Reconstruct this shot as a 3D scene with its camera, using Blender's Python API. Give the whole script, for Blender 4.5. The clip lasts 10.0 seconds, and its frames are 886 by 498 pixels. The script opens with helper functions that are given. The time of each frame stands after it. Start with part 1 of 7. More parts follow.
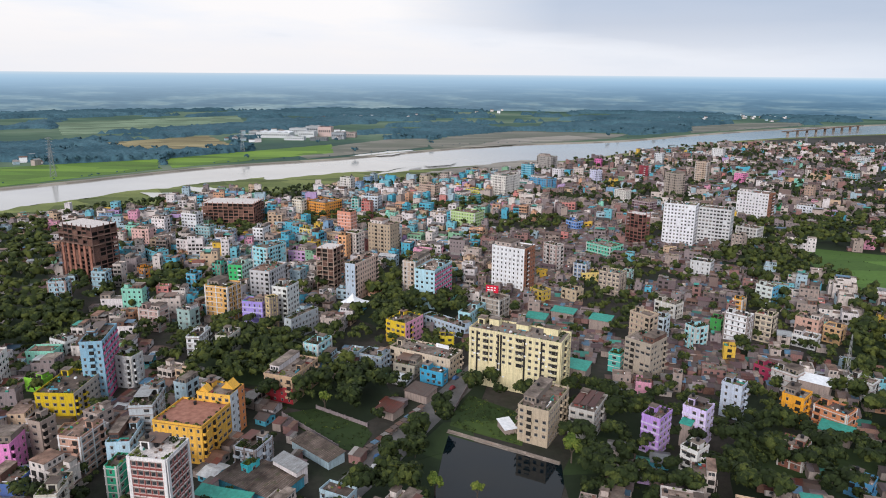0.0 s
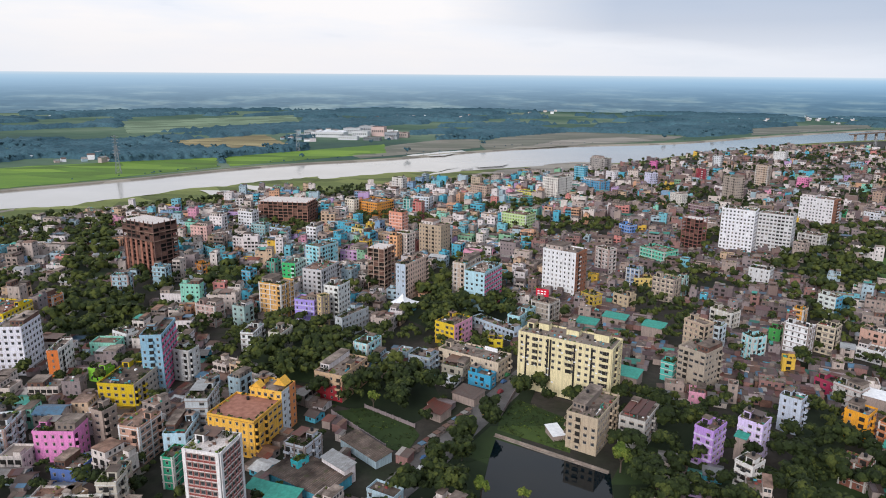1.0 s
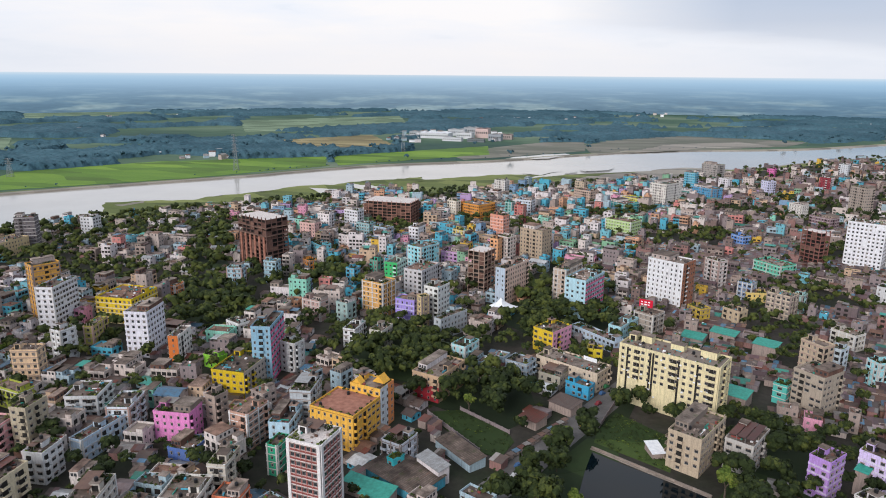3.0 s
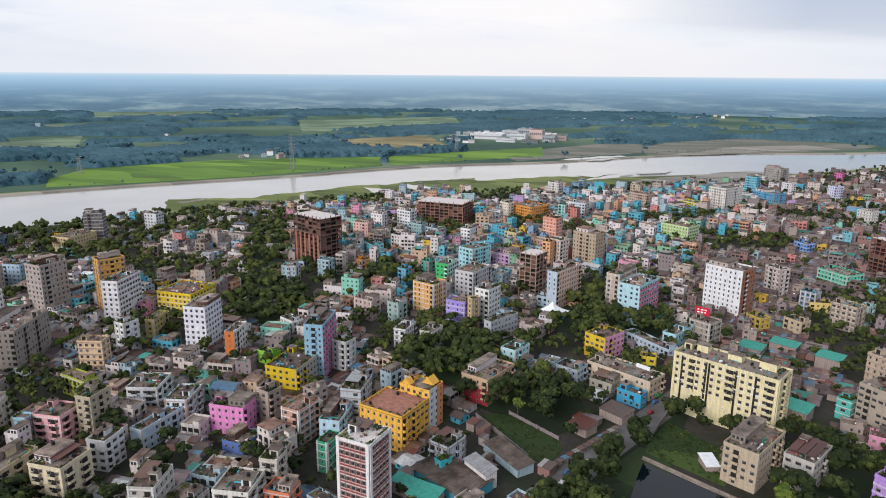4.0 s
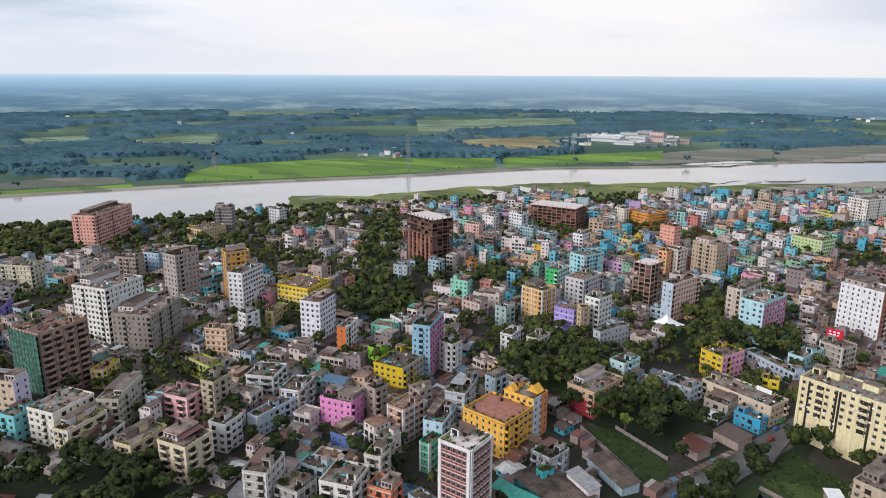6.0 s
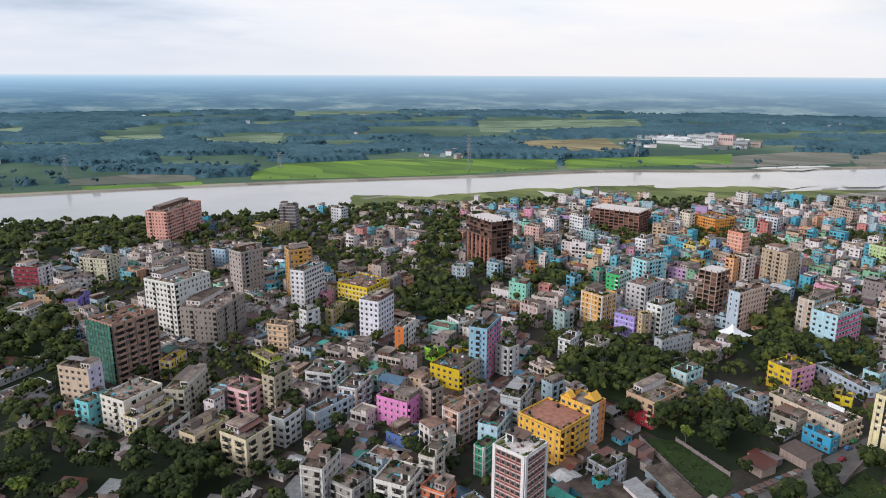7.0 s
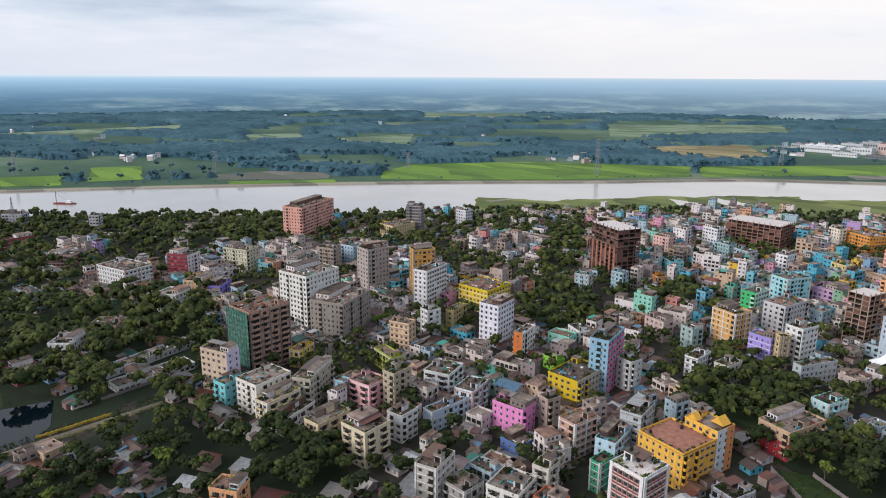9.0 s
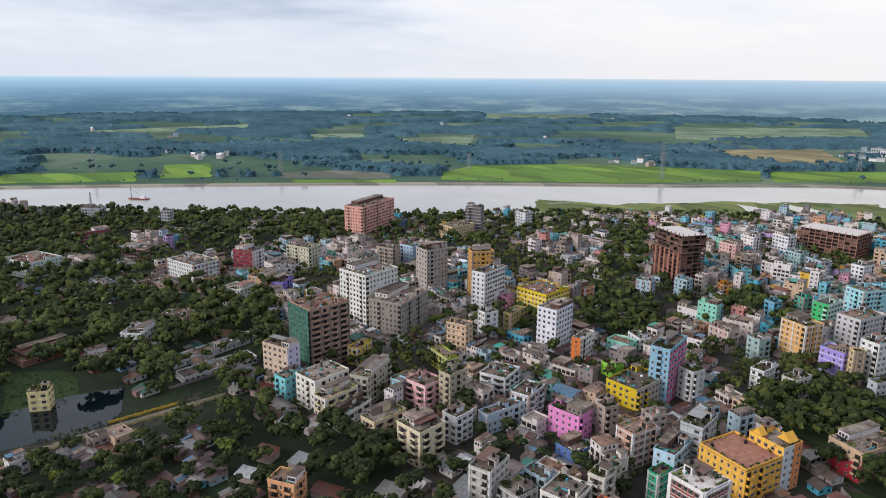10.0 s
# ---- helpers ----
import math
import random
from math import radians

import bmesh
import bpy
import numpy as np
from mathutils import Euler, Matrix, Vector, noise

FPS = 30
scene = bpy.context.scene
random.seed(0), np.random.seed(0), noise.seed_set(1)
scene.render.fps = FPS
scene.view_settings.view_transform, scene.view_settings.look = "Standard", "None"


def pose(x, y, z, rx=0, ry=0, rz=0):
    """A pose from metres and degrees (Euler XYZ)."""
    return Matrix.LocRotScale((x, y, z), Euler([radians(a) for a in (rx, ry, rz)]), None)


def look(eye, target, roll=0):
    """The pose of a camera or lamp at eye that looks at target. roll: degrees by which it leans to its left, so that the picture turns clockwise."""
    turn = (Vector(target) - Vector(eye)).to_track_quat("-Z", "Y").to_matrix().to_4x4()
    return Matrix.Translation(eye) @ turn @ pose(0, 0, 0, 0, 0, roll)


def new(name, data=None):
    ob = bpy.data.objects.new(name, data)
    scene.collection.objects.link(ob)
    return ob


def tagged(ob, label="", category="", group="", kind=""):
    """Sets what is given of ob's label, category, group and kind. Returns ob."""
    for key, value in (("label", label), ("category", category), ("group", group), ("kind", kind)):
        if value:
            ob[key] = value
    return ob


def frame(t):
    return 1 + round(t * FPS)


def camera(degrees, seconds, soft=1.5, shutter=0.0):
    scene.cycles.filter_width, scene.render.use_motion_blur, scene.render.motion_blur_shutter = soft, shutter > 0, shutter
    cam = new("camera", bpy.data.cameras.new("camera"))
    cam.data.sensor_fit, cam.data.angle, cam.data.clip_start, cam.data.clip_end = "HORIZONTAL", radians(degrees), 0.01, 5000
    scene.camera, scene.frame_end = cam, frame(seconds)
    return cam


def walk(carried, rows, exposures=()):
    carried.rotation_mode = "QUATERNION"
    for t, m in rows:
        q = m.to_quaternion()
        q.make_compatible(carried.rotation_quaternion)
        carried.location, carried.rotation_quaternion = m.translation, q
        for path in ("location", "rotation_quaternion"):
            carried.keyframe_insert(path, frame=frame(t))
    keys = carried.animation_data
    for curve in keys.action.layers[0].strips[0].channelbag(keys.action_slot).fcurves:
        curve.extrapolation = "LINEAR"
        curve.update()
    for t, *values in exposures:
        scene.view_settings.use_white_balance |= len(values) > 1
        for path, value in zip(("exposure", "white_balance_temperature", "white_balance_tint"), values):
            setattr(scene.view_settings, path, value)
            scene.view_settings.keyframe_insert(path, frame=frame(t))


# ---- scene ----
# ---- camera and walk ----
cam = camera(65.87, 10.0, soft=1.0)
PATH = [
    (0, -0.13, 0.01, 144.91, -0.036, -14.232, 0.425),
    (0.5, -0.16, 0.29, 145.50, 2.144, -14.254, 0.423),
    (1, -0.36, 0.39, 145.96, 4.289, -14.255, 0.435),
    (1.5, -0.64, 0.40, 146.35, 6.415, -14.246, 0.452),
    (2, -0.93, 0.39, 146.72, 8.540, -14.234, 0.467),
    (2.5, -1.18, 0.41, 147.10, 10.678, -14.226, 0.474),
    (4, -1.52, 0.84, 148.41, 17.293, -14.235, 0.436),
    (4.5, -1.51, 1.10, 148.92, 19.595, -14.247, 0.407),
    (5, -1.47, 1.40, 149.44, 21.955, -14.262, 0.374),
    (5.5, -1.42, 1.71, 149.96, 24.375, -14.275, 0.340),
    (7, -1.48, 2.46, 151.38, 31.961, -14.278, 0.274),
    (7.5, -1.61, 2.59, 151.77, 34.574, -14.261, 0.274),
    (8, -1.81, 2.64, 152.12, 37.207, -14.236, 0.287),
    (8.5, -2.04, 2.62, 152.41, 39.842, -14.206, 0.312),
    (9, -2.27, 2.56, 152.69, 42.456, -14.176, 0.348),
    (9.5, -2.44, 2.49, 152.97, 45.022, -14.154, 0.390),
    (10, -2.45, 2.48, 153.29, 47.508, -14.150, 0.429),
]
walk(cam, [(t, look((x, y, z), (x - math.sin(radians(yaw)) * math.cos(radians(pitch)), y + math.cos(radians(yaw)) * math.cos(radians(pitch)), z + math.sin(radians(pitch))), roll)) for t, x, y, z, yaw, pitch, roll in PATH], [(0.0, 0.05, 6250, 14), (10.0, 0.05, 6250, 14)])

# ---- sky and light ----
SUN_YAW = 15.0  # the brightest part of the cloud cover
world = bpy.data.worlds.new("overcast_sky")
scene.world = world
world.use_nodes = True


class Nodes:
    """A short way to write node trees."""

    def __init__(self, tree):
        self.tree = tree
        tree.nodes.clear()

    def add(self, kind, ins=None, **props):
        n = self.tree.nodes.new(kind)
        for k, v in props.items():
            setattr(n, k, v)
        for k, v in (ins or {}).items():
            if isinstance(v, bpy.types.NodeSocket):
                self.tree.links.new(v, n.inputs[k])
            else:
                n.inputs[k].default_value = v
        return n

    def math(self, op, a, b=0.0, clamp=False):
        return self.add("ShaderNodeMath", {0: a, 1: b}, operation=op, use_clamp=clamp).outputs[0]

    def mix(self, fac, a, b, blend="MIX"):
        n = self.add("ShaderNodeMix", {0: fac, 6: a, 7: b}, data_type="RGBA", blend_type=blend)
        return n.outputs[2]

    def ramp(self, fac, *stops):
        n = self.add("ShaderNodeValToRGB", {0: fac})
        e = n.color_ramp.elements
        while len(e) < len(stops):
            e.new(0.5)
        for s, (p, c) in zip(e, stops):
            s.position = p
            s.color = (c, c, c, 1) if isinstance(c, (int, float)) else (*c[:3], 1)
        return n.outputs[0]

    def noise(self, vec, scale, detail=3.0, rough=0.55, **kw):
        return self.add("ShaderNodeTexNoise", {"Vector": vec, "Scale": scale, "Detail": detail, "Roughness": rough}, **kw).outputs[0]

    def mapping(self, vec, scale=(1, 1, 1), loc=(0, 0, 0), rot=(0, 0, 0)):
        return self.add("ShaderNodeMapping", {"Vector": vec, "Scale": scale, "Location": loc, "Rotation": rot}).outputs[0]


def build_sky():
    n = Nodes(world.node_tree)
    way = n.add("ShaderNodeTexCoord").outputs["Generated"]
    sky = n.add("ShaderNodeTexSky", sky_type="NISHITA", sun_disc=False, sun_elevation=radians(27.0), sun_rotation=radians(-160.0), dust_density=3.0, air_density=1.2).outputs[0]
    clear = n.mix(1.0, sky, (0.10, 0.10, 0.10, 1), "MULTIPLY")
    # layers of cloud, drawn out along the horizon
    big = n.noise(n.mapping(way, (1.6, 1.6, 9.0), (0.4, 1.3, 0.2)), 1.5, 4.0, 0.5)
    fine = n.noise(n.mapping(way, (2.0, 2.0, 14.0), (2.1, 0.3, 0.0)), 3.5, 5.0, 0.6)
    body = n.math("ADD", n.math("MULTIPLY", big, 0.7), n.math("MULTIPLY", fine, 0.3))
    sun_way = (-math.sin(radians(SUN_YAW)) * 0.98, math.cos(radians(SUN_YAW)) * 0.98, 0.2)
    dot = n.add("ShaderNodeVectorMath", {0: way, 1: sun_way}, operation="DOT_PRODUCT").outputs["Value"]
    glow = n.math("POWER", n.math("MAXIMUM", dot, 0.0), 6.0)
    tone = n.math("ADD", body, n.math("MULTIPLY", glow, 0.2))
    cloud = n.ramp(tone, (0.38, (0.50, 0.59, 0.70)), (0.50, (0.70, 0.77, 0.84)), (0.60, (0.86, 0.89, 0.92)), (0.74, (0.97, 0.945, 0.905)))
    axes = n.add("ShaderNodeSeparateXYZ", {0: way}).outputs
    up, east = axes[2], axes[0]
    # a heavier bank of rain cloud to the east, lower the further round it goes
    rise = n.math("ADD", up, n.math("ADD", n.math("MULTIPLY", east, 0.06), n.math("MULTIPLY", body, 0.10)))
    bank = n.math("MULTIPLY", n.ramp(rise, (0.098, 0.0), (0.122, 0.85), (0.2, 1.0)), n.math("MULTIPLY", n.ramp(n.math("ADD", east, 0.2), (0.12, 0.0), (0.36, 1.0)), n.ramp(up, (0.16, 1.0), (0.5, 0.0))))
    cloud = n.mix(n.math("MULTIPLY", bank, 0.9), cloud, (0.42, 0.50, 0.62, 1))
    low = n.ramp(up, (0.0, 1.0), (0.035, 0.75), (0.07, 0.15), (0.12, 0.0))
    cloud = n.mix(n.math("MULTIPLY", low, 0.8), cloud, n.mix(glow, (0.76, 0.82, 0.87, 1), (0.95, 0.92, 0.875, 1)))
    cover = n.mix(0.9, clear, cloud)
    n.add("ShaderNodeOutputWorld", {0: n.add("ShaderNodeBackground", {0: cover, 1: SKY}).outputs[0]})


SKY = 1.05
build_sky()
sun_data = bpy.data.lights.new("sun", "SUN")
sun_data.energy, sun_data.angle, sun_data.color = 2.6, radians(32), (1.0, 0.96, 0.90)
sun = new("sun", sun_data)
LIGHT_YAW, LIGHT_HEIGHT = 160.0, 27.0
sun.matrix_world = look((-500 * math.sin(radians(LIGHT_YAW)), 500 * math.cos(radians(LIGHT_YAW)), 500 * math.tan(radians(LIGHT_HEIGHT))), (0, 0, 0))

# ---- materials ----


def lin(code, gain=1.0):
    """A paint's colour from its six-digit code."""
    out = []
    for k in (0, 2, 4):
        c = int(code[k:k + 2], 16) / 255
        out.append(gain * (c / 12.92 if c <= 0.04045 else ((c + 0.055) / 1.055) ** 2.4))
    return (*out, 1.0)


def surface(name, colour, rough=0.85, bump=None, metal=0.0, spec=0.3, strength=0.4, tint=None, sheen=0.0):
    """A material; colour and bump are functions of the node writer."""
    m = bpy.data.materials.new(name)
    m.use_nodes = True
    n = Nodes(m.node_tree)
    place = n.add("ShaderNodeNewGeometry").outputs["Position"]
    c = colour(n, place) if callable(colour) else colour
    ins = {"Base Color": c, "Roughness": rough(n, place) if callable(rough) else rough, "Metallic": metal, "Specular IOR Level": spec}
    if tint:
        ins["Specular Tint"] = tint
    if sheen:
        ins["Sheen Weight"], ins["Sheen Roughness"], ins["Sheen Tint"] = sheen, 0.4, (0.55, 0.75, 1.0, 1)
    if bump:
        ins["Normal"] = n.add("ShaderNodeBump", {"Height": bump(n, place), "Strength": strength, "Distance": 0.6 if strength > 0.9 else 0.1}).outputs[0]
    bsdf = n.add("ShaderNodeBsdfPrincipled", ins)
    n.add("ShaderNodeOutputMaterial", {0: bsdf.outputs[0]})
    return m


def weathered(base, dirt=0.32):
    """Paint with rain streaks, mould and patches, from a paint colour socket or value."""
    def colour(n, p):
        c = base(n) if callable(base) else base
        blot = n.ramp(n.noise(p, 0.22, 4.0, 0.6), (0.38, 0.0), (0.68, 1.0))
        streak = n.ramp(n.noise(n.mapping(p, (1.3, 1.3, 0.13)), 1.0, 4.0, 0.65), (0.46, 0.0), (0.72, 1.0))
        fine = n.noise(p, 2.6, 3.0)
        c = n.mix(n.math("MULTIPLY", streak, dirt), c, (0.098, 0.080, 0.070, 1))
        c = n.mix(n.math("MULTIPLY", blot, 0.12), c, (0.26, 0.22, 0.19, 1))
        edge = n.ramp(n.noise(n.mapping(p, (4.0, 4.0, 0.5)), 1.0, 3.0, 0.6), (0.52, 0.0), (0.68, 1.0))
        c = n.mix(n.math("MULTIPLY", edge, 0.3), c, (0.10, 0.075, 0.06, 1))
        return n.mix(0.4, c, n.ramp(fine, (0.3, 0.55), (0.7, 1.05)), "MULTIPLY")
    return colour


def paint_of_object(n):
    return n.add("ShaderNodeObjectInfo").outputs["Color"]


M = {}
M["plaster"] = surface("painted_plaster", weathered(paint_of_object), 0.85, lambda n, p: n.noise(p, 6.0, 3.0), strength=0.15)
PALETTE = ["D0C6BC", "BCB0A6", "A4968C", "DED8D0", "8E8484", "CDB496", "A8C3CC", "74BFCC", "D08A82", "DDB840", "B9A0CC", "84B894", "D4A684", "94706A", "E2DEDC", "7FA6C4", "8FD8C0", "E0A0B8", "4FB4CC", "6E6264", "7E6C66"]
for k, code in enumerate(PALETTE):
    M["wall%d" % k] = surface("weathered_wall_%d" % k, weathered(tuple(a * b for a, b in zip(lin(code, 0.95), (1.03, 0.98, 1.0, 1))), 0.5), 0.88)


def concrete(n, p):
    big = n.ramp(n.noise(p, 0.16, 4.0, 0.6), (0.34, (0.076, 0.056, 0.047)), (0.64, (0.325, 0.265, 0.226)))
    # every roof has aged in its own way
    own = n.add("ShaderNodeTexWhiteNoise", {0: n.add("ShaderNodeCombineXYZ", {0: n.add("ShaderNodeNewGeometry").outputs["Random Per Island"], 1: n.add("ShaderNodeObjectInfo").outputs["Random"]}).outputs[0]}, noise_dimensions="3D").outputs["Value"]
    big = n.mix(1.0, big, n.ramp(own, (0.0, (0.42, 0.38, 0.37)), (0.3, (0.75, 0.68, 0.64)), (0.6, (1.0, 0.98, 0.96)), (0.82, (1.40, 1.36, 1.32)), (1.0, (1.05, 0.66, 0.52))), "MULTIPLY")
    mould = n.ramp(n.noise(p, 0.55, 5.0, 0.7), (0.42, 0.0), (0.62, 1.0))
    c = n.mix(n.math("MULTIPLY", mould, 0.42), big, (0.085, 0.07, 0.055, 1))
    moss = n.ramp(n.noise(n.mapping(p, loc=(31, 7, 3)), 0.3, 5.0, 0.65), (0.57, 0.0), (0.68, 1.0))
    c = n.mix(n.math("MULTIPLY", moss, 0.55), c, (0.052, 0.062, 0.022, 1))
    return n.mix(0.5, c, n.ramp(n.noise(p, 3.0, 3.0), (0.3, 0.5), (0.7, 1.1)), "MULTIPLY")


M["deck"] = surface("stained_roof_concrete", concrete, 0.9)
M["concrete"] = surface("raw_concrete", lambda n, p: n.mix(0.4, concrete(n, p), (0.36, 0.305, 0.26, 1)), 0.9)


def bricks(n, p):
    big = n.noise(p, 0.3, 3.0)
    c = n.ramp(big, (0.3, (0.10, 0.05, 0.04)), (0.7, (0.20, 0.11, 0.08)))
    return n.mix(0.5, c, n.ramp(n.noise(p, 2.2, 3.0), (0.35, 0.5), (0.7, 1.1)), "MULTIPLY")


M["brick"] = surface("bare_brick", bricks, 0.9)


def tin(code, rust):
    def colour(n, p):
        worn = n.ramp(n.noise(p, 0.5, 5.0, 0.65), (0.40, 0.0), (0.65, 1.0))
        c = n.mix(n.math("MULTIPLY", worn, rust), lin(code), (0.13, 0.065, 0.045, 1))
        c = n.mix(1.0, c, n.ramp(n.add("ShaderNodeNewGeometry").outputs["Random Per Island"], (0.0, 0.35), (0.7, 0.75), (0.95, 1.0), (1.0, 1.35)), "MULTIPLY")
        return n.mix(0.4, c, n.ramp(n.noise(p, 1.7, 2.0), (0.3, 0.6), (0.7, 1.05)), "MULTIPLY")
    return surface("tin_" + code, colour, 0.45, metal=0.25, spec=0.5)


TINS = ["A09A94", "84604E", "763E32", "B4B6B6", "3A9482", "5A88A6", "6A5A52", "D2D4D4", "6A5052", "8C7C7C"]
for k, code in enumerate(TINS):
    M["tin%d" % k] = tin(code, 0.75 if k in (1, 2, 6) else 0.4)
M["teal_sheet"] = surface("green_roof_sheet", lambda n, p: n.mix(0.5, (0.04, 0.30, 0.23, 1), n.ramp(n.noise(p, 0.8, 5.0), (0.35, 0.35), (0.65, 1.0)), "MULTIPLY"), 0.5)
M["glass"] = surface("window_glass", lambda n, p: n.ramp(n.noise(p, 0.9, 2.0), (0.35, (0.016, 0.018, 0.021)), (0.65, (0.07, 0.075, 0.08))), 0.18, spec=0.5)
M["shutter"] = surface("drawn_curtain", lambda n, p: n.ramp(n.noise(p, 1.3, 2.0), (0.3, (0.10, 0.085, 0.075)), (0.7, (0.26, 0.24, 0.22))), 0.5)
M["dark"] = surface("opening_shade", (0.02, 0.018, 0.016, 1), 0.9)
M["frame"] = surface("window_frame", (0.34, 0.32, 0.30, 1), 0.6)
M["tank"] = surface("water_tank_plastic", (0.015, 0.015, 0.017, 1), 0.45)
M["rail"] = surface("painted_steel", (0.25, 0.24, 0.23, 1), 0.5, metal=0.4)
M["red"] = surface("red_brown_paint", weathered((0.27, 0.055, 0.045, 1)), 0.8)
M["redroof"] = surface("red_tile_deck", lambda n, p: n.ramp(n.noise(p, 0.5, 4.0), (0.3, (0.22, 0.09, 0.06)), (0.7, (0.36, 0.17, 0.12))), 0.85)
M["net"] = surface("green_safety_net", lambda n, p: n.ramp(n.noise(p, 0.6, 4.0), (0.35, (0.012, 0.06, 0.045)), (0.65, (0.06, 0.21, 0.16))), 0.9)
M["white"] = surface("white_sheet", lambda n, p: n.ramp(n.noise(p, 0.7, 3.0), (0.3, (0.62, 0.63, 0.65)), (0.7, (0.82, 0.82, 0.82))), 0.6)
M["sign_red"] = surface("red_sign_board", (0.55, 0.01, 0.035, 1), 0.5)
M["steel"] = surface("galvanised_steel", (0.30, 0.31, 0.32, 1), 0.5, metal=0.6)


def leaf(name, a, b, c):
    def colour(n, p):
        r = n.add("ShaderNodeNewGeometry").outputs["Random Per Island"]
        o = n.add("ShaderNodeObjectInfo").outputs["Random"]
        tone = n.math("ADD", n.math("MULTIPLY", r, 0.40), n.math("MULTIPLY", n.ramp(n.noise(p, 0.10, 2.0), (0.34, 0.0), (0.66, 1.0)), 0.38))
        tone = n.math("ADD", tone, n.math("MULTIPLY", n.ramp(n.noise(p, 1.5, 3.0, 0.7), (0.35, 0.0), (0.65, 1.0)), 0.26))
        tone = n.math("ADD", tone, n.math("MULTIPLY", n.math("SUBTRACT", o, 0.5), 0.3))
        return n.ramp(tone, (0.2, a), (0.55, b), (0.9, c))
    return surface(name, colour, 0.75, lambda n, p: n.noise(p, 1.1, 4.0, 0.7), spec=0.2, strength=1.0)


M["leaf"] = leaf("tree_leaves", (0.011, 0.018, 0.004), (0.024, 0.037, 0.009), (0.084, 0.098, 0.020))
M["leaf_light"] = leaf("light_leaves", (0.05, 0.085, 0.014), (0.10, 0.14, 0.022), (0.20, 0.22, 0.04))
M["bark"] = surface("bark", lambda n, p: n.ramp(n.noise(p, 3.0, 4.0), (0.3, (0.05, 0.04, 0.03)), (0.7, (0.14, 0.11, 0.085))), 0.9)


def town_soil(n, p):
    big = n.noise(p, 0.02, 5.0, 0.6)
    c = n.ramp(big, (0.36, (0.020, 0.026, 0.012)), (0.48, (0.034, 0.031, 0.023)), (0.58, (0.055, 0.046, 0.038)), (0.68, (0.024, 0.030, 0.014)))
    return n.mix(0.6, c, n.ramp(n.noise(p, 0.35, 5.0, 0.7), (0.3, 0.35), (0.7, 1.15)), "MULTIPLY")


def haze_tinted_soil(n, p):
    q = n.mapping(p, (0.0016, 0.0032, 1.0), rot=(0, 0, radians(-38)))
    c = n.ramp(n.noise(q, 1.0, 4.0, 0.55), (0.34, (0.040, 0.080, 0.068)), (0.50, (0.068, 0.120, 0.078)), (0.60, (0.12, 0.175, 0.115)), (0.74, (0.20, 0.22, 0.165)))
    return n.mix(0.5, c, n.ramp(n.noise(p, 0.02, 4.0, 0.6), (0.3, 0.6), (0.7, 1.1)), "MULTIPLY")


M["soil"] = surface("town_ground", town_soil, 0.9)
M["plain"] = surface("haze_tinted_plain", haze_tinted_soil, 0.9, spec=0.1)
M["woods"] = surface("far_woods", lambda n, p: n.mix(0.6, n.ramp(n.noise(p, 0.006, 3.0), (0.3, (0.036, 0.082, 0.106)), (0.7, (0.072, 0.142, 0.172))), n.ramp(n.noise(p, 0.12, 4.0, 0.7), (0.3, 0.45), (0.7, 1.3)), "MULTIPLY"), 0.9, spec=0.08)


def green_field(a, b):
    def plots(n, p):
        # plots of the size of a paddy, each with its own tone
        cell = n.add("ShaderNodeTexVoronoi", {"Vector": n.mapping(p, (0.012, 0.035, 1), rot=(0, 0, radians(-38))), "Scale": 1.0}, voronoi_dimensions="2D").outputs["Color"]
        tone = n.add("ShaderNodeSeparateColor", {0: cell}).outputs[0]
        return n.mix(0.75, n.ramp(n.noise(n.mapping(p, (0.02, 0.05, 1), rot=(0, 0, radians(-38))), 1.0, 4.0, 0.6), (0.3, a), (0.7, b)), n.ramp(tone, (0.0, tuple(0.5 * c for c in a)), (0.5, a), (1.0, b)))
    return lambda n, p: n.mix(0.45, plots(n, p), n.ramp(n.noise(p, 0.3, 4.0, 0.7), (0.3, 0.55), (0.7, 1.1)), "MULTIPLY")


M["rice"] = surface("rice_field", green_field((0.085, 0.18, 0.014), (0.19, 0.31, 0.028)), 0.8)
M["meadow"] = surface("haze_paled_meadow", green_field((0.14, 0.20, 0.125), (0.25, 0.32, 0.21)), 0.9, spec=0.1)
M["dry"] = surface("dry_field", green_field((0.22, 0.18, 0.085), (0.35, 0.29, 0.145)), 0.9)
M["marsh"] = surface("river_meadow", green_field((0.10, 0.13, 0.03), (0.22, 0.24, 0.07)), 0.85)
M["sand"] = surface("wet_sand", green_field((0.20, 0.17, 0.13), (0.33, 0.29, 0.23)), 0.6, spec=0.5)
M["mud"] = surface("muddy_river_flat", green_field((0.10, 0.11, 0.07), (0.21, 0.185, 0.15)), 0.7, spec=0.4)
M["grass"] = surface("short_grass", green_field((0.025, 0.05, 0.01), (0.065, 0.10, 0.02)), 0.9)
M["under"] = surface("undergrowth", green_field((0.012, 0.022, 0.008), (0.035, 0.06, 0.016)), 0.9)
M["lawn"] = surface("bright_lawn", green_field((0.05, 0.10, 0.015), (0.10, 0.19, 0.03)), 0.9)
M["road"] = surface("worn_asphalt", lambda n, p: n.mix(0.5, n.ramp(n.noise(p, 0.12, 4.0), (0.3, (0.085, 0.078, 0.074)), (0.7, (0.15, 0.14, 0.135))), n.ramp(n.noise(p, 1.4, 4.0, 0.7), (0.3, 0.6), (0.7, 1.1)), "MULTIPLY"), 0.9)
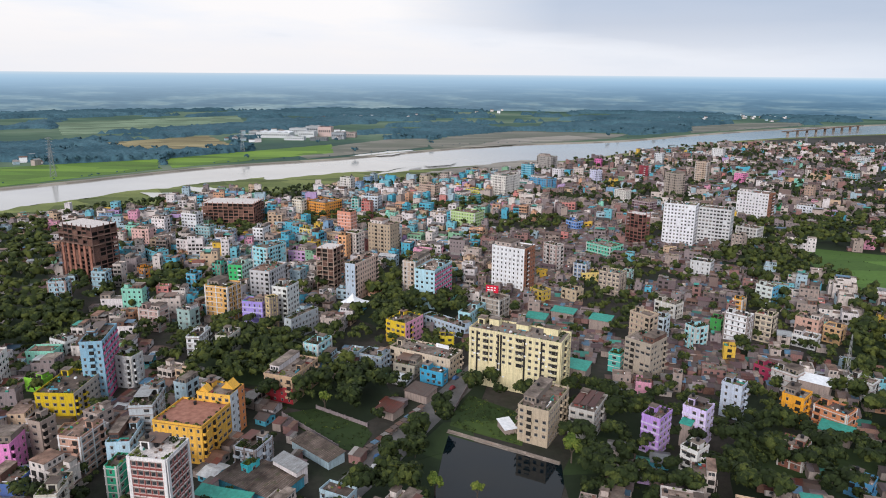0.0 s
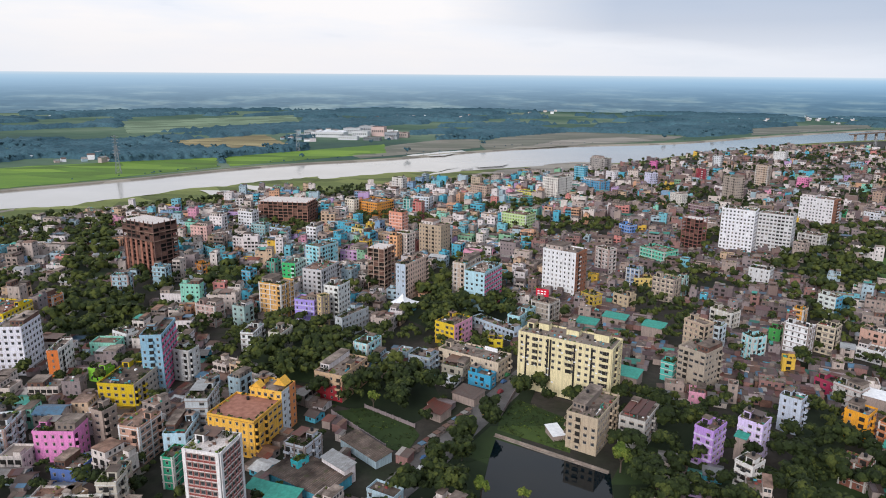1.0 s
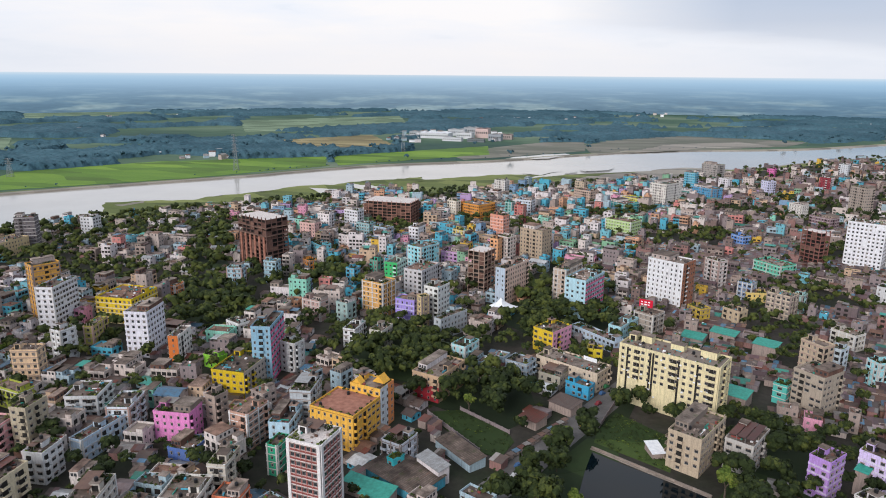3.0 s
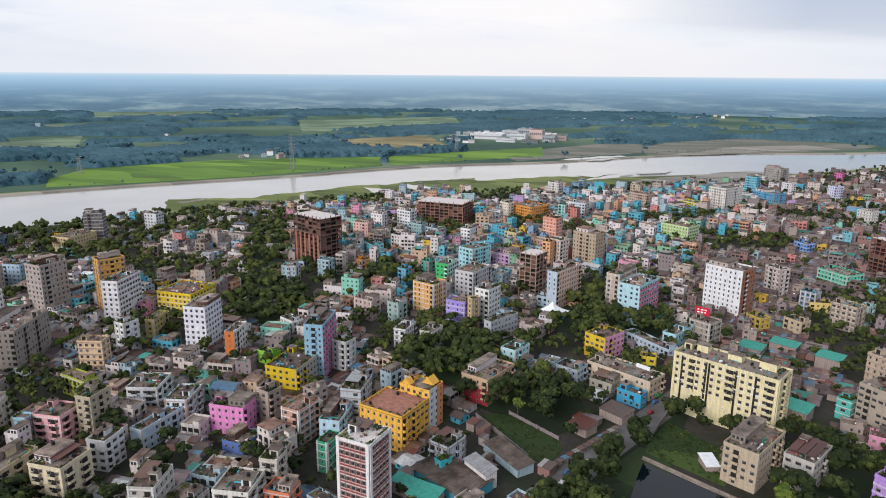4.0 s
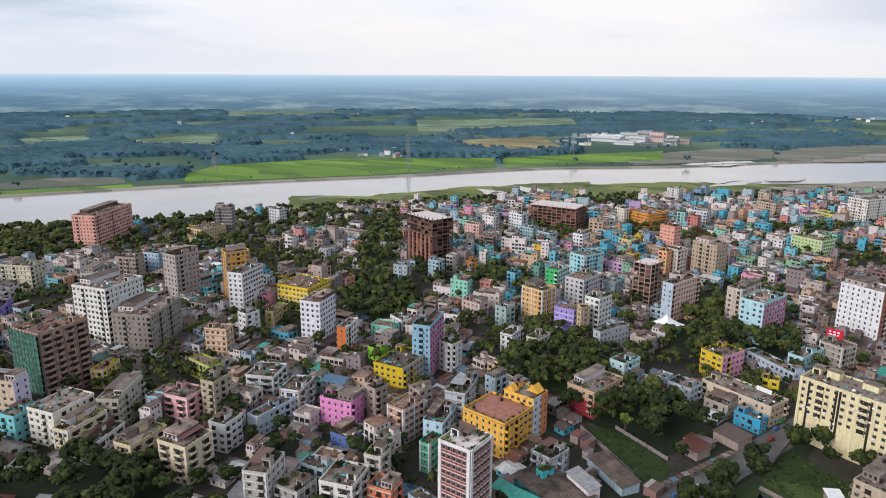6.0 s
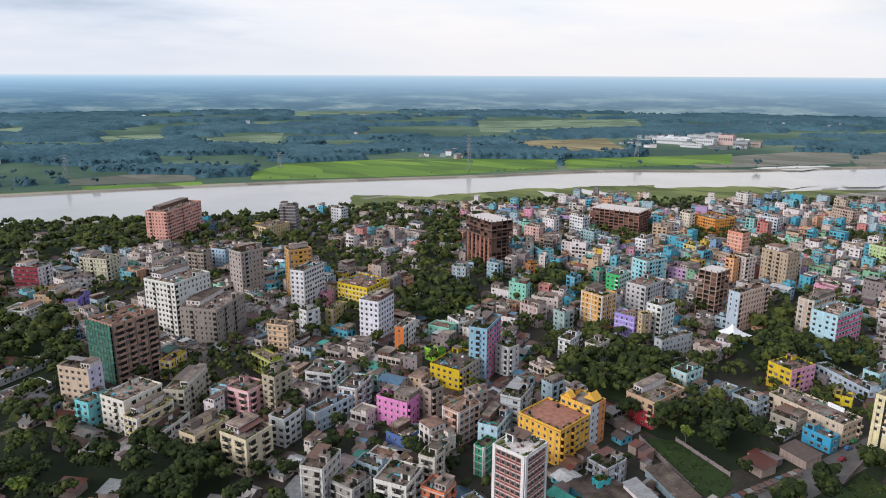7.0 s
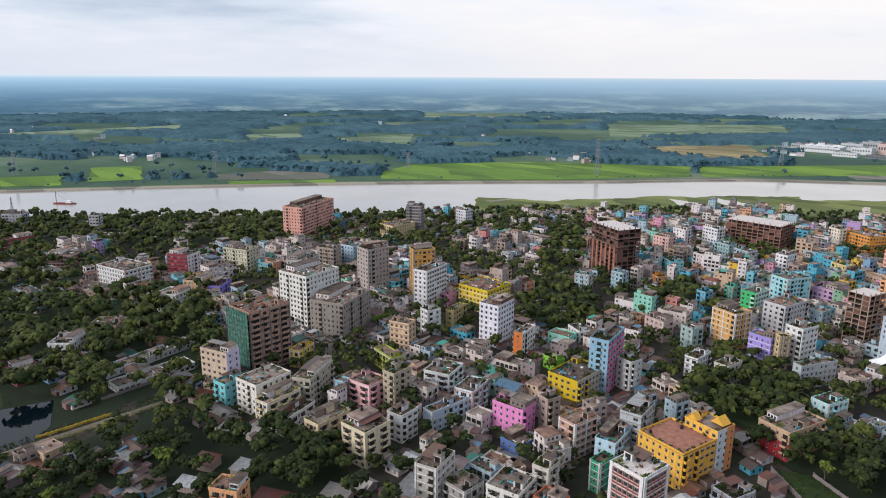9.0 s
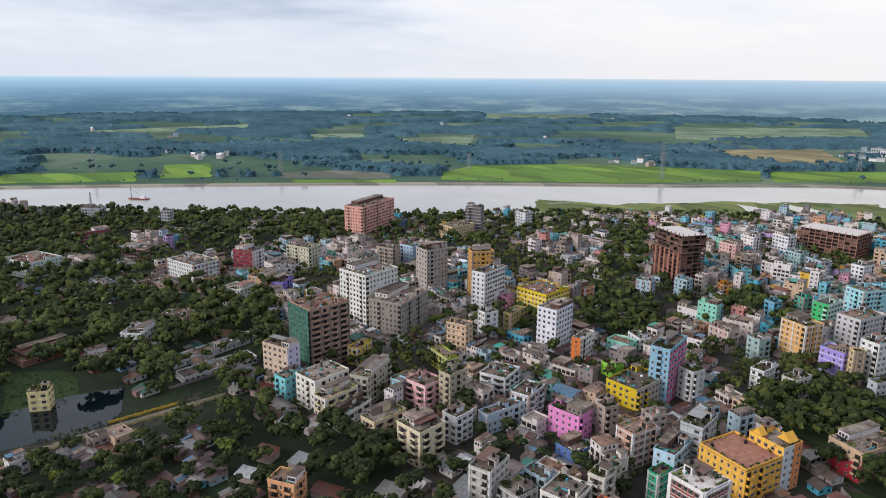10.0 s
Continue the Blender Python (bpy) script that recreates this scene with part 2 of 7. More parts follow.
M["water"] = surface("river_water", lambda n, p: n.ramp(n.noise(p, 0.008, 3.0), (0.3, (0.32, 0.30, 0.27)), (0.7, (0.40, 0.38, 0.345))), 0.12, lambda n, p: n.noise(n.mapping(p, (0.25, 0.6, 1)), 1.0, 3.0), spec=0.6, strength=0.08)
M["pond"] = surface("pond_water", (0.003, 0.007, 0.010, 1), 0.04, lambda n, p: n.noise(p, 0.6, 2.0), spec=0.26, strength=0.02)

# ---- mesh helpers ----


class Geo:
    """Gathers faces, each with a material slot, for one mesh."""

    def __init__(self, *mats):
        self.v, self.f, self.s, self.mats = [], [], [], list(mats)

    def slot(self, mat):
        if mat not in self.mats:
            self.mats.append(mat)
        return self.mats.index(mat)

    def face(self, points, mat):
        k = len(self.v)
        self.v.extend(points)
        self.f.append(tuple(range(k, k + len(points))))
        self.s.append(self.slot(mat))

    def box(self, x0, y0, z0, x1, y1, z1, mat, m=None, skip=""):
        k, s = len(self.v), self.slot(mat)
        p = [(x0, y0, z0), (x1, y0, z0), (x1, y1, z0), (x0, y1, z0), (x0, y0, z1), (x1, y0, z1), (x1, y1, z1), (x0, y1, z1)]
        self.v.extend([tuple(m @ Vector(q)) for q in p] if m else p)
        for side, q in (("b", (0, 3, 2, 1)), ("t", (4, 5, 6, 7)), ("f", (0, 1, 5, 4)), ("r", (1, 2, 6, 5)), ("k", (2, 3, 7, 6)), ("l", (3, 0, 4, 7))):
            if side not in skip:
                self.f.append(tuple(k + i for i in q))
                self.s.append(s)

    def tube(self, x, y, z0, z1, r0, r1, mat, sides=10, m=None):
        k, s = len(self.v), self.slot(mat)
        for z, r in ((z0, r0), (z1, r1)):
            for i in range(sides):
                a = 2 * math.pi * i / sides
                q = (x + r * math.cos(a), y + r * math.sin(a), z)
                self.v.append(tuple(m @ Vector(q)) if m else q)
        for i in range(sides):
            j = (i + 1) % sides
            self.f.append((k + i, k + j, k + sides + j, k + sides + i))
            self.s.append(s)
        self.f.append(tuple(k + sides + i for i in range(sides)))
        self.s.append(s)

    def tuft(self, c, s, mat, rnd, m=None):
        """A small drooping cushion of leaves."""
        k, slot = len(self.v), self.slot(mat)
        turn = rnd.uniform(0, 6.28)
        ring = [(c[0], c[1], c[2] + s * rnd.uniform(0.5, 1.1))]
        for i in range(5):
            a, f = turn + 1.257 * i, s * rnd.uniform(0.5, 1.2)
            ring.append((c[0] + f * math.cos(a), c[1] + f * math.sin(a), c[2] + rnd.uniform(-0.1, 0.25) * s))
        self.v.extend(tuple(m @ Vector(q)) if m else q for q in ring)
        self.f.extend((k, k + 1 + i, k + 1 + (i + 1) % 5) for i in range(5))
        self.s.extend([slot] * 5)

    def bar(self, a, b, r, mat):
        """A square bar from a to b."""
        a, b = Vector(a), Vector(b)
        d = (b - a).normalized()
        u = d.orthogonal().normalized() * r
        w = d.cross(u.normalized()) * r
        k, s = len(self.v), self.slot(mat)
        for q in (a, b):
            self.v.extend(tuple(q + i * u + j * w) for i, j in ((-1, -1), (1, -1), (1, 1), (-1, 1)))
        for i in range(4):
            j = (i + 1) % 4
            self.f.append((k + i, k + j, k + 4 + j, k + 4 + i))
            self.s.append(s)

    def mesh(self, name):
        me = bpy.data.meshes.new(name)
        me.from_pydata(self.v, [], self.f)
        for m in self.mats:
            me.materials.append(M[m])
        me.polygons.foreach_set("material_index", self.s)
        me.update()
        return me


def part(name, geo, parent, label="", paint=None, at=None):
    """One mesh object under a thing; geo is a Geo or a mesh that alike parts share."""
    me = geo.mesh(name) if isinstance(geo, Geo) else geo
    ob = new(name, me)
    ob.parent = parent
    if at is not None:
        ob.matrix_basis = at
    if paint:
        ob.color = paint
    if label:
        ob["label"] = label
    return ob


def thing(name, m, label, category, group="", kind=""):
    ob = new(name)
    ob.empty_display_size = 0.5
    ob.matrix_basis = m
    return tagged(ob, label, category, group, kind)


def inside(x, y, poly):
    hit, j = False, len(poly) - 1
    for i in range(len(poly)):
        (xi, yi), (xj, yj) = poly[i], poly[j]
        if (yi > y) != (yj > y) and x < (xj - xi) * (y - yi) / (yj - yi) + xi:
            hit = not hit
        j = i
    return hit


def bend(points, steps=8):
    """A smooth line through the points."""
    out = []
    p = [points[0], *points, points[-1]]
    for i in range(1, len(p) - 2):
        a, b, c, d = (Vector(q) for q in p[i - 1:i + 3])
        for k in range(steps):
            t = k / steps
            out.append(0.5 * (2 * b + (c - a) * t + (2 * a - 5 * b + 4 * c - d) * t * t + (3 * b - a - 3 * c + d) * t ** 3))
    out.append(Vector(points[-1]))
    return out


# ---- the land: one sheet, with the river's bed in it ----
NEAR_BANK = [(-1995, -1260), (-1117, -44), (-971, 158), (-874, 227), (-735, 358), (-650, 449), (-557, 569), (-492, 646), (-438, 718), (-344, 833), (-283, 884), (-155, 1016), (43, 1148), (219, 1230), (353, 1360), (509, 1495), (792, 1711), (1218, 1904), (3496, 2935)]
FAR_BANK = [(-2064, -1307), (-1251, -46), (-1104, 182), (-931, 430), (-731, 687), (-504, 928), (-471, 971), (-351, 1103), (-185, 1213), (-39, 1354), (141, 1492), (415, 1606), (692, 1820), (1029, 2051), (1443, 2263), (3668, 3402)]

near_line, far_line = bend(NEAR_BANK, 10), bend(FAR_BANK, 10)
ACROSS = Vector((-0.64, 0.77))


def build_ground():
    cols = 60
    def at(line, f):
        k = f * (len(line) - 1)
        i = min(int(k), len(line) - 2)
        return line[i].lerp(line[i + 1], k - i)
    rows = []
    for i in range(cols + 1):
        a, b = at(near_line, i / cols), at(far_line, i / cols)
        wob = 5 * noise.noise((i * 0.7, 0, 0))
        r = [(a - ACROSS * 3600, 0), (a - ACROSS * 900, 0), (a - ACROSS * 300, 0), (a - ACROSS * 40, 0), (a - ACROSS * (14 + wob), -0.3), (a - ACROSS * wob, -1.8), (a + ACROSS * 12, -3.5),
             (b - ACROSS * 12, -3.5), (b, -1.7), (b + ACROSS * 3, 0.2), (b + ACROSS * 12, 0.6), (b + ACROSS * 22, 0), (b + ACROSS * 400, 0), (b + ACROSS * 1500, 0), (b + ACROSS * 4800, 0)]
        rows.append([(p.x, p.y, z) for p, z in r])
    me_v = [p for r in rows for p in r]
    n = len(rows[0])
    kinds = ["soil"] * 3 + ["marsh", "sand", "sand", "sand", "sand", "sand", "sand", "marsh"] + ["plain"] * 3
    faces, slots = [], []
    names = ["soil", "plain", "sand", "marsh"]
    for i in range(cols):
        for j in range(n - 1):
            faces.append((i * n + j, (i + 1) * n + j, (i + 1) * n + j + 1, i * n + j + 1))
            slots.append(names.index(kinds[j]))
    g = Geo(*names)
    g.v, g.f, g.s = me_v, faces, slots
    tagged(new("ground", g.mesh("ground")), "flat earthen town ground and green flood plain", "ground", kind="structure")
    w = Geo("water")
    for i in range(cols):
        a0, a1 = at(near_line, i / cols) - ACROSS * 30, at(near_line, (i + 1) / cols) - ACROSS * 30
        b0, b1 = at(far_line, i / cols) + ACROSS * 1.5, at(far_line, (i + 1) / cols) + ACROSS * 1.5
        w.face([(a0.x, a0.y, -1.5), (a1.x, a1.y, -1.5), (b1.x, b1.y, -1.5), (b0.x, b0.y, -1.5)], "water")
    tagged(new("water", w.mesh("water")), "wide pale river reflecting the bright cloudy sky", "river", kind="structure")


build_ground()


def sheet(name, poly, z, mat, label, category, thick=0.25, kind="structure", ragged=0.0):
    """A flat patch of ground with a soft, slightly ragged outline and an edge of its own."""
    line = []
    fine = min(1.0, 4.0 / ragged) if ragged else 1.0
    for i, p in enumerate(poly):
        q = poly[(i + 1) % len(poly)]
        n = max(1, int((Vector(q) - Vector(p)).length / (6 if ragged > 6 else 14))) if ragged else 1
        for k in range(n):
            v = Vector(p).lerp(Vector(q), k / n)
            a, b = (noise.noise((v.x * 0.05 * fine, v.y * 0.05 * fine, z)) + 0.6 * noise.noise((v.x * 0.17 * fine, v.y * 0.17 * fine, z)) for z in (3, 9))
            line.append((v.x + ragged * a, v.y + ragged * b))
    g = Geo(mat)
    if sum(a[0] * b[1] - b[0] * a[1] for a, b in zip(line, line[1:] + line[:1])) < 0:
        line.reverse()
    bm = bmesh.new()
    top = [bm.verts.new((x, y, z)) for x, y in line]
    low = [bm.verts.new((x, y, z - thick)) for x, y in line]
    bm.faces.new(top)
    for i in range(len(line)):
        j = (i + 1) % len(line)
        bm.faces.new((low[i], low[j], top[j], top[i]))
    bmesh.ops.triangulate(bm, faces=[f for f in bm.faces if len(f.verts) > 4])
    me = bpy.data.meshes.new(name)
    bm.to_mesh(me)
    bm.free()
    me.materials.append(M[mat])
    return tagged(new(name, me), label, category, kind=kind)


FIELD_0 = [(-830, 758), (-867, 865), (-747, 1039), (-499, 1192), (-442, 1071), (-587, 875), (-770, 703)]
FIELD_1 = [(-486, 1202), (-241, 1477), (-209, 1318), (-431, 1080)]
FIELD_2 = [(-736, 1466), (-568, 1668), (-408, 1388), (-492, 1288), (-622, 1333)]
FIELD_3 = [(-1215, 449), (-1178, 520), (-1019, 448), (-1056, 384)]
FIELD_4 = [(-992, 561), (-961, 643), (-880, 688), (-830, 649), (-939, 525)]
FIELD_5 = [(-2089, 563), (-2078, 1049), (-1900, 958), (-1925, 531)]
FIELD_6 = [(-1617, 995), (-1565, 1126), (-1413, 1034), (-1413, 885)]
FIELD_7 = [(-1370, 1090), (-1334, 1336), (-1093, 1078), (-1218, 1001)]
FIELD_8 = [(-2146, 2199), (-1973, 2728), (-1629, 2274), (-1771, 1831)]
FIELD_9 = [(-913, 530), (-815, 648), (-793, 630), (-888, 515)]
FIELD_10 = [(-1248, 209), (-1150, 379), (-1045, 343), (-1144, 190)]
FIELD_11 = [(-1150, 2061), (-741, 2498), (-570, 2026), (-909, 1646)]
FIELD_12 = [(-41, 1558), (32, 1718), (201, 1888), (372, 1843), (475, 1791), (404, 1670), (228, 1547), (62, 1437), (-19, 1392)]
FIELD_13 = [(752, 2107), (1011, 2298), (1202, 2333), (1121, 2172), (802, 1952), (664, 1856)]
FIELD_14 = [(-286, 1291), (-224, 1453), (-128, 1601), (-37, 1645), (-32, 1434), (-128, 1334), (-239, 1215)]
OPEN_FIELDS = [FIELD_0, FIELD_1, FIELD_2, FIELD_3, FIELD_4, FIELD_5, FIELD_6, FIELD_7, FIELD_8, FIELD_9, FIELD_10, FIELD_11, FIELD_12, FIELD_13, FIELD_14]
sheet("field", FIELD_0, 0.28, "rice", "bright green rice field beyond the river", "field", ragged=6.0, thick=0.5)
sheet("field", FIELD_1, 0.31, "rice", "bright green rice field beyond the river", "field", ragged=6.0, thick=0.5)
sheet("field", FIELD_2, 0.34, "dry", "dry brown harvested field beyond the river", "field", ragged=6.0, thick=0.5)
sheet("field", FIELD_3, 0.37, "rice", "bright green rice field beyond the river", "field", ragged=6.0, thick=0.5)
sheet("field", FIELD_4, 0.40, "mud", "bare sandy ground beside the far river bank", "field", ragged=6.0, thick=0.5)
sheet("field", FIELD_5, 0.43, "meadow", "green meadow in the far woods, paled by painted haze", "field", ragged=6.0, thick=0.5)
sheet("field", FIELD_6, 0.46, "meadow", "green meadow in the far woods, paled by painted haze", "field", ragged=6.0, thick=0.5)
sheet("field", FIELD_7, 0.49, "meadow", "green meadow in the far woods, paled by painted haze", "field", ragged=6.0, thick=0.5)
sheet("field", FIELD_8, 0.52, "meadow", "green meadow in the far woods, paled by painted haze", "field", ragged=6.0, thick=0.5)
sheet("field", FIELD_9, 0.55, "rice", "bright green rice field beyond the river", "field", ragged=6.0, thick=0.5)
sheet("field", FIELD_10, 0.58, "rice", "bright green rice field beyond the river", "field", ragged=6.0, thick=0.5)
sheet("field", FIELD_11, 0.61, "meadow", "green meadow in the far woods, paled by painted haze", "field", ragged=6.0, thick=0.5)
sheet("field", FIELD_12, 0.26, "mud", "bare grey-brown sandy flats beyond the river", "field", ragged=6.0, thick=0.5)
sheet("field", FIELD_13, 0.28, "mud", "bare grey-brown sandy flats beyond the river", "field", ragged=6.0, thick=0.5)
sheet("field", FIELD_14, 0.30, "mud", "bare grey-brown sandy flats beyond the river", "field", ragged=6.0, thick=0.5)
sheet("river_bank", [(-441, 794), (-402, 823), (-354, 876), (-278, 943), (-160, 1047), (-58, 1092), (-72, 1026), (-147, 960), (-260, 880), (-314, 826), (-360, 805), (-384, 785)], -0.95, "marsh", "grassy green river meadow beside the water", "river bank", ragged=11.0, thick=0.9)
sheet("river_bank", [(-570, 686), (-483, 732), (-462, 760), (-431, 751), (-399, 788), (-313, 770), (-307, 807), (-247, 809), (-292, 718), (-428, 645), (-519, 623)], -0.91, "marsh", "grassy green river meadow beside the water", "river bank", ragged=11.0, thick=0.9)
sheet("river_bank", [(-13, 1074), (43, 1133), (137, 1225), (217, 1221), (163, 1125), (66, 1059), (-4, 995)], -0.87, "sand", "bare grey-brown sandbank beside the river", "river bank", ragged=11.0, thick=0.9)
sheet("river_bank", [(-496, 652), (-483, 725), (-445, 795), (-409, 813), (-385, 854), (-350, 825), (-397, 737), (-479, 630)], -0.83, "marsh", "grassy green river meadow beside the water", "river bank", ragged=11.0, thick=0.9)
sheet("river_bank", [(-434, 802), (-390, 866), (-333, 935), (-255, 996), (-242, 952), (-303, 891), (-343, 856)], -0.79, "marsh", "grassy green river meadow beside the water", "river bank", ragged=11.0, thick=0.9)
sheet("river_bank", [(-548, 673), (-525, 712), (-522, 697), (-536, 669)], -0.75, "sand", "bare grey-brown sandbank beside the river", "river bank", ragged=11.0, thick=0.9)
sheet("river_bank", [(-743, 355), (-710, 410), (-655, 453), (-647, 432), (-713, 354)], -0.71, "sand", "bare grey-brown sandbank beside the river", "river bank", ragged=11.0, thick=0.9)
sheet("river_bank", [(-154, 1296), (-73, 1373), (-55, 1353), (-100, 1281), (-171, 1258)], 0.35, "water", "shallow bright pool on the far bank", "river bank", ragged=11.0, thick=0.9)
sheet("river_bank", [(30, 1424), (155, 1643), (323, 1753), (374, 1661), (227, 1577), (90, 1452)], 0.34, "sand", "bare grey-brown sandbank beside the river", "river bank", ragged=11.0, thick=0.9)
POND = [(3, 256), (46, 235), (45, 221), (40, 207), (-4, 207), (-1, 228)]
YARD = [(-70, 273), (-56, 280), (-34, 266), (-29, 256), (-32, 243), (-41, 245), (-63, 264)]
LOT = [(5, 274), (13, 293), (37, 274), (33, 248), (4, 264)]
ROAD = [(-44, 210), (-29, 241), (-13, 274), (16, 332), (20, 325), (14, 299), (-5, 260), (-19, 230), (-30, 210)]
PARK = [(298, 552), (325, 582), (375, 560), (388, 529), (320, 430), (297, 435), (293, 473), (290, 502)]
SQUARE = [(76, 334), (88, 334), (83, 310), (71, 306)]
FLATS = [(-407, 766), (-341, 842), (-268, 908), (-156, 1022), (-58, 1078), (-21, 1060), (-67, 953), (-138, 900), (-216, 851), (-307, 807), (-372, 733)]
SANDS = [(-21, 1060), (42, 1118), (133, 1192), (224, 1205), (206, 1157), (140, 1089), (56, 1027), (-51, 959)]
TRACK = [(-315, 23), (-315, 39), (-315, 51), (-315, 71), (-314, 94), (-313, 119), (-312, 134), (-296, 132), (-297, 117), (-298, 92), (-299, 69), (-299, 49), (-299, 37), (-299, 21)]
WORK = [(-73, 258), (-50, 274), (-28, 253), (-32, 227), (-56, 216)]
GREEN = [(-402, 55), (-387, 83), (-355, 83), (-341, 67), (-346, 45)]
LEFTPOND = [(-354, 38), (-354, 63), (-353, 75), (-344, 99), (-318, 89), (-309, 77), (-311, 64), (-314, 39), (-317, 28)]
EDGEPOND = [(-361, 13), (-353, 33), (-320, 24), (-324, 8)]
sheet("road", ROAD, 0.20, "road", "worn grey asphalt road beside the pond", "road")
sheet("yard", YARD, 0.19, "grass", "green walled yard of short grass", "grass", ragged=2)
sheet("grass_lot", LOT, 0.18, "grass", "weedy green building lot beside the pond", "grass", ragged=1)
sheet("park", PARK, 0.16, "lawn", "bright green lawn of a town park", "grass", ragged=3)
sheet("pond", POND, 0.21, "pond", "dark still pond mirroring the sky", "pond", ragged=2)
sheet("meadow", GREEN, 0.15, "grass", "green meadow among trees", "grass", ragged=4)
sheet("river_bank", FLATS, 0.14, "marsh", "grassy green flats between town and river", "river bank", ragged=15)
sheet("river_bank", SANDS, 0.13, "sand", "bare grey-brown flats between town and river", "river bank", ragged=13)
sheet("side_pond", EDGEPOND, 0.165, "pond", "dark pond among trees", "pond", ragged=5)
sheet("side_pond", LEFTPOND, 0.17, "pond", "dark pond among trees", "pond", ragged=4)
sheet("pool", [(-372, 843), (-336, 834), (-321, 811), (-348, 820)], 0.300, "water", "bright shallow pool on the river flats", "pool", ragged=5, thick=0.2)
sheet("pool", [(-344, 904), (-303, 875), (-296, 848), (-319, 859)], 0.306, "water", "bright shallow pool on the river flats", "pool", ragged=5, thick=0.2)
sheet("pool", [(-297, 885), (-279, 887), (-277, 869)], 0.312, "water", "bright shallow pool on the river flats", "pool", ragged=5, thick=0.2)
sheet("pool", [(-378, 846), (-353, 846), (-315, 809), (-324, 794), (-352, 815)], 0.318, "water", "bright shallow pool on the river flats", "pool", ragged=5, thick=0.2)
sheet("pool", [(-339, 883), (-307, 892), (-276, 865), (-304, 862)], 0.324, "water", "bright shallow pool on the river flats", "pool", ragged=5, thick=0.2)
sheet("pool", [(-102, 1015), (-82, 1068), (-36, 1129), (-54, 1069)], 0.330, "water", "bright shallow pool on the river flats", "pool", ragged=5, thick=0.2)
sheet("pool", [(-121, 1071), (-80, 1118), (-61, 1114), (-93, 1055)], 0.336, "water", "bright shallow pool on the river flats", "pool", ragged=5, thick=0.2)
sheet("pool", [(-34, 1139), (23, 1185), (13, 1145), (-24, 1119)], 0.342, "water", "bright shallow pool on the river flats", "pool", ragged=5, thick=0.2)
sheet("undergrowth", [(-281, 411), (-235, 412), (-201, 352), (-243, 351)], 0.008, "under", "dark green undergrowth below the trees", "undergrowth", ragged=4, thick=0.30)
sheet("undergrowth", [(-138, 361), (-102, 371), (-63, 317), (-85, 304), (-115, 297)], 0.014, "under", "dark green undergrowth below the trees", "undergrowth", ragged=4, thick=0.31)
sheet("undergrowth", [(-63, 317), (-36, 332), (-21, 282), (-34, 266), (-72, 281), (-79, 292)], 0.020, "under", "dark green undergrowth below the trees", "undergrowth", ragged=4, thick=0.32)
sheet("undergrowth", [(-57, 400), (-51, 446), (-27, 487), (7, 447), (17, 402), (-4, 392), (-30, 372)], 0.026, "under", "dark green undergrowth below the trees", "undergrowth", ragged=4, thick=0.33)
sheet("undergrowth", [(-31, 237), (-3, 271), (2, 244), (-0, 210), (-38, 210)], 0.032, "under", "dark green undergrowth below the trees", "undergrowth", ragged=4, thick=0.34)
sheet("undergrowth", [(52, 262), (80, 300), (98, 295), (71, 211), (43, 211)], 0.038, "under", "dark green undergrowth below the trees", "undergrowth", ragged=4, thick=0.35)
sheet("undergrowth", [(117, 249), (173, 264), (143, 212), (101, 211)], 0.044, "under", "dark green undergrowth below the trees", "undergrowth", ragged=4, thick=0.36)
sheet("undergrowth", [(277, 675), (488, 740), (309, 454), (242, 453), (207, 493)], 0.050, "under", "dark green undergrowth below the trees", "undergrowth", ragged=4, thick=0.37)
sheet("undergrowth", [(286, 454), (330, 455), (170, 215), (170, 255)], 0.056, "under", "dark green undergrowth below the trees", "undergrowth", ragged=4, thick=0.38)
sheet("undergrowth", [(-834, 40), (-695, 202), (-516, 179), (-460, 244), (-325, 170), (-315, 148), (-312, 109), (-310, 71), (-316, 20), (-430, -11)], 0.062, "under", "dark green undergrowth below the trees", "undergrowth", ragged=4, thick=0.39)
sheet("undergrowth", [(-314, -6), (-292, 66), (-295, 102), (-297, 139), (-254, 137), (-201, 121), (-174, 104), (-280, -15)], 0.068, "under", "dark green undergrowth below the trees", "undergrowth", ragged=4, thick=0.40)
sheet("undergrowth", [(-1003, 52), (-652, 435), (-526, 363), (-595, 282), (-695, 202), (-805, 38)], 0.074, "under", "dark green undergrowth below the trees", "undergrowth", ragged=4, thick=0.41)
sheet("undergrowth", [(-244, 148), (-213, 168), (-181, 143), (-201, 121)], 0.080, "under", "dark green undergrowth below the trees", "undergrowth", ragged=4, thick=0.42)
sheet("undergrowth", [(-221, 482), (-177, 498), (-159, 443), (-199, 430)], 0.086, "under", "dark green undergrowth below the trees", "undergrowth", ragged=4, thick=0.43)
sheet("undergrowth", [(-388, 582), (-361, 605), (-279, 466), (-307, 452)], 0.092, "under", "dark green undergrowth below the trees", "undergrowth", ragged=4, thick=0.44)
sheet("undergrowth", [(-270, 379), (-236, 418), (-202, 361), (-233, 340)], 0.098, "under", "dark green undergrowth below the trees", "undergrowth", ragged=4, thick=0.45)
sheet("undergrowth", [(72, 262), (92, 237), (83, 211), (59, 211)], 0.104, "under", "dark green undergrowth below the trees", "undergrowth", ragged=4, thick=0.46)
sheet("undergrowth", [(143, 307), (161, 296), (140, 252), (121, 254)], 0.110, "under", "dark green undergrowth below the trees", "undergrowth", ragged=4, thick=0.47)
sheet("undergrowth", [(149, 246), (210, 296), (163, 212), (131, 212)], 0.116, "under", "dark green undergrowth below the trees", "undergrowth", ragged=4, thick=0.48)
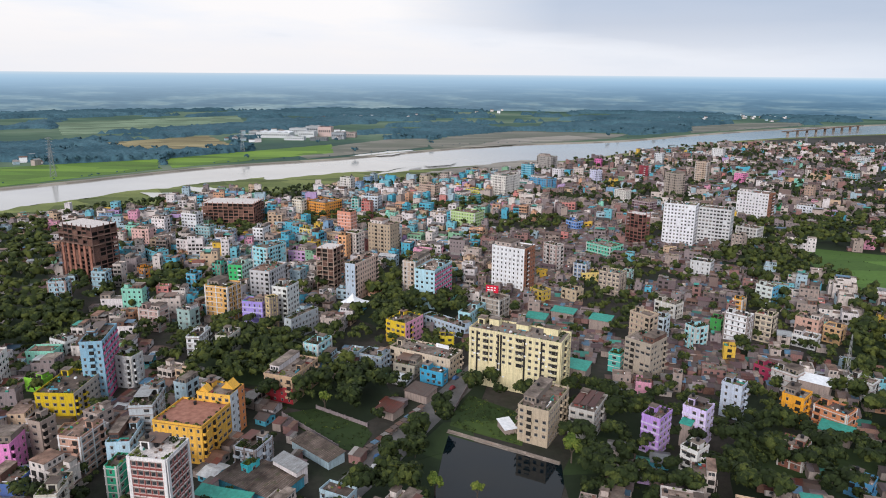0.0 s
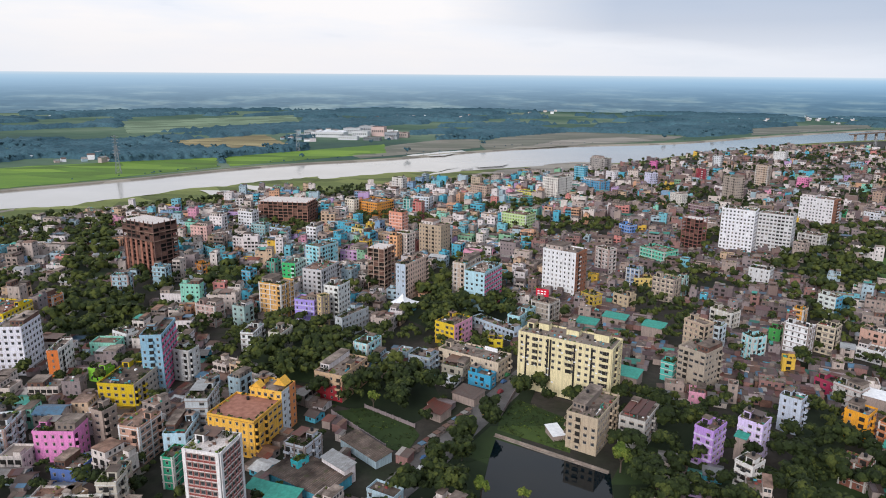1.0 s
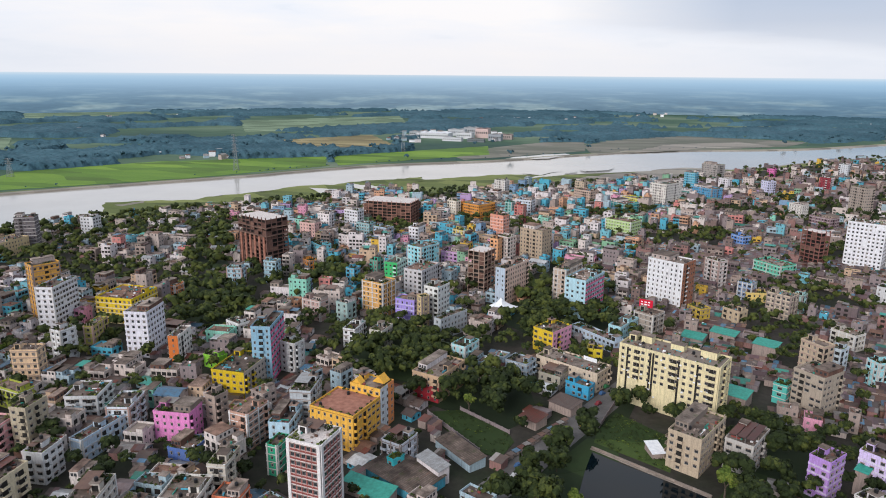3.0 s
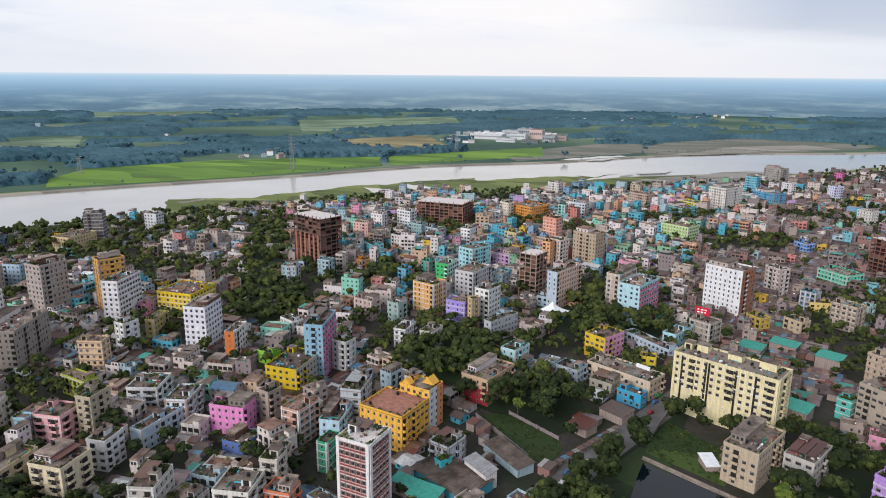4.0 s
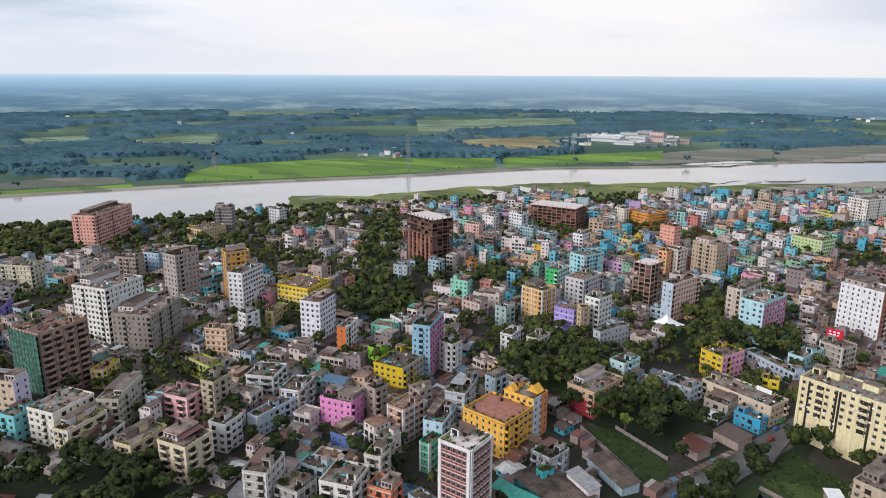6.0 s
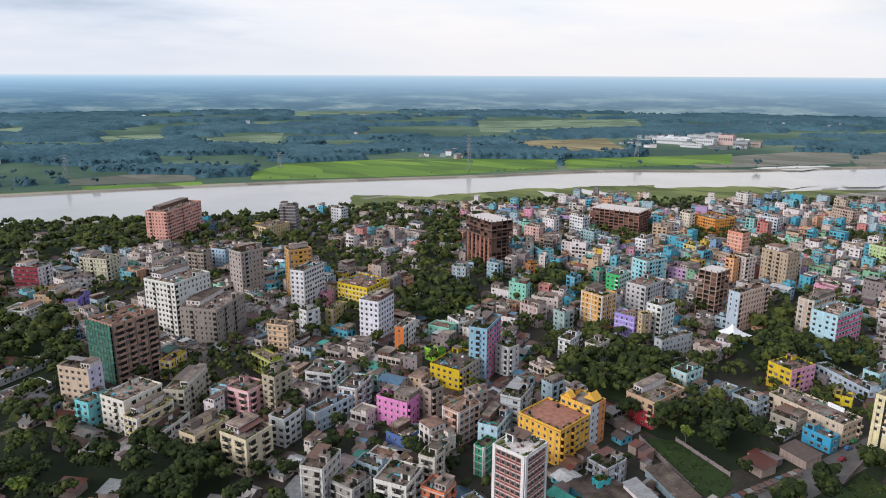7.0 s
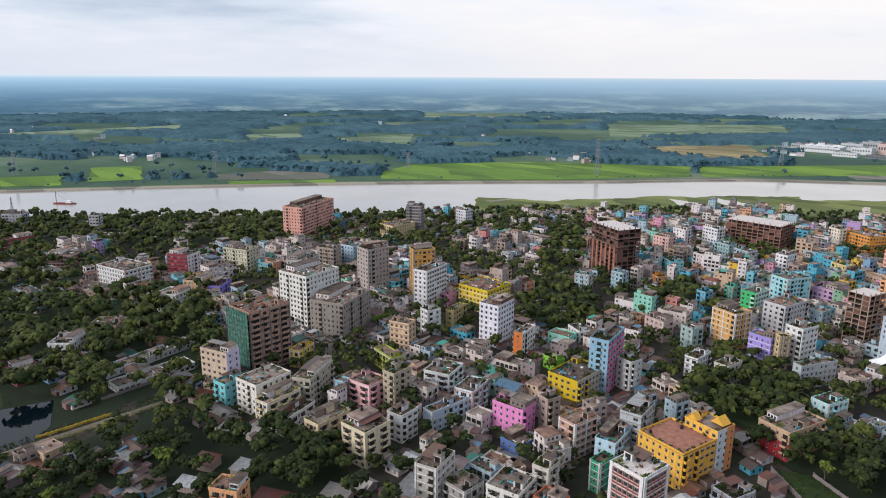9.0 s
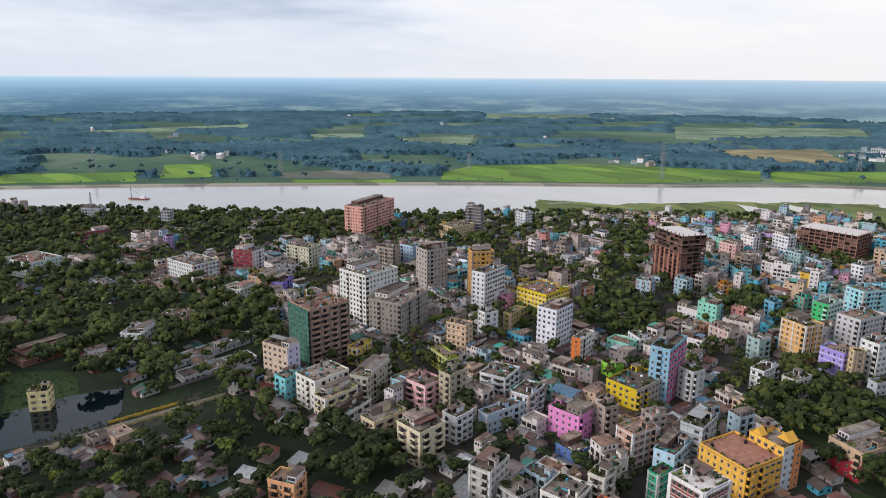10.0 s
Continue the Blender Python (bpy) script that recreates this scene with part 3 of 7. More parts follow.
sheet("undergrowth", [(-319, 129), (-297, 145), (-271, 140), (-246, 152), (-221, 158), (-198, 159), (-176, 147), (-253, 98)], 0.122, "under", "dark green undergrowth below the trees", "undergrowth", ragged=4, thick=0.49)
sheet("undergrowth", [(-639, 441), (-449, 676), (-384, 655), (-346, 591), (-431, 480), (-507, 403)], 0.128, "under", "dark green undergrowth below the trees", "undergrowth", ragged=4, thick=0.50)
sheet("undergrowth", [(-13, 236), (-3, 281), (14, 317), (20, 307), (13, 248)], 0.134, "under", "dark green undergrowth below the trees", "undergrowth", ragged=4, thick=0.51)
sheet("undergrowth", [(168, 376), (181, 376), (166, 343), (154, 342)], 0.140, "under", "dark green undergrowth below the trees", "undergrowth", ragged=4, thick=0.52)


# ---- distance ----


def build_backdrop():
    """The land past 3 km: woods and pale fields, with haze painted into the emission towards the horizon."""
    eye, r = 149.0, 3000.0
    m = bpy.data.materials.new("hazy_distance")
    m.use_nodes = True
    n = Nodes(m.node_tree)
    p = n.add("ShaderNodeNewGeometry").outputs["Position"]
    up = n.add("ShaderNodeSeparateXYZ", {0: p}).outputs[2]
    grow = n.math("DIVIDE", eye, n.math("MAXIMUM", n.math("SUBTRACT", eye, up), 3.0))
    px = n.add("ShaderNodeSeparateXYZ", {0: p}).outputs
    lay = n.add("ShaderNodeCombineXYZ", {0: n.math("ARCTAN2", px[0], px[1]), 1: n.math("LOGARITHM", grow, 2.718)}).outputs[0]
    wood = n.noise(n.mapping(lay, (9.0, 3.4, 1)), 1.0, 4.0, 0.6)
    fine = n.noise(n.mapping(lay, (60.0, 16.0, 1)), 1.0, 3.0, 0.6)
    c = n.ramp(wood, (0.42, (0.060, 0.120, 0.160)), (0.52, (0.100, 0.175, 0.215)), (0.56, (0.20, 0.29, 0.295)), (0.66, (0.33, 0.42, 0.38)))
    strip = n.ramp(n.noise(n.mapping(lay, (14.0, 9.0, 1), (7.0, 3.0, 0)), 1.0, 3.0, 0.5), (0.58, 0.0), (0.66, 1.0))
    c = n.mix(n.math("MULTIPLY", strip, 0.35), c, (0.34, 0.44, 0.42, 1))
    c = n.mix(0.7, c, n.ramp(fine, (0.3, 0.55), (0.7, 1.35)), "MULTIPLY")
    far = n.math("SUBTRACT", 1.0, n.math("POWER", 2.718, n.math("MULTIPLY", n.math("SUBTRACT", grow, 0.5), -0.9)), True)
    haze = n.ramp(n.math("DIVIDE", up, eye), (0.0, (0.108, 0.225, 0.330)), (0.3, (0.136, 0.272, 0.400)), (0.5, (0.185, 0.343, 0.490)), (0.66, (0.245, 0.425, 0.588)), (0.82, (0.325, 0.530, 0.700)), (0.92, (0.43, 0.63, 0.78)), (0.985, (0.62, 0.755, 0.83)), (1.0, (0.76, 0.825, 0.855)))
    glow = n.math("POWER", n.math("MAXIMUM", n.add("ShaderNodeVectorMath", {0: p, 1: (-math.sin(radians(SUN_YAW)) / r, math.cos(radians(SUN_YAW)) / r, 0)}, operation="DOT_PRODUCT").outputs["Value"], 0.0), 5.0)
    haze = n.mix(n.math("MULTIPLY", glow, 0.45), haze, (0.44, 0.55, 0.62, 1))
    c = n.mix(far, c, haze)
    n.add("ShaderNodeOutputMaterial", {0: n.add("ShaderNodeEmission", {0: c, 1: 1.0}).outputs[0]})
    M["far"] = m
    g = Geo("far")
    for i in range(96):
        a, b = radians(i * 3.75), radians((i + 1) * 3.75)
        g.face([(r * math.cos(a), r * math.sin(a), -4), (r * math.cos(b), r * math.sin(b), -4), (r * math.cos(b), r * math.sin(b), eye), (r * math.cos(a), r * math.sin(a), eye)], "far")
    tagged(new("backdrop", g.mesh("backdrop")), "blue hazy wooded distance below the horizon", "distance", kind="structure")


build_backdrop()


WOODS_EDGE = []


def build_woods():
    """The canopy over the far bank: bumpy sheets of treetops with fields left open."""
    def side(x, y):
        # distance past the far bank along ACROSS
        best = min(far_line, key=lambda q: (q.x - x) ** 2 + (q.y - y) ** 2)
        return (Vector((x, y)) - best).dot(ACROSS)
    g = Geo("woods")
    for step, r0, r1 in ((8.5, 700, 1650), (18.0, 1650, 3000)):
        cells = {}
        n = int(r1 / step)
        for i in range(-n, n + 1):
            for j in range(-n // 6, n + 1):
                x, y = i * step, j * step
                r = math.hypot(x, y)
                yaw = math.degrees(math.atan2(-x, y))
                if not (r0 - step <= r <= r1 + step and -38 < yaw < 84):
                    continue
                s = side(x, y)
                if s < 75:
                    continue
                u, v = x * 0.78 + y * 0.62, -x * 0.62 + y * 0.78
                f = 0.8 * noise.noise((u * 0.0022, v * 0.0046, 1.7)) + 0.6 * noise.noise((u * 0.006, v * 0.011, 5.1)) + 0.25 * noise.noise((u * 0.02, v * 0.025, 9.3))
                limit = -0.2 if s < 300 else -0.17 if r < 1650 else -0.06
                if f < limit or any(inside(x, y, q) for q in OPEN_FIELDS):
                    continue
                cells[i, j] = 6.5 + 3 * noise.noise((x * 0.03, y * 0.03, 2)) + 4.5 * random.random()
        cells = {q: h for q, h in cells.items() if sum((q[0] + a, q[1] + b) in cells for a in (-1, 0, 1) for b in (-1, 0, 1)) >= 6}
        for i, j in cells:
            if step < 10 and any((i + a, j + b) not in cells for a, b in ((1, 0), (-1, 0), (0, 1), (0, -1))) and random.random() < 0.75:
                WOODS_EDGE.append((i * step + random.uniform(-5, 5), j * step + random.uniform(-5, 5), random.uniform(0.75, 1.7)))
        index = {}
        def corner(i, j):
            if (i, j) not in index:
                near = [cells.get((i + a, j + b)) for a in (0, -1) for b in (0, -1)]
                z = 0.0 if None in near else max(near) * (0.75 + 0.4 * random.random())
                index[i, j] = len(g.v)
                g.v.append(((i - 0.5 + 0.5 * random.random() - 0.25) * step, (j - 0.5 + 0.5 * random.random() - 0.25) * step, max(z, -0.2)))
            return index[i, j]
        for i, j in cells:
            c = [corner(i, j), corner(i + 1, j), corner(i + 1, j + 1), corner(i, j + 1)]
            k = len(g.v)
            g.v.append(((i + 0.3 * random.random() - 0.15) * step, (j + 0.3 * random.random() - 0.15) * step, cells[i, j] * (0.8 + 0.5 * random.random())))
            for a, b in zip(c, c[1:] + c[:1]):
                g.f.append((a, b, k))
                g.s.append(0)
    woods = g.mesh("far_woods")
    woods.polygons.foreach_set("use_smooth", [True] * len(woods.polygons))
    tagged(new("far_woods", woods), "dense dark woods on the flood plain beyond the river, painted haze-blue", "woods", kind="stuff")


build_woods()

# ---- buildings ----


def box_mesh(name, x, y, z, mat, inset=None):
    g = Geo(mat)
    g.box(-x / 2, -y, 0, x / 2, 0, z, mat, skip="k")
    return g.mesh(name)


def window_mesh(w, h):
    """A window unit against a wall: a frame round a pane set back in it, with a rain shade growing out above."""
    x, t = w / 2, 0.08
    v = [(-x, 0, 0), (x, 0, 0), (x, 0, h), (-x, 0, h), (-x, -0.08, 0), (x, -0.08, 0), (x, -0.08, h), (-x, -0.08, h),
         (-x + t, -0.08, t), (x - t, -0.08, t), (x - t, -0.08, h - t), (-x + t, -0.08, h - t), (-x + t, -0.02, t), (x - t, -0.02, t), (x - t, -0.02, h - t), (-x + t, -0.02, h - t),
         (-x, -0.55, h), (x, -0.55, h), (x, -0.55, h + 0.09), (-x, -0.55, h + 0.09), (x, 0, h + 0.09), (-x, 0, h + 0.09)]
    g = Geo("frame", "glass", "concrete")
    g.v = v
    for f, s in (((0, 1, 5, 4), 0), ((1, 2, 6, 5), 0), ((3, 0, 4, 7), 0), ((4, 5, 9, 8), 0), ((5, 6, 10, 9), 0), ((6, 7, 11, 10), 0), ((7, 4, 8, 11), 0),
                 ((8, 9, 13, 12), 0), ((9, 10, 14, 13), 0), ((10, 11, 15, 14), 0), ((11, 8, 12, 15), 0), ((12, 13, 14, 15), 1),
                 ((7, 6, 17, 16), 2), ((16, 17, 18, 19), 2), ((19, 18, 20, 21), 2), ((17, 6, 2, 20, 18), 2), ((7, 16, 19, 21, 3), 2)):
        g.f.append(f)
        g.s.append(s)
    return g.mesh("window")


WINDOW = {}
for ww in (1.0, 1.5, 2.1):
    WINDOW[ww] = window_mesh(ww, 1.35)


def balcony_mesh(w, rail):
    """A slab with a solid rail round it, in one piece."""
    x, t = w / 2, 0.1
    g = Geo(rail)
    outer = [(-x, 0), (-x, -1.1), (x, -1.1), (x, 0)]
    inner = [(-x + t, 0), (-x + t, -1.1 + t), (x - t, -1.1 + t), (x - t, 0)]
    for ring, z in ((outer, -0.12), (outer, 0.95), (inner, 0.95), (inner, 0.0)):
        g.v.extend((a, b, z) for a, b in ring)
    for k in range(3):
        for i in range(3):
            g.f.append((k * 4 + i, k * 4 + i + 1, k * 4 + 5 + i, k * 4 + 4 + i))
            g.s.append(0)
    g.f.extend([(12, 13, 14, 15), (3, 2, 1, 0)])
    g.s.extend([0, 0])
    return g.mesh("balcony")


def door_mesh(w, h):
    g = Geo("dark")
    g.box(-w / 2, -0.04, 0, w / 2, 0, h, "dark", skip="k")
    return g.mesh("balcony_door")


DOOR = {w: door_mesh(w - 0.5, 2.2) for w in (2.6, 3.4)}
BALCONY = {(w, r): balcony_mesh(w, r) for w in (2.6, 3.4) for r in ("plaster",)}


def tank_mesh():
    g = Geo("tank")
    g.tube(0, 0, 0, 1.25, 0.62, 0.66, "tank", 12)
    g.tube(0, 0, 1.25, 1.45, 0.66, 0.28, "tank", 12)
    g.tube(0, 0, 1.45, 1.55, 0.25, 0.25, "tank", 8)
    return g.mesh("water_tank")


TANK = tank_mesh()


def clump_mesh(n, spread, high, size, mat, seed):
    """Loose leafy clumps of a roof garden or a hedge."""
    r = random.Random(seed)
    g = Geo(mat)
    for _ in range(n):
        c = Vector((r.uniform(-spread, spread), r.uniform(-spread, spread), r.uniform(0.1, high)))
        d = Vector((r.gauss(0, 1), r.gauss(0, 1), r.gauss(0, 1))).normalized()
        u = d.orthogonal().normalized() * size * r.uniform(0.5, 1.2)
        v = d.cross(u).normalized() * size * r.uniform(0.5, 1.2)
        g.face([tuple(c - u - v), tuple(c + u - v), tuple(c + u * 0.7 + v), tuple(c - u * 0.6 + v)], mat)
    return g.mesh("shrub")


PLANTS = [clump_mesh(70, 1.5, 1.3, 0.28, "leaf", k) for k in range(3)] + [clump_mesh(60, 1.2, 1.5, 0.25, "leaf_light", 7)]
FRONT = box_mesh("balcony_front", 2.5, 0.3, 1.05, "plaster")
STOREY = 3.1
footprints = []


def side_of(w, d, k):
    """The frame of a wall: its middle at floor level, x along it, -y outwards, and its length."""
    if k == 0:
        return Matrix.Translation((0, -d / 2, 0)), w
    if k == 1:
        return Matrix.Translation((w / 2, 0, 0)) @ Matrix.Rotation(math.pi / 2, 4, "Z"), d
    if k == 2:
        return Matrix.Translation((0, d / 2, 0)) @ Matrix.Rotation(math.pi, 4, "Z"), w
    return Matrix.Translation((-w / 2, 0, 0)) @ Matrix.Rotation(-math.pi / 2, 4, "Z"), d


def shell(g, w, d, floors, mat, bands=True, parapet=0.9, m=None, storey=3.1):
    """Walls with proud floor slabs and a parapet of real thickness, as one piece: rings stacked from the ground up and over the top."""
    h = floors * storey
    e = 0.12 if bands else 0.0
    rings = [(0, -0.3)]
    if bands:
        for k in range(1, floors):
            z = k * storey
            rings += [(0, z - 0.22), (e, z - 0.22), (e, z), (0, z)]
    rings += [(0, h - 0.22), (e, h - 0.22), (e, h + parapet), (e - 0.22, h + parapet), (e - 0.22, h)]
    k0, s = len(g.v), g.slot(mat)
    for o, z in rings:
        x, y = w / 2 + o, d / 2 + o
        for q in ((-x, -y, z), (x, -y, z), (x, y, z), (-x, y, z)):
            g.v.append(tuple(m @ Vector(q)) if m else q)
    for r in range(len(rings) - 1):
        for i in range(4):
            j = (i + 1) % 4
            g.f.append((k0 + 4 * r + i, k0 + 4 * r + j, k0 + 4 * r + 4 + j, k0 + 4 * r + 4 + i))
            g.s.append(s)
    return h


STUB = {}
for k, hh in enumerate((0.9, 1.3, 1.8)):
    gg = Geo("concrete")
    gg.box(-0.15, -0.15, 0, 0.15, 0.15, hh, "concrete", skip="b")
    STUB[k] = gg.mesh("column_stub")


def hut(sx, sy, hz, mat):
    """A stair head: walls and an oversailing slab in one piece."""
    g = Geo(mat, "deck")
    rings = [(0, 0), (0, hz), (0.3, hz), (0.3, hz + 0.15)]
    for o, z in rings:
        g.v.extend(((-sx / 2 - o, -sy / 2 - o, z), (sx / 2 + o, -sy / 2 - o, z), (sx / 2 + o, sy / 2 + o, z), (-sx / 2 - o, sy / 2 + o, z)))
    for r in range(3):
        for i in range(4):
            j = (i + 1) % 4
            g.f.append((4 * r + i, 4 * r + j, 4 * r + 4 + j, 4 * r + 4 + i))
            g.s.append(0 if r == 0 else 1)
    g.f.append((12, 13, 14, 15))
    g.s.append(1)
    return g


def roof_things(body, w, d, h, rnd, paint, near):
    """Stair head and column stubs that stand on a flat roof."""
    if min(w, d) > 5.5:
        sx, sy, hz = rnd.uniform(2.4, 3.6), rnd.uniform(2.8, 4.6), rnd.uniform(2.4, 3.0)
        cx, cy = rnd.choice((-1, 1)) * (w / 2 - sx / 2 - 0.8), rnd.uniform(-0.2, 0.9) * (d / 2 - sy / 2 - 0.8)
        head = part("stair_head", hut(sx, sy, hz, "plaster"), body, paint=paint, at=Matrix.Translation((cx, cy, h)))
        part("door", DOOR[2.6], head, "dark doorway", at=Matrix.Translation((0, -sy / 2, 0.05)))
        if rnd.random() < 0.5:
            part("water_tank", TANK, head, "black plastic tank", at=Matrix.Translation((0, 0, hz + 0.15)))
    if near and rnd.random() < 0.55:
        nx, ny = max(1, int(w / 5)), max(1, int(d / 5))
        for i in range(nx + 1):
            for j in range(ny + 1):
                if rnd.random() < 0.7 and (i in (0, nx) or j in (0, ny)):
                    part("column_stub", STUB[rnd.randint(0, 2)], body, at=Matrix.Translation((-w / 2 + 0.45 + i * (w - 0.9) / nx, -d / 2 + 0.45 + j * (d - 0.9) / ny, h)))


def windows_on(parent, w, d, floors, rnd, single, sides=(0, 1, 2, 3), gap=3.0, share=0.93, paint=None, loggias=True, blank=0, proud=None):
    """Windows of each storey, with a column of balconies here and there: units of their own on the walls named in single, too small to pick apart elsewhere."""
    row = Geo("frame", "glass", "concrete", "dark", "plaster")
    for k in sides:
        m, length = side_of(w, d, k)
        m = m @ Matrix.Translation((0, -(proud or {}).get(k, 0.0), 0))
        n = max(1, int((length - 0.8) / gap))
        ww = rnd.choice((1.0, 1.0, 1.5, 1.5, 2.1)) if length / n > 2.6 else 1.0
        cols = {rnd.randrange(n)} | ({rnd.randrange(n)} if n > 5 else set()) if loggias and n > 1 and rnd.random() < 0.75 else set()
        for f in range(floors):
            for i in range(n):
                x = -length / 2 + (i + 0.5) * length / n
                at = m @ Matrix.Translation((x, 0, f * STOREY + 0.95))
                if i in cols and f:
                    at = m @ Matrix.Translation((x, -0.1, f * STOREY))
                    if k in single:
                        part("balcony_door", DOOR[2.6], parent, at=at @ Matrix.Translation((0, 0.08, 0.05)))
                        part("balcony", BALCONY[2.6, "plaster"], parent, paint=paint, at=at)
                    else:
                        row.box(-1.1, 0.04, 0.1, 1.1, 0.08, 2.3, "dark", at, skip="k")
                        row.box(-1.25, -0.9, -0.12, 1.25, -0.8, 0.95, "plaster", at)
                        row.box(-1.25, -0.8, -0.12, 1.25, 0.08, 0.0, "concrete", at)
                    continue
                if rnd.random() > share or (k == 0 and f < blank and x < length * 0.12):
                    continue
                if k in single:
                    part("window", WINDOW[ww], parent, at=at)
                else:
                    row.box(-ww * 0.45, -0.05, 0, ww * 0.45, 0, 1.2, "glass" if rnd.random() < 0.72 else "shutter", at, skip="k")
                    row.box(-ww / 2 - 0.1, -0.45, 1.4, ww / 2 + 0.1, 0, 1.48, "concrete", at, skip="k")
    if row.f:
        part("glazing", row, parent, paint=paint)["kind"] = "stuff"


FRONT_PAINT = ("red", "green", "redside", "orangefront", "bluefront")


def apartment(label, x, y, turn, w, d, floors, code, style="plain", category="building"):
    """A flat-roofed block of flats with its parts; its first two walls face the open view."""
    rnd = random.Random(int(abs(x) * 13 + abs(y) * 7))
    footprints.append((x, y, radians(turn), w, d))
    body = thing("apartment_building", pose(x, y, 0, 0, 0, turn), label, category, "apartment buildings")
    paint = lin(code, 1.0)
    near = math.hypot(x, y) < 340
    single = (0, 1) if near else ()
    g = Geo("plaster")
    if style == "open":
        h = floors * STOREY
        for k in range(1, floors + 1):
            slab = Geo("plaster")
            slab.box(-w / 2, -d / 2, k * STOREY - 0.25, w / 2, d / 2, k * STOREY, "plaster")
            part("floor_slab", slab, body, paint=paint)
        nx, ny = max(2, round(w / 5)), max(2, round(d / 5))
        for i in range(nx + 1):
            for j in range(ny + 1):
                if (i in (0, nx) or j in (0, ny)):
                    a, b = -w / 2 + 0.3 + i * (w - 0.6) / nx, -d / 2 + 0.3 + j * (d - 0.6) / ny
                    col = Geo("plaster")
                    col.box(a - 0.25, b - 0.25, -0.3, a + 0.25, b + 0.25, h + rnd.uniform(0.8, 2.0), "plaster", skip="b")
                    part("column", col, body, paint=paint)
        fill = Geo("brick", "dark")
        for f in range(floors):
            for k in range(4):
                m, length = side_of(w, d, k)
                n = nx if k in (0, 2) else ny
                for i in range(n):
                    if rnd.random() < 0.5:
                        c = -length / 2 + (i + 0.5) * length / n
                        q = length / n / 2 - 0.3
                        low = rnd.random() < 0.5
                        fill.box(c - q, 0.25, f * STOREY, c + q, 0.5, f * STOREY + (1.0 if low else STOREY - 0.25), "brick", m)
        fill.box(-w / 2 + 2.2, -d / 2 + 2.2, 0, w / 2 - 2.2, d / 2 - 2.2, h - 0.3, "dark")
        part("brick_infill", fill, body, "bare red-brown brick infill round a black core painted as inner shade")["kind"] = "stuff"
        top = Geo("wall3")
        top.box(-w / 2 + 0.6, -d / 2 + 0.6, h, w / 2 - 0.6, d / 2 - 0.6, h + 0.12, "wall3", skip="b")
        part("roof", top, body, "pale bare concrete top slab")
        return body
    rough = style in ("unfinished", "scaffold")
    h = shell(g, w, d, floors, "plaster", style != "school")
    if style in ("cream", "redgrid"):
        for k in (0, 1):
            m, length = side_of(w, d, k)
            for e in (-1, 1):
                pier = Geo("plaster")
                pier.box(-0.6, -0.45, 0, 0.6, -0.13, h + 0.95, "plaster", skip="k")
                part("pier", pier, body, paint=paint, at=m @ Matrix.Translation((e * (length / 2 - 0.6), 0, 0)))
    part("wall", g, body, paint=paint)
    top = Geo({"school": "redroof", "cream": "concrete", "redgrid": "wall3"}.get(style, "deck"))
    top.box(-w / 2, -d / 2, h - 0.2, w / 2, d / 2, h + 0.06, top.mats[0], skip="b")
    part("roof", top, body, {"school": "brick-red roof deck", "cream": "stained concrete roof deck", "redgrid": "pale concrete roof deck"}.get(style, "stained concrete roof deck"))
    if style != "school":
        roof_things(body, w, d, h + 0.06, rnd, paint, near)
    for _ in range(rnd.randint(0, 2)):
        part("water_tank", TANK, body, "black plastic tank", at=Matrix.Translation((rnd.uniform(-0.35, 0.35) * w, rnd.uniform(-0.35, 0.35) * d, h + 0.06)))
    junk = Geo("deck")
    for _ in range(0 if style == "school" else int(w * d / 11)):
        a, b = rnd.uniform(-0.45, 0.45) * w, rnd.uniform(-0.45, 0.45) * d
        u, v = (rnd.uniform(0.2, 0.6), rnd.uniform(0.2, 0.6)) if rnd.random() < 0.8 else rnd.choice(((1.8, 0.1), (0.1, 1.8)))
        junk.box(a - u, b - v, h + 0.06, a + u, b + v, h + 0.06 + rnd.uniform(0.2, 0.9), rnd.choice(("deck", "concrete", "wall2", "wall1", "deck", "brick", "tin1", "tank", "tin6", "brick", "wall18", "red", "teal_sheet", "white")), skip="b")
    for _ in range(int((w + d) * rnd.choice((0.0, 0.4, 0.9, 1.5)))):
        # pots and climbers along the edge
        k, e = rnd.random(), rnd.choice((-0.45, 0.45))
        px, py = (rnd.uniform(-0.45, 0.45) * w, e * d) if k < 0.5 else (e * w, rnd.uniform(-0.45, 0.45) * d)
        junk.tuft((px, py, h + rnd.uniform(0.3, 1.0)), rnd.uniform(0.35, 0.9), "leaf" if rnd.random() < 0.7 else "leaf_light", rnd)
    if not near and rnd.random() < 0.6:
        for a in (-0.46, -0.15, 0.15, 0.46):
            for b in (-0.46, 0.0, 0.46):
                if rnd.random() < 0.75:
                    junk.box(a * w - 0.17, b * d - 0.17, h, a * w + 0.17, b * d + 0.17, h + rnd.uniform(1.0, 2.2), "concrete", skip="b")
    if rnd.random() < 0.45 and min(w, d) > 8 and style not in ("school", "redgrid", "cream", "orangeside"):
        # a set-back storey begun on part of the roof
        q, e = rnd.uniform(0.3, 0.55), rnd.choice((-1, 1))
        x0, x1 = sorted((e * (w / 2 - 0.3), e * (w / 2 - w * q)))
        junk.box(x0, -d * 0.3, h + 0.06, x1, d / 2 - 0.3, h + 2.9, rnd.choice(("wall3", "concrete", "wall1", "brick", "wall14")), skip="b")
        junk.box(x0 - 0.25, -d * 0.3 - 0.25, h + 2.9, x1 + 0.25, d / 2 - 0.05, h + 3.1, "deck")
        for c in (0.2, 0.5, 0.8):
            a = x0 + (x1 - x0) * c
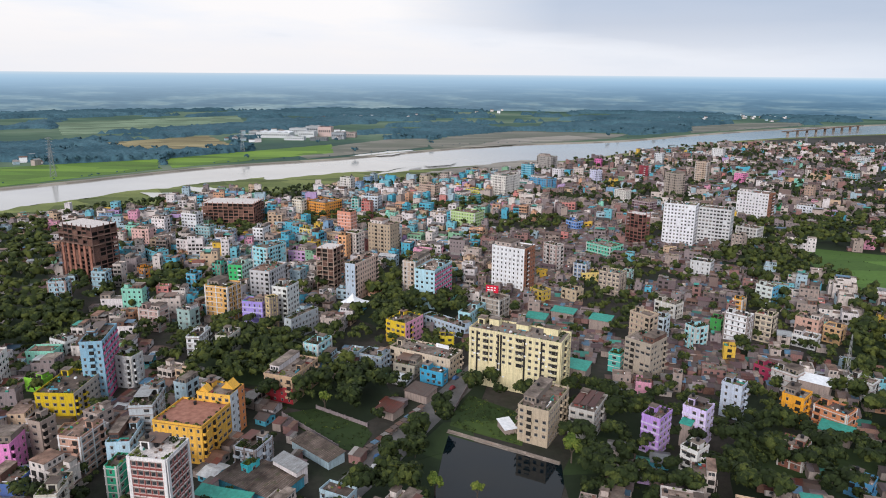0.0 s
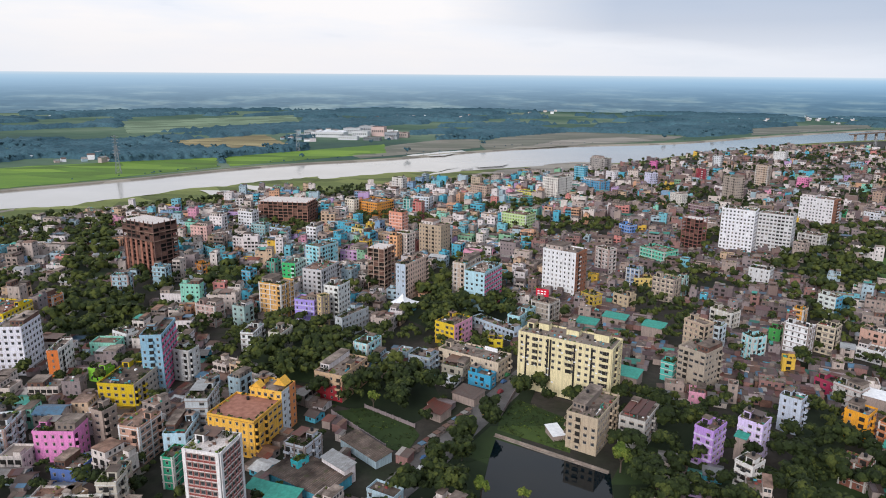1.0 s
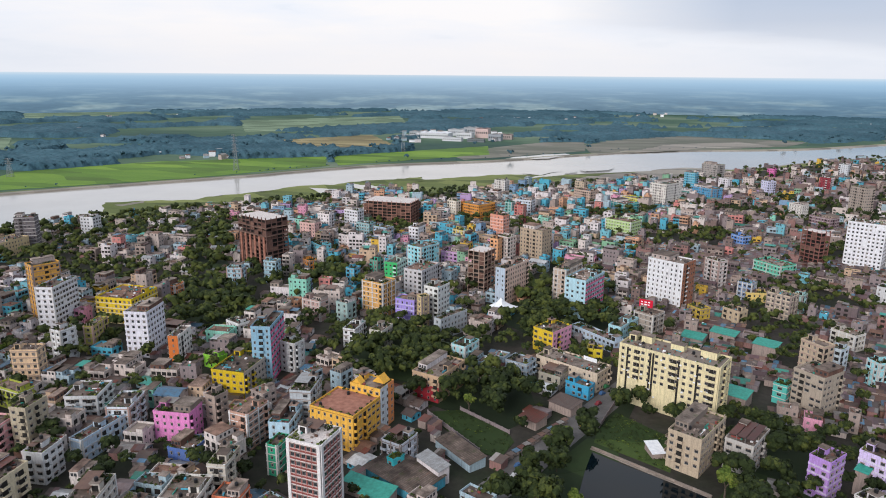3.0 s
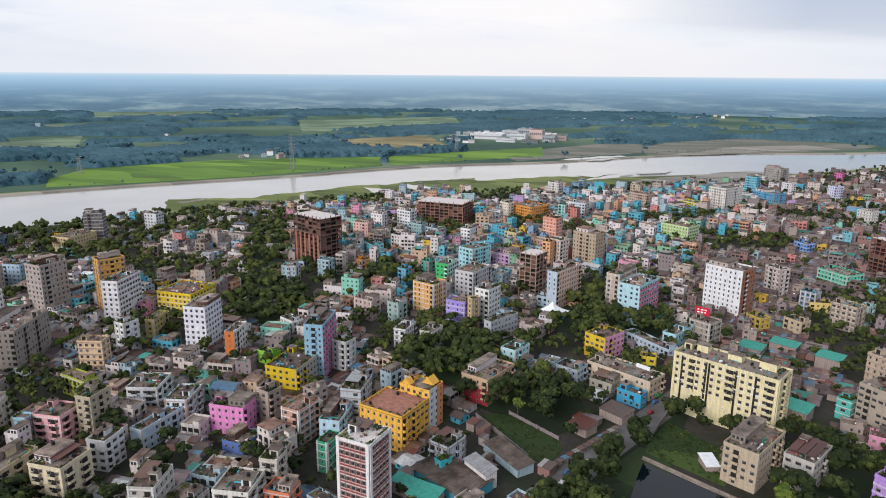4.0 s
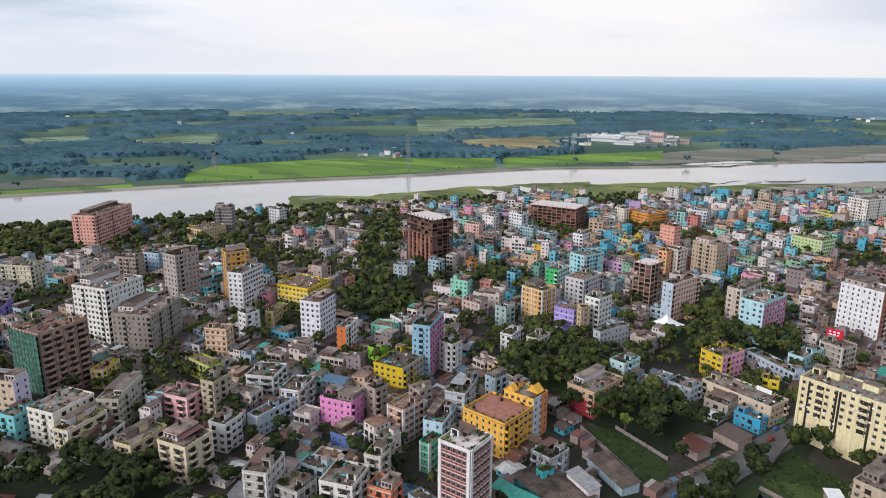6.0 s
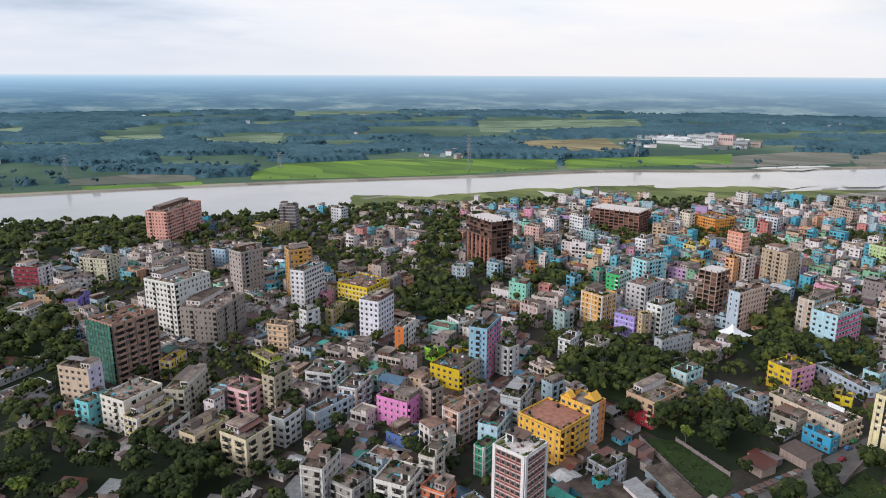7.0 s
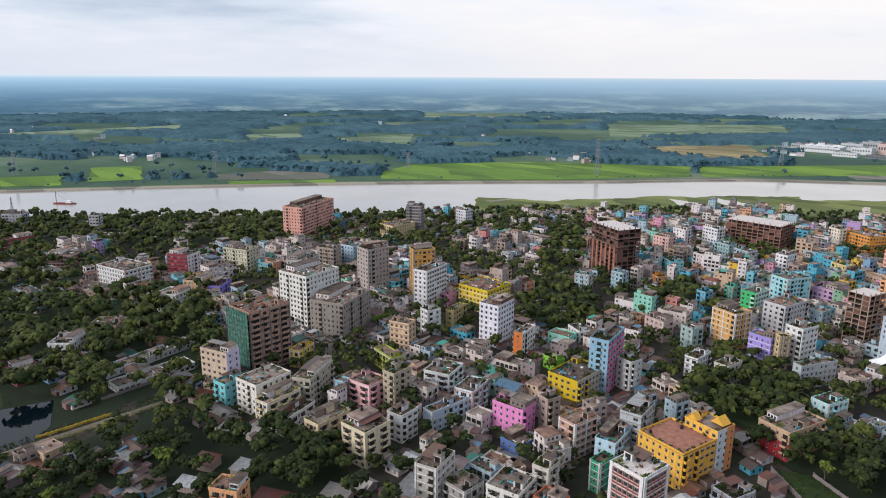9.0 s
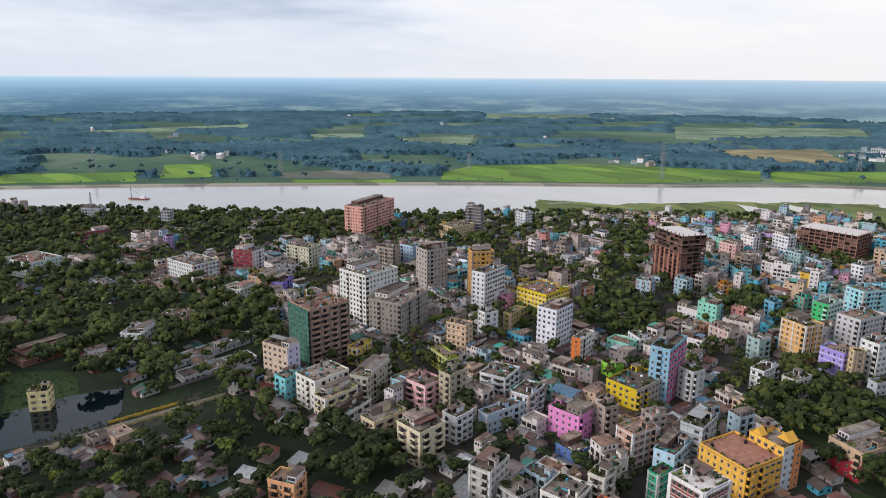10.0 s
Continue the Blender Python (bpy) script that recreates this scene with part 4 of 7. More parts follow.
            junk.box(a - 0.5, -d * 0.3 - 0.05, h + 0.9, a + 0.5, -d * 0.3, h + 2.1, "glass", skip="k")
    part("roof_clutter", junk, body, "pots, slabs and odd boxes")["kind"] = "stuff"
    if style in ("plain", "balc", "garden") and floors > 2 and rnd.random() < 0.6:
        # ledges and corner piers in a second tone
        ledge = Geo("plaster")
        for f in range(1, floors + 1):
            z = f * STOREY
            for k in range(4):
                m, length = side_of(w, d, k)
                ledge.box(-length / 2 - 0.2, -0.22, z - 0.32, length / 2 + 0.2, -0.125, z + 0.03, "plaster", m, skip="k")
        if rnd.random() < 0.6:
            for k in (0, 1):
                m, length = side_of(w, d, k)
                n = rnd.choice((1, 2, 3))
                for i in range(n + 1):
                    a = -length / 2 + 0.35 + i * (length - 0.7) / n
                    ledge.box(a - 0.32, -0.26, 0, a + 0.32, -0.125, h + 0.95, "plaster", m, skip="k")
        tone = rnd.choice(((0.62, 0.60, 0.57), (0.72, 0.71, 0.70), (0.30, 0.24, 0.22), (0.45, 0.30, 0.26), (0.62, 0.60, 0.57)))
        part("ledge", ledge, body, "ledges in a second paint", paint=(*tone, 1))["kind"] = "stuff"
    if near and rnd.random() < 0.35 and min(w, d) > 7 and style not in ("school", "orangeside", "cream"):
        lean = Geo("rail")
        q = rnd.choice(("tin0", "tin1", "tin3", "tin6", "tin2"))
        x0, y0, x1, y1 = -w / 2 + 0.5, rnd.uniform(-0.4, 0) * d, rnd.uniform(-0.1, 0.3) * w, d / 2 - 0.6
        lean.box(x0, y0, h + 2.3, x1, y1, h + 2.38, q)
        for a in (x0 + 0.1, x1 - 0.1):
            for b in (y0 + 0.1, y1 - 0.1):
                lean.box(a - 0.06, b - 0.06, h, a + 0.06, b + 0.06, h + 2.3, "rail", skip="bt")
        part("roof_shelter", lean, body, "sheet roof on thin posts")
    if style == "garden" or rnd.random() < 0.6:
        for _ in range(14 if style == "garden" else rnd.randint(2, 6)):
            k = rnd.random()
            e = 0.42
            px, py = (rnd.uniform(-e, e), rnd.choice((-e, e))) if k < 0.5 else (rnd.choice((-e, e)), rnd.uniform(-e, e))
            part("roof_shrub", rnd.choice(PLANTS), body, "leafy green shrub", at=Matrix.Translation((px * (w - 2), py * (d - 2), h + 0.06)))
    if style == "tin":
        sheet_roof = Geo("tin2", "rail")
        for i in range(3):
            x0 = -w / 2 + 0.5 + i * (w - 1) / 3
            sheet_roof.face([(x0, -d * 0.4, h + 2.0), (x0 + w / 3 - 0.6, -d * 0.4, h + 2.1), (x0 + w / 3 - 0.6, d * 0.4, h + 2.5), (x0, d * 0.4, h + 2.4)], "tin2")
            for a, b, t in ((x0, -d * 0.4, 2.0), (x0, d * 0.4, 2.4), (x0 + w / 3 - 0.6, d * 0.4, 2.5), (x0 + w / 3 - 0.6, -d * 0.4, 2.1)):
                sheet_roof.box(a - 0.06, b - 0.06, h, a + 0.06, b + 0.06, h + t, "rail")
        part("roof_shed", sheet_roof, body, "rusty red tin roof shed")
    second = {"pinkgrid": "EA6C98", "orangeside": "E08C50", "red": "A82030", "redside": "8E2438", "brownside": "A5694C", "blueside": "4FA8CC", "lilacside": "D8CDE2", "pinkside": "E2A0BC", "greyside": "B4AAA0", "orangefront": "D2722E", "bluefront": "B4C2D0", "green": "35B86A"}.get(style)
    if second:
        k = 0 if style in FRONT_PAINT else 1
        m, length = side_of(w, d, k)
        face = Geo("plaster")
        if style == "pinkgrid":
            for f in range(floors):
                for i in range(max(2, int(length / 3.2))):
                    c = -length / 2 + (i + 0.5) * length / max(2, int(length / 3.2))
                    part("balcony_front", FRONT, body, "pink balcony front", lin(second, 0.9), m @ Matrix.Translation((c, -0.13, f * STOREY + 0.1)))
        else:
            face.box(-length / 2 + 0.02 if style != "orangeside" else length * 0.05, -0.17, 0.02, length / 2 - 0.02, -0.02, h * 0.62 if style == "red" else h + 0.95, "plaster", m, skip="k")
        if style == "orangeside":
            pale = Geo("plaster")
            pale.box(-length / 2 + 0.02, -0.16, 0.02, length * 0.05, -0.02, h + 0.9, "plaster", m, skip="k")
            part("painted_facade", pale, body, "pale grey painted facade", paint=lin("D4D8DC"))
        if face.f:
            part("painted_facade", face, body, "contrasting painted facade", paint=lin(second, 1.0))
    if style == "band":
        for f in range(floors):
            ring = Geo("plaster")
            z = f * STOREY + 0.05
            ring.box(-w / 2 - 0.16, -d / 2 - 0.16, z, w / 2 + 0.16, d / 2 + 0.16, z + 0.75, "plaster", skip="bt")
            part("painted_band", ring, body, paint=tuple(min(1, 0.55 * c + 0.36) for c in paint[:3]) + (1,))
    if style == "scaffold":
        for k in (0, 3):
            m, length = side_of(w, d, k)
            net = Geo("net", "rail")
            net.box(-length / 2 - 0.3, -1.3, 0.2, length / 2 + 0.3, -1.24, h + 0.6, "net", m)
            for i in range(int(length / 2.5) + 1):
                a = -length / 2 + i * 2.5
                net.box(a - 0.05, -1.2, 0, a + 0.05, -1.1, h + 1.5, "rail", m)
                net.box(a - 0.12, -1.42, 0, a + 0.12, -1.31, h + 1.5, "bark", m)
            for f in range(1, floors * 2):
                net.box(-length / 2 - 0.5, -1.40, f * STOREY / 2, length / 2 + 0.5, -1.31, f * STOREY / 2 + 0.1, "bark" if f % 2 else "concrete", m)
            part("safety_net", net, body, "green safety netting on poles")
        m, length = side_of(w, d, 1)
        n = max(2, int(length / 5.5))
        for i in range(n + 1):
            fin = Geo("concrete")
            fin.box(-0.3, -0.5, 0, 0.3, -0.13, h + 1.4, "concrete", skip="k")
            part("pier", fin, body, "pale concrete pier", at=m @ Matrix.Translation((-length / 2 + 0.3 + i * (length - 0.6) / n, 0, 0)))
        for f in range(1, floors):
            for i in range(n):
                at = m @ Matrix.Translation((-length / 2 + (i + 0.5) * length / n, -0.12, f * STOREY))
                part("balcony_door", DOOR[2.6], body, at=at @ Matrix.Translation((0, 0.1, 0.05)))
                part("balcony", BALCONY[2.6, "plaster"], body, paint=paint, at=at)
    gap = {"cream": 3.0, "plain": 2.8, "unfinished": 2.6, "redgrid": 2.6}.get(style, 2.8)
    if style in ("balc", "redgrid", "cream"):
        for k in (0, 1):
            m, length = side_of(w, d, k)
            bw = 3.4 if length > 9 else 2.6
            if style == "redgrid":
                back = Geo("red")
                back.box(-length / 2 + 1.22, -0.16, 0.02, length / 2 - 1.22, -0.02, h - 0.02, "red", m, skip="k")
                part("painted_facade", back, body, "red-brown painted recess")
                span = length - 2.44
                bays = max(2, round(span / 2.3))
                for f in range(floors):
                    for z, t, tone in ((f * STOREY + STOREY - 0.16, 0.2, lin("E4DAD6")), (f * STOREY + 0.95, 0.12, lin("D8B4AE"))):
                        line = Geo("plaster")
                        line.box(-span / 2, -0.5, z, span / 2, -0.17, z + t, "plaster", m)
                        part("slab_edge", line, body, paint=tone)
                    for i in range(bays):
                        part("window", WINDOW[2.1 if span / bays > 2.25 else 1.5], body, at=m @ Matrix.Translation((-span / 2 + (i + 0.5) * span / bays, -0.165, f * STOREY + 1.09)) @ Matrix.Diagonal((0.98, 1, 1.22, 1)))
                for i in range(1, bays):
                    fin = Geo("plaster")
                    fin.box(-0.09, -0.48, 0.1, 0.09, -0.17, h - 0.2, "plaster")
                    part("fin", fin, body, paint=lin("B87068"), at=m @ Matrix.Translation((-span / 2 + i * span / bays, 0, 0)))
                continue
            n = max(1, int(length / (5.2 if style != "redgrid" else 3.8)))
            for f in range(1, floors):
                for i in range(n):
                    c = -length / 2 + (i + 0.5) * length / n
                    at = m @ Matrix.Translation((c, -0.12, f * STOREY))
                    if style == "cream" and (i % 3 != 1 or (k == 0 and f < 4 and c < length * 0.12)):
                        continue
                    if near:
                        part("balcony_door", DOOR[bw], body, at=at @ Matrix.Translation((0, 0.1, 0.05)))
                        part("balcony", BALCONY[bw, "plaster"], body, paint=paint, at=at)
        if style == "redgrid":
            return body
    if style == "pinkgrid":
        windows_on(body, w, d, floors, rnd, (0,) if near else (), sides=(0, 3), gap=gap, paint=paint)
        windows_on(body, w, d, floors, rnd, (), sides=(1, 2), gap=3.2, paint=paint, loggias=False)
    else:
        windows_on(body, w, d, floors, rnd, single, gap=gap, share=0.8 if rough else 0.94, paint=paint, loggias=style not in ("balc", "cream", "band"), blank=4 if style == "cream" else 0, proud={0 if style in FRONT_PAINT else 1: 0.165} if second else None)
    return body


apartment("ochre yellow 5-storey building with brick-red roof terrace", -98.3, 245.0, -13.8, 21.3, 20.0, 5, "EDB445", "school")
school_block = apartment("ochre yellow 6-storey wing with an orange end wall", -91.4, 259.4, -13.8, 15.0, 11.0, 6, "EDB84A", "orangeside")
apartment("white 10-storey tower with red-brown balconies", -88.6, 191.8, -9.2, 12.9, 13.0, 10, "E6E2E0", "redgrid")
apartment("pink 4-storey block of flats with flat concrete roof", -166.3, 229.3, 3.6, 15.8, 10.7, 4, "E48CC6", "plain")
apartment("yellow 4-storey block with a bare grey side wall", -164.2, 278.0, -2.0, 17.0, 24.4, 4, "D2B20A", "greyside")
apartment("beige 5-storey block of flats with flat concrete roof", -135.0, 231.6, -10.1, 9.1, 13.5, 5, "C49A86", "plain")
apartment("beige 5-storey block of flats with flat concrete roof", -154.3, 239.4, -17.5, 6.0, 7.1, 5, "A8968A", "plain")
apartment("grey 6-storey block of flats with flat concrete roof", -118.3, 250.8, 5.4, 9.0, 15.3, 6, "B4BBC0", "plain")
apartment("pale blue 4-storey block of flats with flat concrete roof", -120.2, 234.3, 5.4, 8.6, 15.5, 4, "B7D4E4", "plain")
apartment("green 4-storey block of flats with flat concrete roof", -114.0, 214.8, -6.4, 4.7, 8.7, 4, "22A37C", "plain")
apartment("beige 4-storey block of flats with flat concrete roof", -128.5, 202.1, 3.7, 6.3, 9.2, 4, "B8AC98", "plain")
apartment("turquoise 9-storey block with pink balcony fronts", -159.0, 296.8, 9.5, 9.5, 23.1, 9, "8CB6CC", "pinkgrid")
apartment("tan 7-storey tower with a green roof garden", -133.0, 395.6, -19.2, 16.3, 13.4, 7, "DBA963", "garden")
apartment("lilac 5-storey block with pale painted bands", -110.2, 383.0, -12.5, 12.8, 8.6, 5, "A794E2", "band")
apartment("cream 6-storey block of flats with flat concrete roof", -100.0, 380.4, -38.2, 5.1, 5.8, 6, "DCC48E", "plain")
apartment("white 7-storey block of flats with flat concrete roof", -95.0, 395.0, -18.1, 10.1, 13.6, 7, "E0E0DC", "plain")
apartment("grey 7-storey block of flats with flat concrete roof", -114.7, 433.9, -15.7, 14.0, 24.0, 7, "C8C6C8", "plain")
apartment("pale blue 6-storey block with green and blue front", -139.4, 454.7, -10.0, 9.9, 16.8, 6, "C8E8DC", "green")
apartment("pale blue 7-storey block of flats with flat concrete roof", -129.1, 493.3, -27.1, 13.8, 20.9, 7, "9ADCE6", "plain")
apartment("grey 4-storey house with rows of balconies", -80.6, 369.7, -28.8, 5.2, 23.5, 4, "B0B6BA", "balc")
apartment("pale blue 4-storey block of flats with flat concrete roof", -64.0, 329.1, -22.0, 8.6, 13.3, 4, "A6DCE2", "plain")
apartment("beige 4-storey block with a deep red front", -70.4, 296.5, -18.6, 14.6, 23.7, 4, "C9A989", "red")
apartment("yellow 4-storey block with a pink side wall", -21.2, 363.6, -31.7, 13.0, 17.5, 4, "DDBA20", "pinkside")
apartment("pale blue 3-storey block of flats with flat concrete roof", 18.0, 390.5, -27.9, 7.7, 22.1, 3, "A8D4DC", "plain")
apartment("white 10-storey tower with a brown side wall", 49.2, 459.9, -32.0, 24.6, 17.1, 10, "E8E8EA", "brownside")
apartment("pale blue 8-storey block with pink balcony fronts", -5.9, 429.1, -24.3, 14.0, 27.0, 8, "B2D6E2", "pinkgrid")
apartment("beige 8-storey block of flats with flat concrete roof", -17.7, 448.4, -23.1, 9.1, 24.0, 8, "C2AC9A", "plain")
apartment("pale rose 8-storey block with a blue-grey end wall", -54.3, 443.5, -23.9, 7.5, 30.0, 8, "E8C8B6", "bluefront")
apartment("brown 10-storey unfinished concrete frame with brick infill", -77.4, 455.1, -18.6, 13.2, 15.7, 10, "A89080", "open")
apartment("beige 9-storey block of flats with flat concrete roof", -48.2, 544.8, -28.4, 21.1, 14.0, 9, "B8A48C", "plain")
apartment("white 7-storey block of flats with flat concrete roof", -71.3, 538.9, -34.5, 11.6, 9.8, 7, "DED4CC", "plain")
cream_block = apartment("cream 9-storey large block with many balconies beside the pond", 36.7, 304.5, -26.0, 45.0, 15.6, 9, "E6D8AC", "cream")
CREAM = (45.0, 15.6)
apartment("brown 5-storey weathered half-finished concrete block", 42.6, 260.6, -28.7, 13.0, 24.8, 5, "BCAA92", "unfinished")
apartment("grey 4-storey weathered block with rusty roof shed", 61.6, 262.5, -29.3, 10.7, 18.3, 4, "BDB8B2", "tin")
apartment("lilac 5-storey block with pale painted bands", 85.6, 247.5, -42.0, 7.5, 11.0, 5, "B98FD8", "band")
apartment("white 4-storey block with pale painted bands", 104.5, 254.0, -40.0, 9.5, 9.0, 5, "D9C6EE", "band")
apartment("white 4-storey house with rows of balconies", 93.8, 227.6, -49.5, 6.8, 8.0, 4, "DAD6D2", "balc")
apartment("beige 6-storey weathered half-finished concrete block", 101.8, 319.9, -45.6, 14.2, 15.5, 6, "ADA090", "unfinished")
apartment("beige 6-storey block of flats with flat concrete roof", 111.4, 357.2, -51.2, 12.7, 8.0, 6, "C0AC94", "plain")
apartment("white 6-storey house with rows of balconies", 163.9, 357.2, -45.4, 13.0, 7.6, 6, "E8E8EA", "balc")
apartment("grey 5-storey block of flats with flat concrete roof", 183.7, 366.4, -43.1, 9.4, 9.4, 5, "CDBFA8", "plain")
apartment("white 4-storey block with a blue side wall", 213.9, 430.8, -51.6, 11.1, 8.0, 4, "D8E0DC", "blueside")
apartment("white 12-storey block of flats with flat concrete roof", 209.8, 592.4, -31.6, 26.8, 13.6, 12, "ECECF0", "plain")
apartment("white 11-storey block of flats with flat concrete roof", 240.1, 589.6, -33.2, 26.7, 14.3, 11, "D5D5D6", "plain")
apartment("white 10-storey tower with a brown side wall", 322.2, 696.0, -42.5, 30.9, 20.0, 10, "E2E0E2", "brownside")
apartment("pale blue 4-storey house with rows of balconies", 193.9, 492.8, -34.7, 14.6, 10.7, 4, "CFCFD0", "balc")
apartment("pale blue 5-storey block of flats with flat concrete roof", 128.1, 275.8, -40.0, 8.6, 7.0, 5, "BDC6D6", "plain")
apartment("orange 4-storey block of flats with flat concrete roof", 154.0, 272.0, -45.1, 8.9, 9.9, 4, "E8A022", "plain")
apartment("terracotta 3-storey block of flats with flat concrete roof", 167.2, 265.3, -51.6, 13.5, 9.6, 3, "CE8458", "plain")
apartment("white 3-storey block of flats with flat concrete roof", 196.1, 293.6, -52.9, 10.9, 8.0, 3, "D6D6D4", "plain")
apartment("blue 2-storey block of flats with flat concrete roof", 150.4, 217.2, -43.5, 8.5, 7.8, 2, "4C92BE", "plain")
apartment("brown 3-storey block of flats with flat concrete roof", 135.6, 236.2, -41.8, 9.1, 8.0, 3, "8E5B4C", "plain")
apartment("grey 3-storey block of flats with flat concrete roof", 165.4, 302.6, -52.5, 11.8, 8.2, 3, "CCC8C6", "plain")
frame_tower = apartment("dark grey 13-storey unfinished concrete frame with brick infill", -256.1, 481.0, -25.6, 35.0, 21.0, 13, "6E5048", "open")
for k in range(6):
    panel = Geo("redroof")
    panel.box(-1.1, -0.3, 0.2, 1.1, 0.35, 9 * STOREY - 0.3, "redroof")
    part("brick_panel", panel, frame_tower, "orange-brown brick pier", at=Matrix.Translation((-14.3 + k * 5.72, -10.55, 0)))
for f in (9, 11):
    deck = Geo("deck")
    deck.box(-18.70, -11.70, f * STOREY - 0.5, 18.70, 11.70, f * STOREY - 0.26, "deck")
    part("work_platform", deck, frame_tower, "planked working platform round the top storeys")
apartment("brown 8-storey weathered half-finished concrete block", -204.8, 659.0, -4.6, 50.4, 30.0, 8, "A07464", "open")
apartment("pale blue 5-storey block of flats with flat concrete roof", -246.2, 419.6, 7.8, 11.1, 8.0, 5, "A9C6D2", "plain")
apartment("pale blue 5-storey block of flats with flat concrete roof", -230.1, 442.8, -1.7, 9.6, 8.0, 5, "A6C8D4", "plain")
apartment("white 6-storey block of flats with flat concrete roof", -234.4, 626.7, -20.0, 16.6, 9.9, 6, "E4E4E6", "plain")
apartment("salmon pink 10-storey block of flats with flat concrete roof", -549.0, 403.7, 21.9, 21.0, 60.0, 10, "E6AA9A", "plain")
apartment("dark grey 9-storey block of flats with flat concrete roof", -476.2, 479.4, 26.9, 15.5, 11.2, 9, "6A6468", "plain")
apartment("white 6-storey block of flats with flat concrete roof", -456.8, 531.4, -1.3, 13.6, 10.4, 6, "DCDCDE", "plain")
apartment("terracotta 11-storey brick tower wrapped in green scaffold net", -308.3, 191.9, 0.5, 19.6, 24.9, 11, "C09884", "scaffold")
apartment("beige 7-storey weathered half-finished concrete block", -319.0, 255.8, 19.6, 23.2, 32.9, 7, "9A9188", "unfinished")
apartment("white 11-storey block of flats with flat concrete roof", -344.0, 251.2, 6.7, 24.0, 27.9, 11, "E6E4DC", "plain")
apartment("beige 11-storey block of flats with flat concrete roof", -358.7, 318.0, -8.6, 14.3, 17.7, 11, "B0A8A2", "plain")
apartment("ochre yellow 11-storey block of flats with flat concrete roof", -330.6, 339.6, -28.6, 11.4, 15.7, 11, "E0A648", "plain")
apartment("white 9-storey house with rows of balconies", -308.0, 324.2, 9.3, 10.5, 23.7, 9, "E2E0E4", "balc")
apartment("yellow 5-storey block with pale painted bands", -282.0, 350.7, 0.6, 24.6, 25.4, 5, "E4C310", "band")
apartment("white 8-storey block with pale painted bands", -236.2, 305.5, 7.1, 12.6, 18.1, 8, "E2E0EA", "band")
apartment("white 6-storey block of flats with flat concrete roof", -267.6, 282.0, -12.3, 7.6, 9.1, 6, "E8E8E8", "plain")
apartment("olive green 5-storey block of flats with flat concrete roof", -264.3, 301.2, 12.5, 5.2, 15.8, 5, "A6A048", "plain")
apartment("beige 7-storey tower with a pale lilac side wall", -296.2, 160.8, 16.0, 16.9, 8.7, 7, "D0B8A0", "lilacside")
apartment("turquoise 4-storey block of flats with flat concrete roof", -279.4, 156.1, 8.3, 8.1, 13.0, 4, "7CCFD6", "plain")
apartment("white 5-storey block of flats with flat concrete roof", -265.2, 165.3, 5.2, 14.7, 20.2, 5, "E4DDD0", "plain")
apartment("cream 4-storey house with rows of balconies", -231.5, 200.6, 6.0, 13.3, 12.7, 4, "F0B6B8", "balc")
apartment("cream 5-storey house with rows of balconies", -196.0, 168.3, 2.0, 14.0, 14.1, 5, "DCCDAE", "balc")
apartment("beige 4-storey house with rows of balconies", -217.2, 165.2, 3.6, 8.8, 18.0, 4, "D2BE9C", "balc")
apartment("white 4-storey block of flats with flat concrete roof", -196.7, 190.2, 4.1, 7.6, 10.6, 4, "DADADA", "plain")
apartment("grey 5-storey block of flats with flat concrete roof", -157.0, 168.0, 14.2, 9.0, 14.1, 5, "BDB6AC", "plain")
apartment("tan 3-storey house with rows of balconies", -206.3, 112.0, 27.7, 11.2, 8.8, 3, "E5A878", "balc")
apartment("white 5-storey house with rows of balconies", -506.0, 203.4, 11.2, 34.3, 22.7, 5, "E2E6E6", "balc")
apartment("white 6-storey block with a dark red front", -496.3, 244.8, 21.7, 19.6, 14.2, 6, "D8D0D4", "redside")
apartment("cream 6-storey block of flats with flat concrete roof", -480.1, 285.2, 17.3, 23.3, 14.4, 6, "D2CDB2", "plain")
apartment("pale blue 4-storey block of flats with flat concrete roof", -605.6, 115.6, 19.0, 33.4, 26.3, 4, "D0DCD6", "plain")
apartment("terracotta 4-storey block of flats with flat concrete roof", -272.3, 383.0, -6.6, 11.1, 9.1, 4, "E08A50", "plain")
apartment("beige 4-storey block of flats with flat concrete roof", -479.0, 457.6, -2.2, 18.7, 29.4, 4, "D6BE92", "plain")
apartment("white 6-storey block of flats with flat concrete roof", -154.6, 569.3, -11.8, 9.4, 13.9, 6, "E8E8EA", "plain")
apartment("salmon pink 8-storey block with pale painted bands", -87.2, 608.7, -27.2, 14.3, 9.2, 8, "E29A80", "band")
apartment("tan 7-storey block of flats with flat concrete roof", -78.1, 528.2, -18.7, 6.8, 8.0, 7, "E8AC7C", "plain")
apartment("ochre yellow 5-storey block of flats with flat concrete roof", -126.5, 713.6, -33.5, 28.1, 25.6, 5, "E59A40", "plain")
apartment("white 6-storey block of flats with flat concrete roof", -149.8, 703.0, -29.2, 12.1, 8.0, 6, "E8DCC8", "plain")
apartment("tan 4-storey block of flats with flat concrete roof", -119.7, 592.9, -29.3, 13.1, 8.0, 4, "DCC668", "plain")
apartment("tan 3-storey block of flats with flat concrete roof", -106.4, 592.3, -31.8, 13.3, 10.0, 3, "E4D070", "plain")
apartment("grey 4-storey block of flats with flat concrete roof", -110.0, 519.9, -16.5, 14.6, 19.0, 4, "C79ACB", "plain")
apartment("terracotta 6-storey block of flats with flat concrete roof", -78.2, 695.0, -17.4, 9.9, 8.0, 6, "D56A66", "plain")
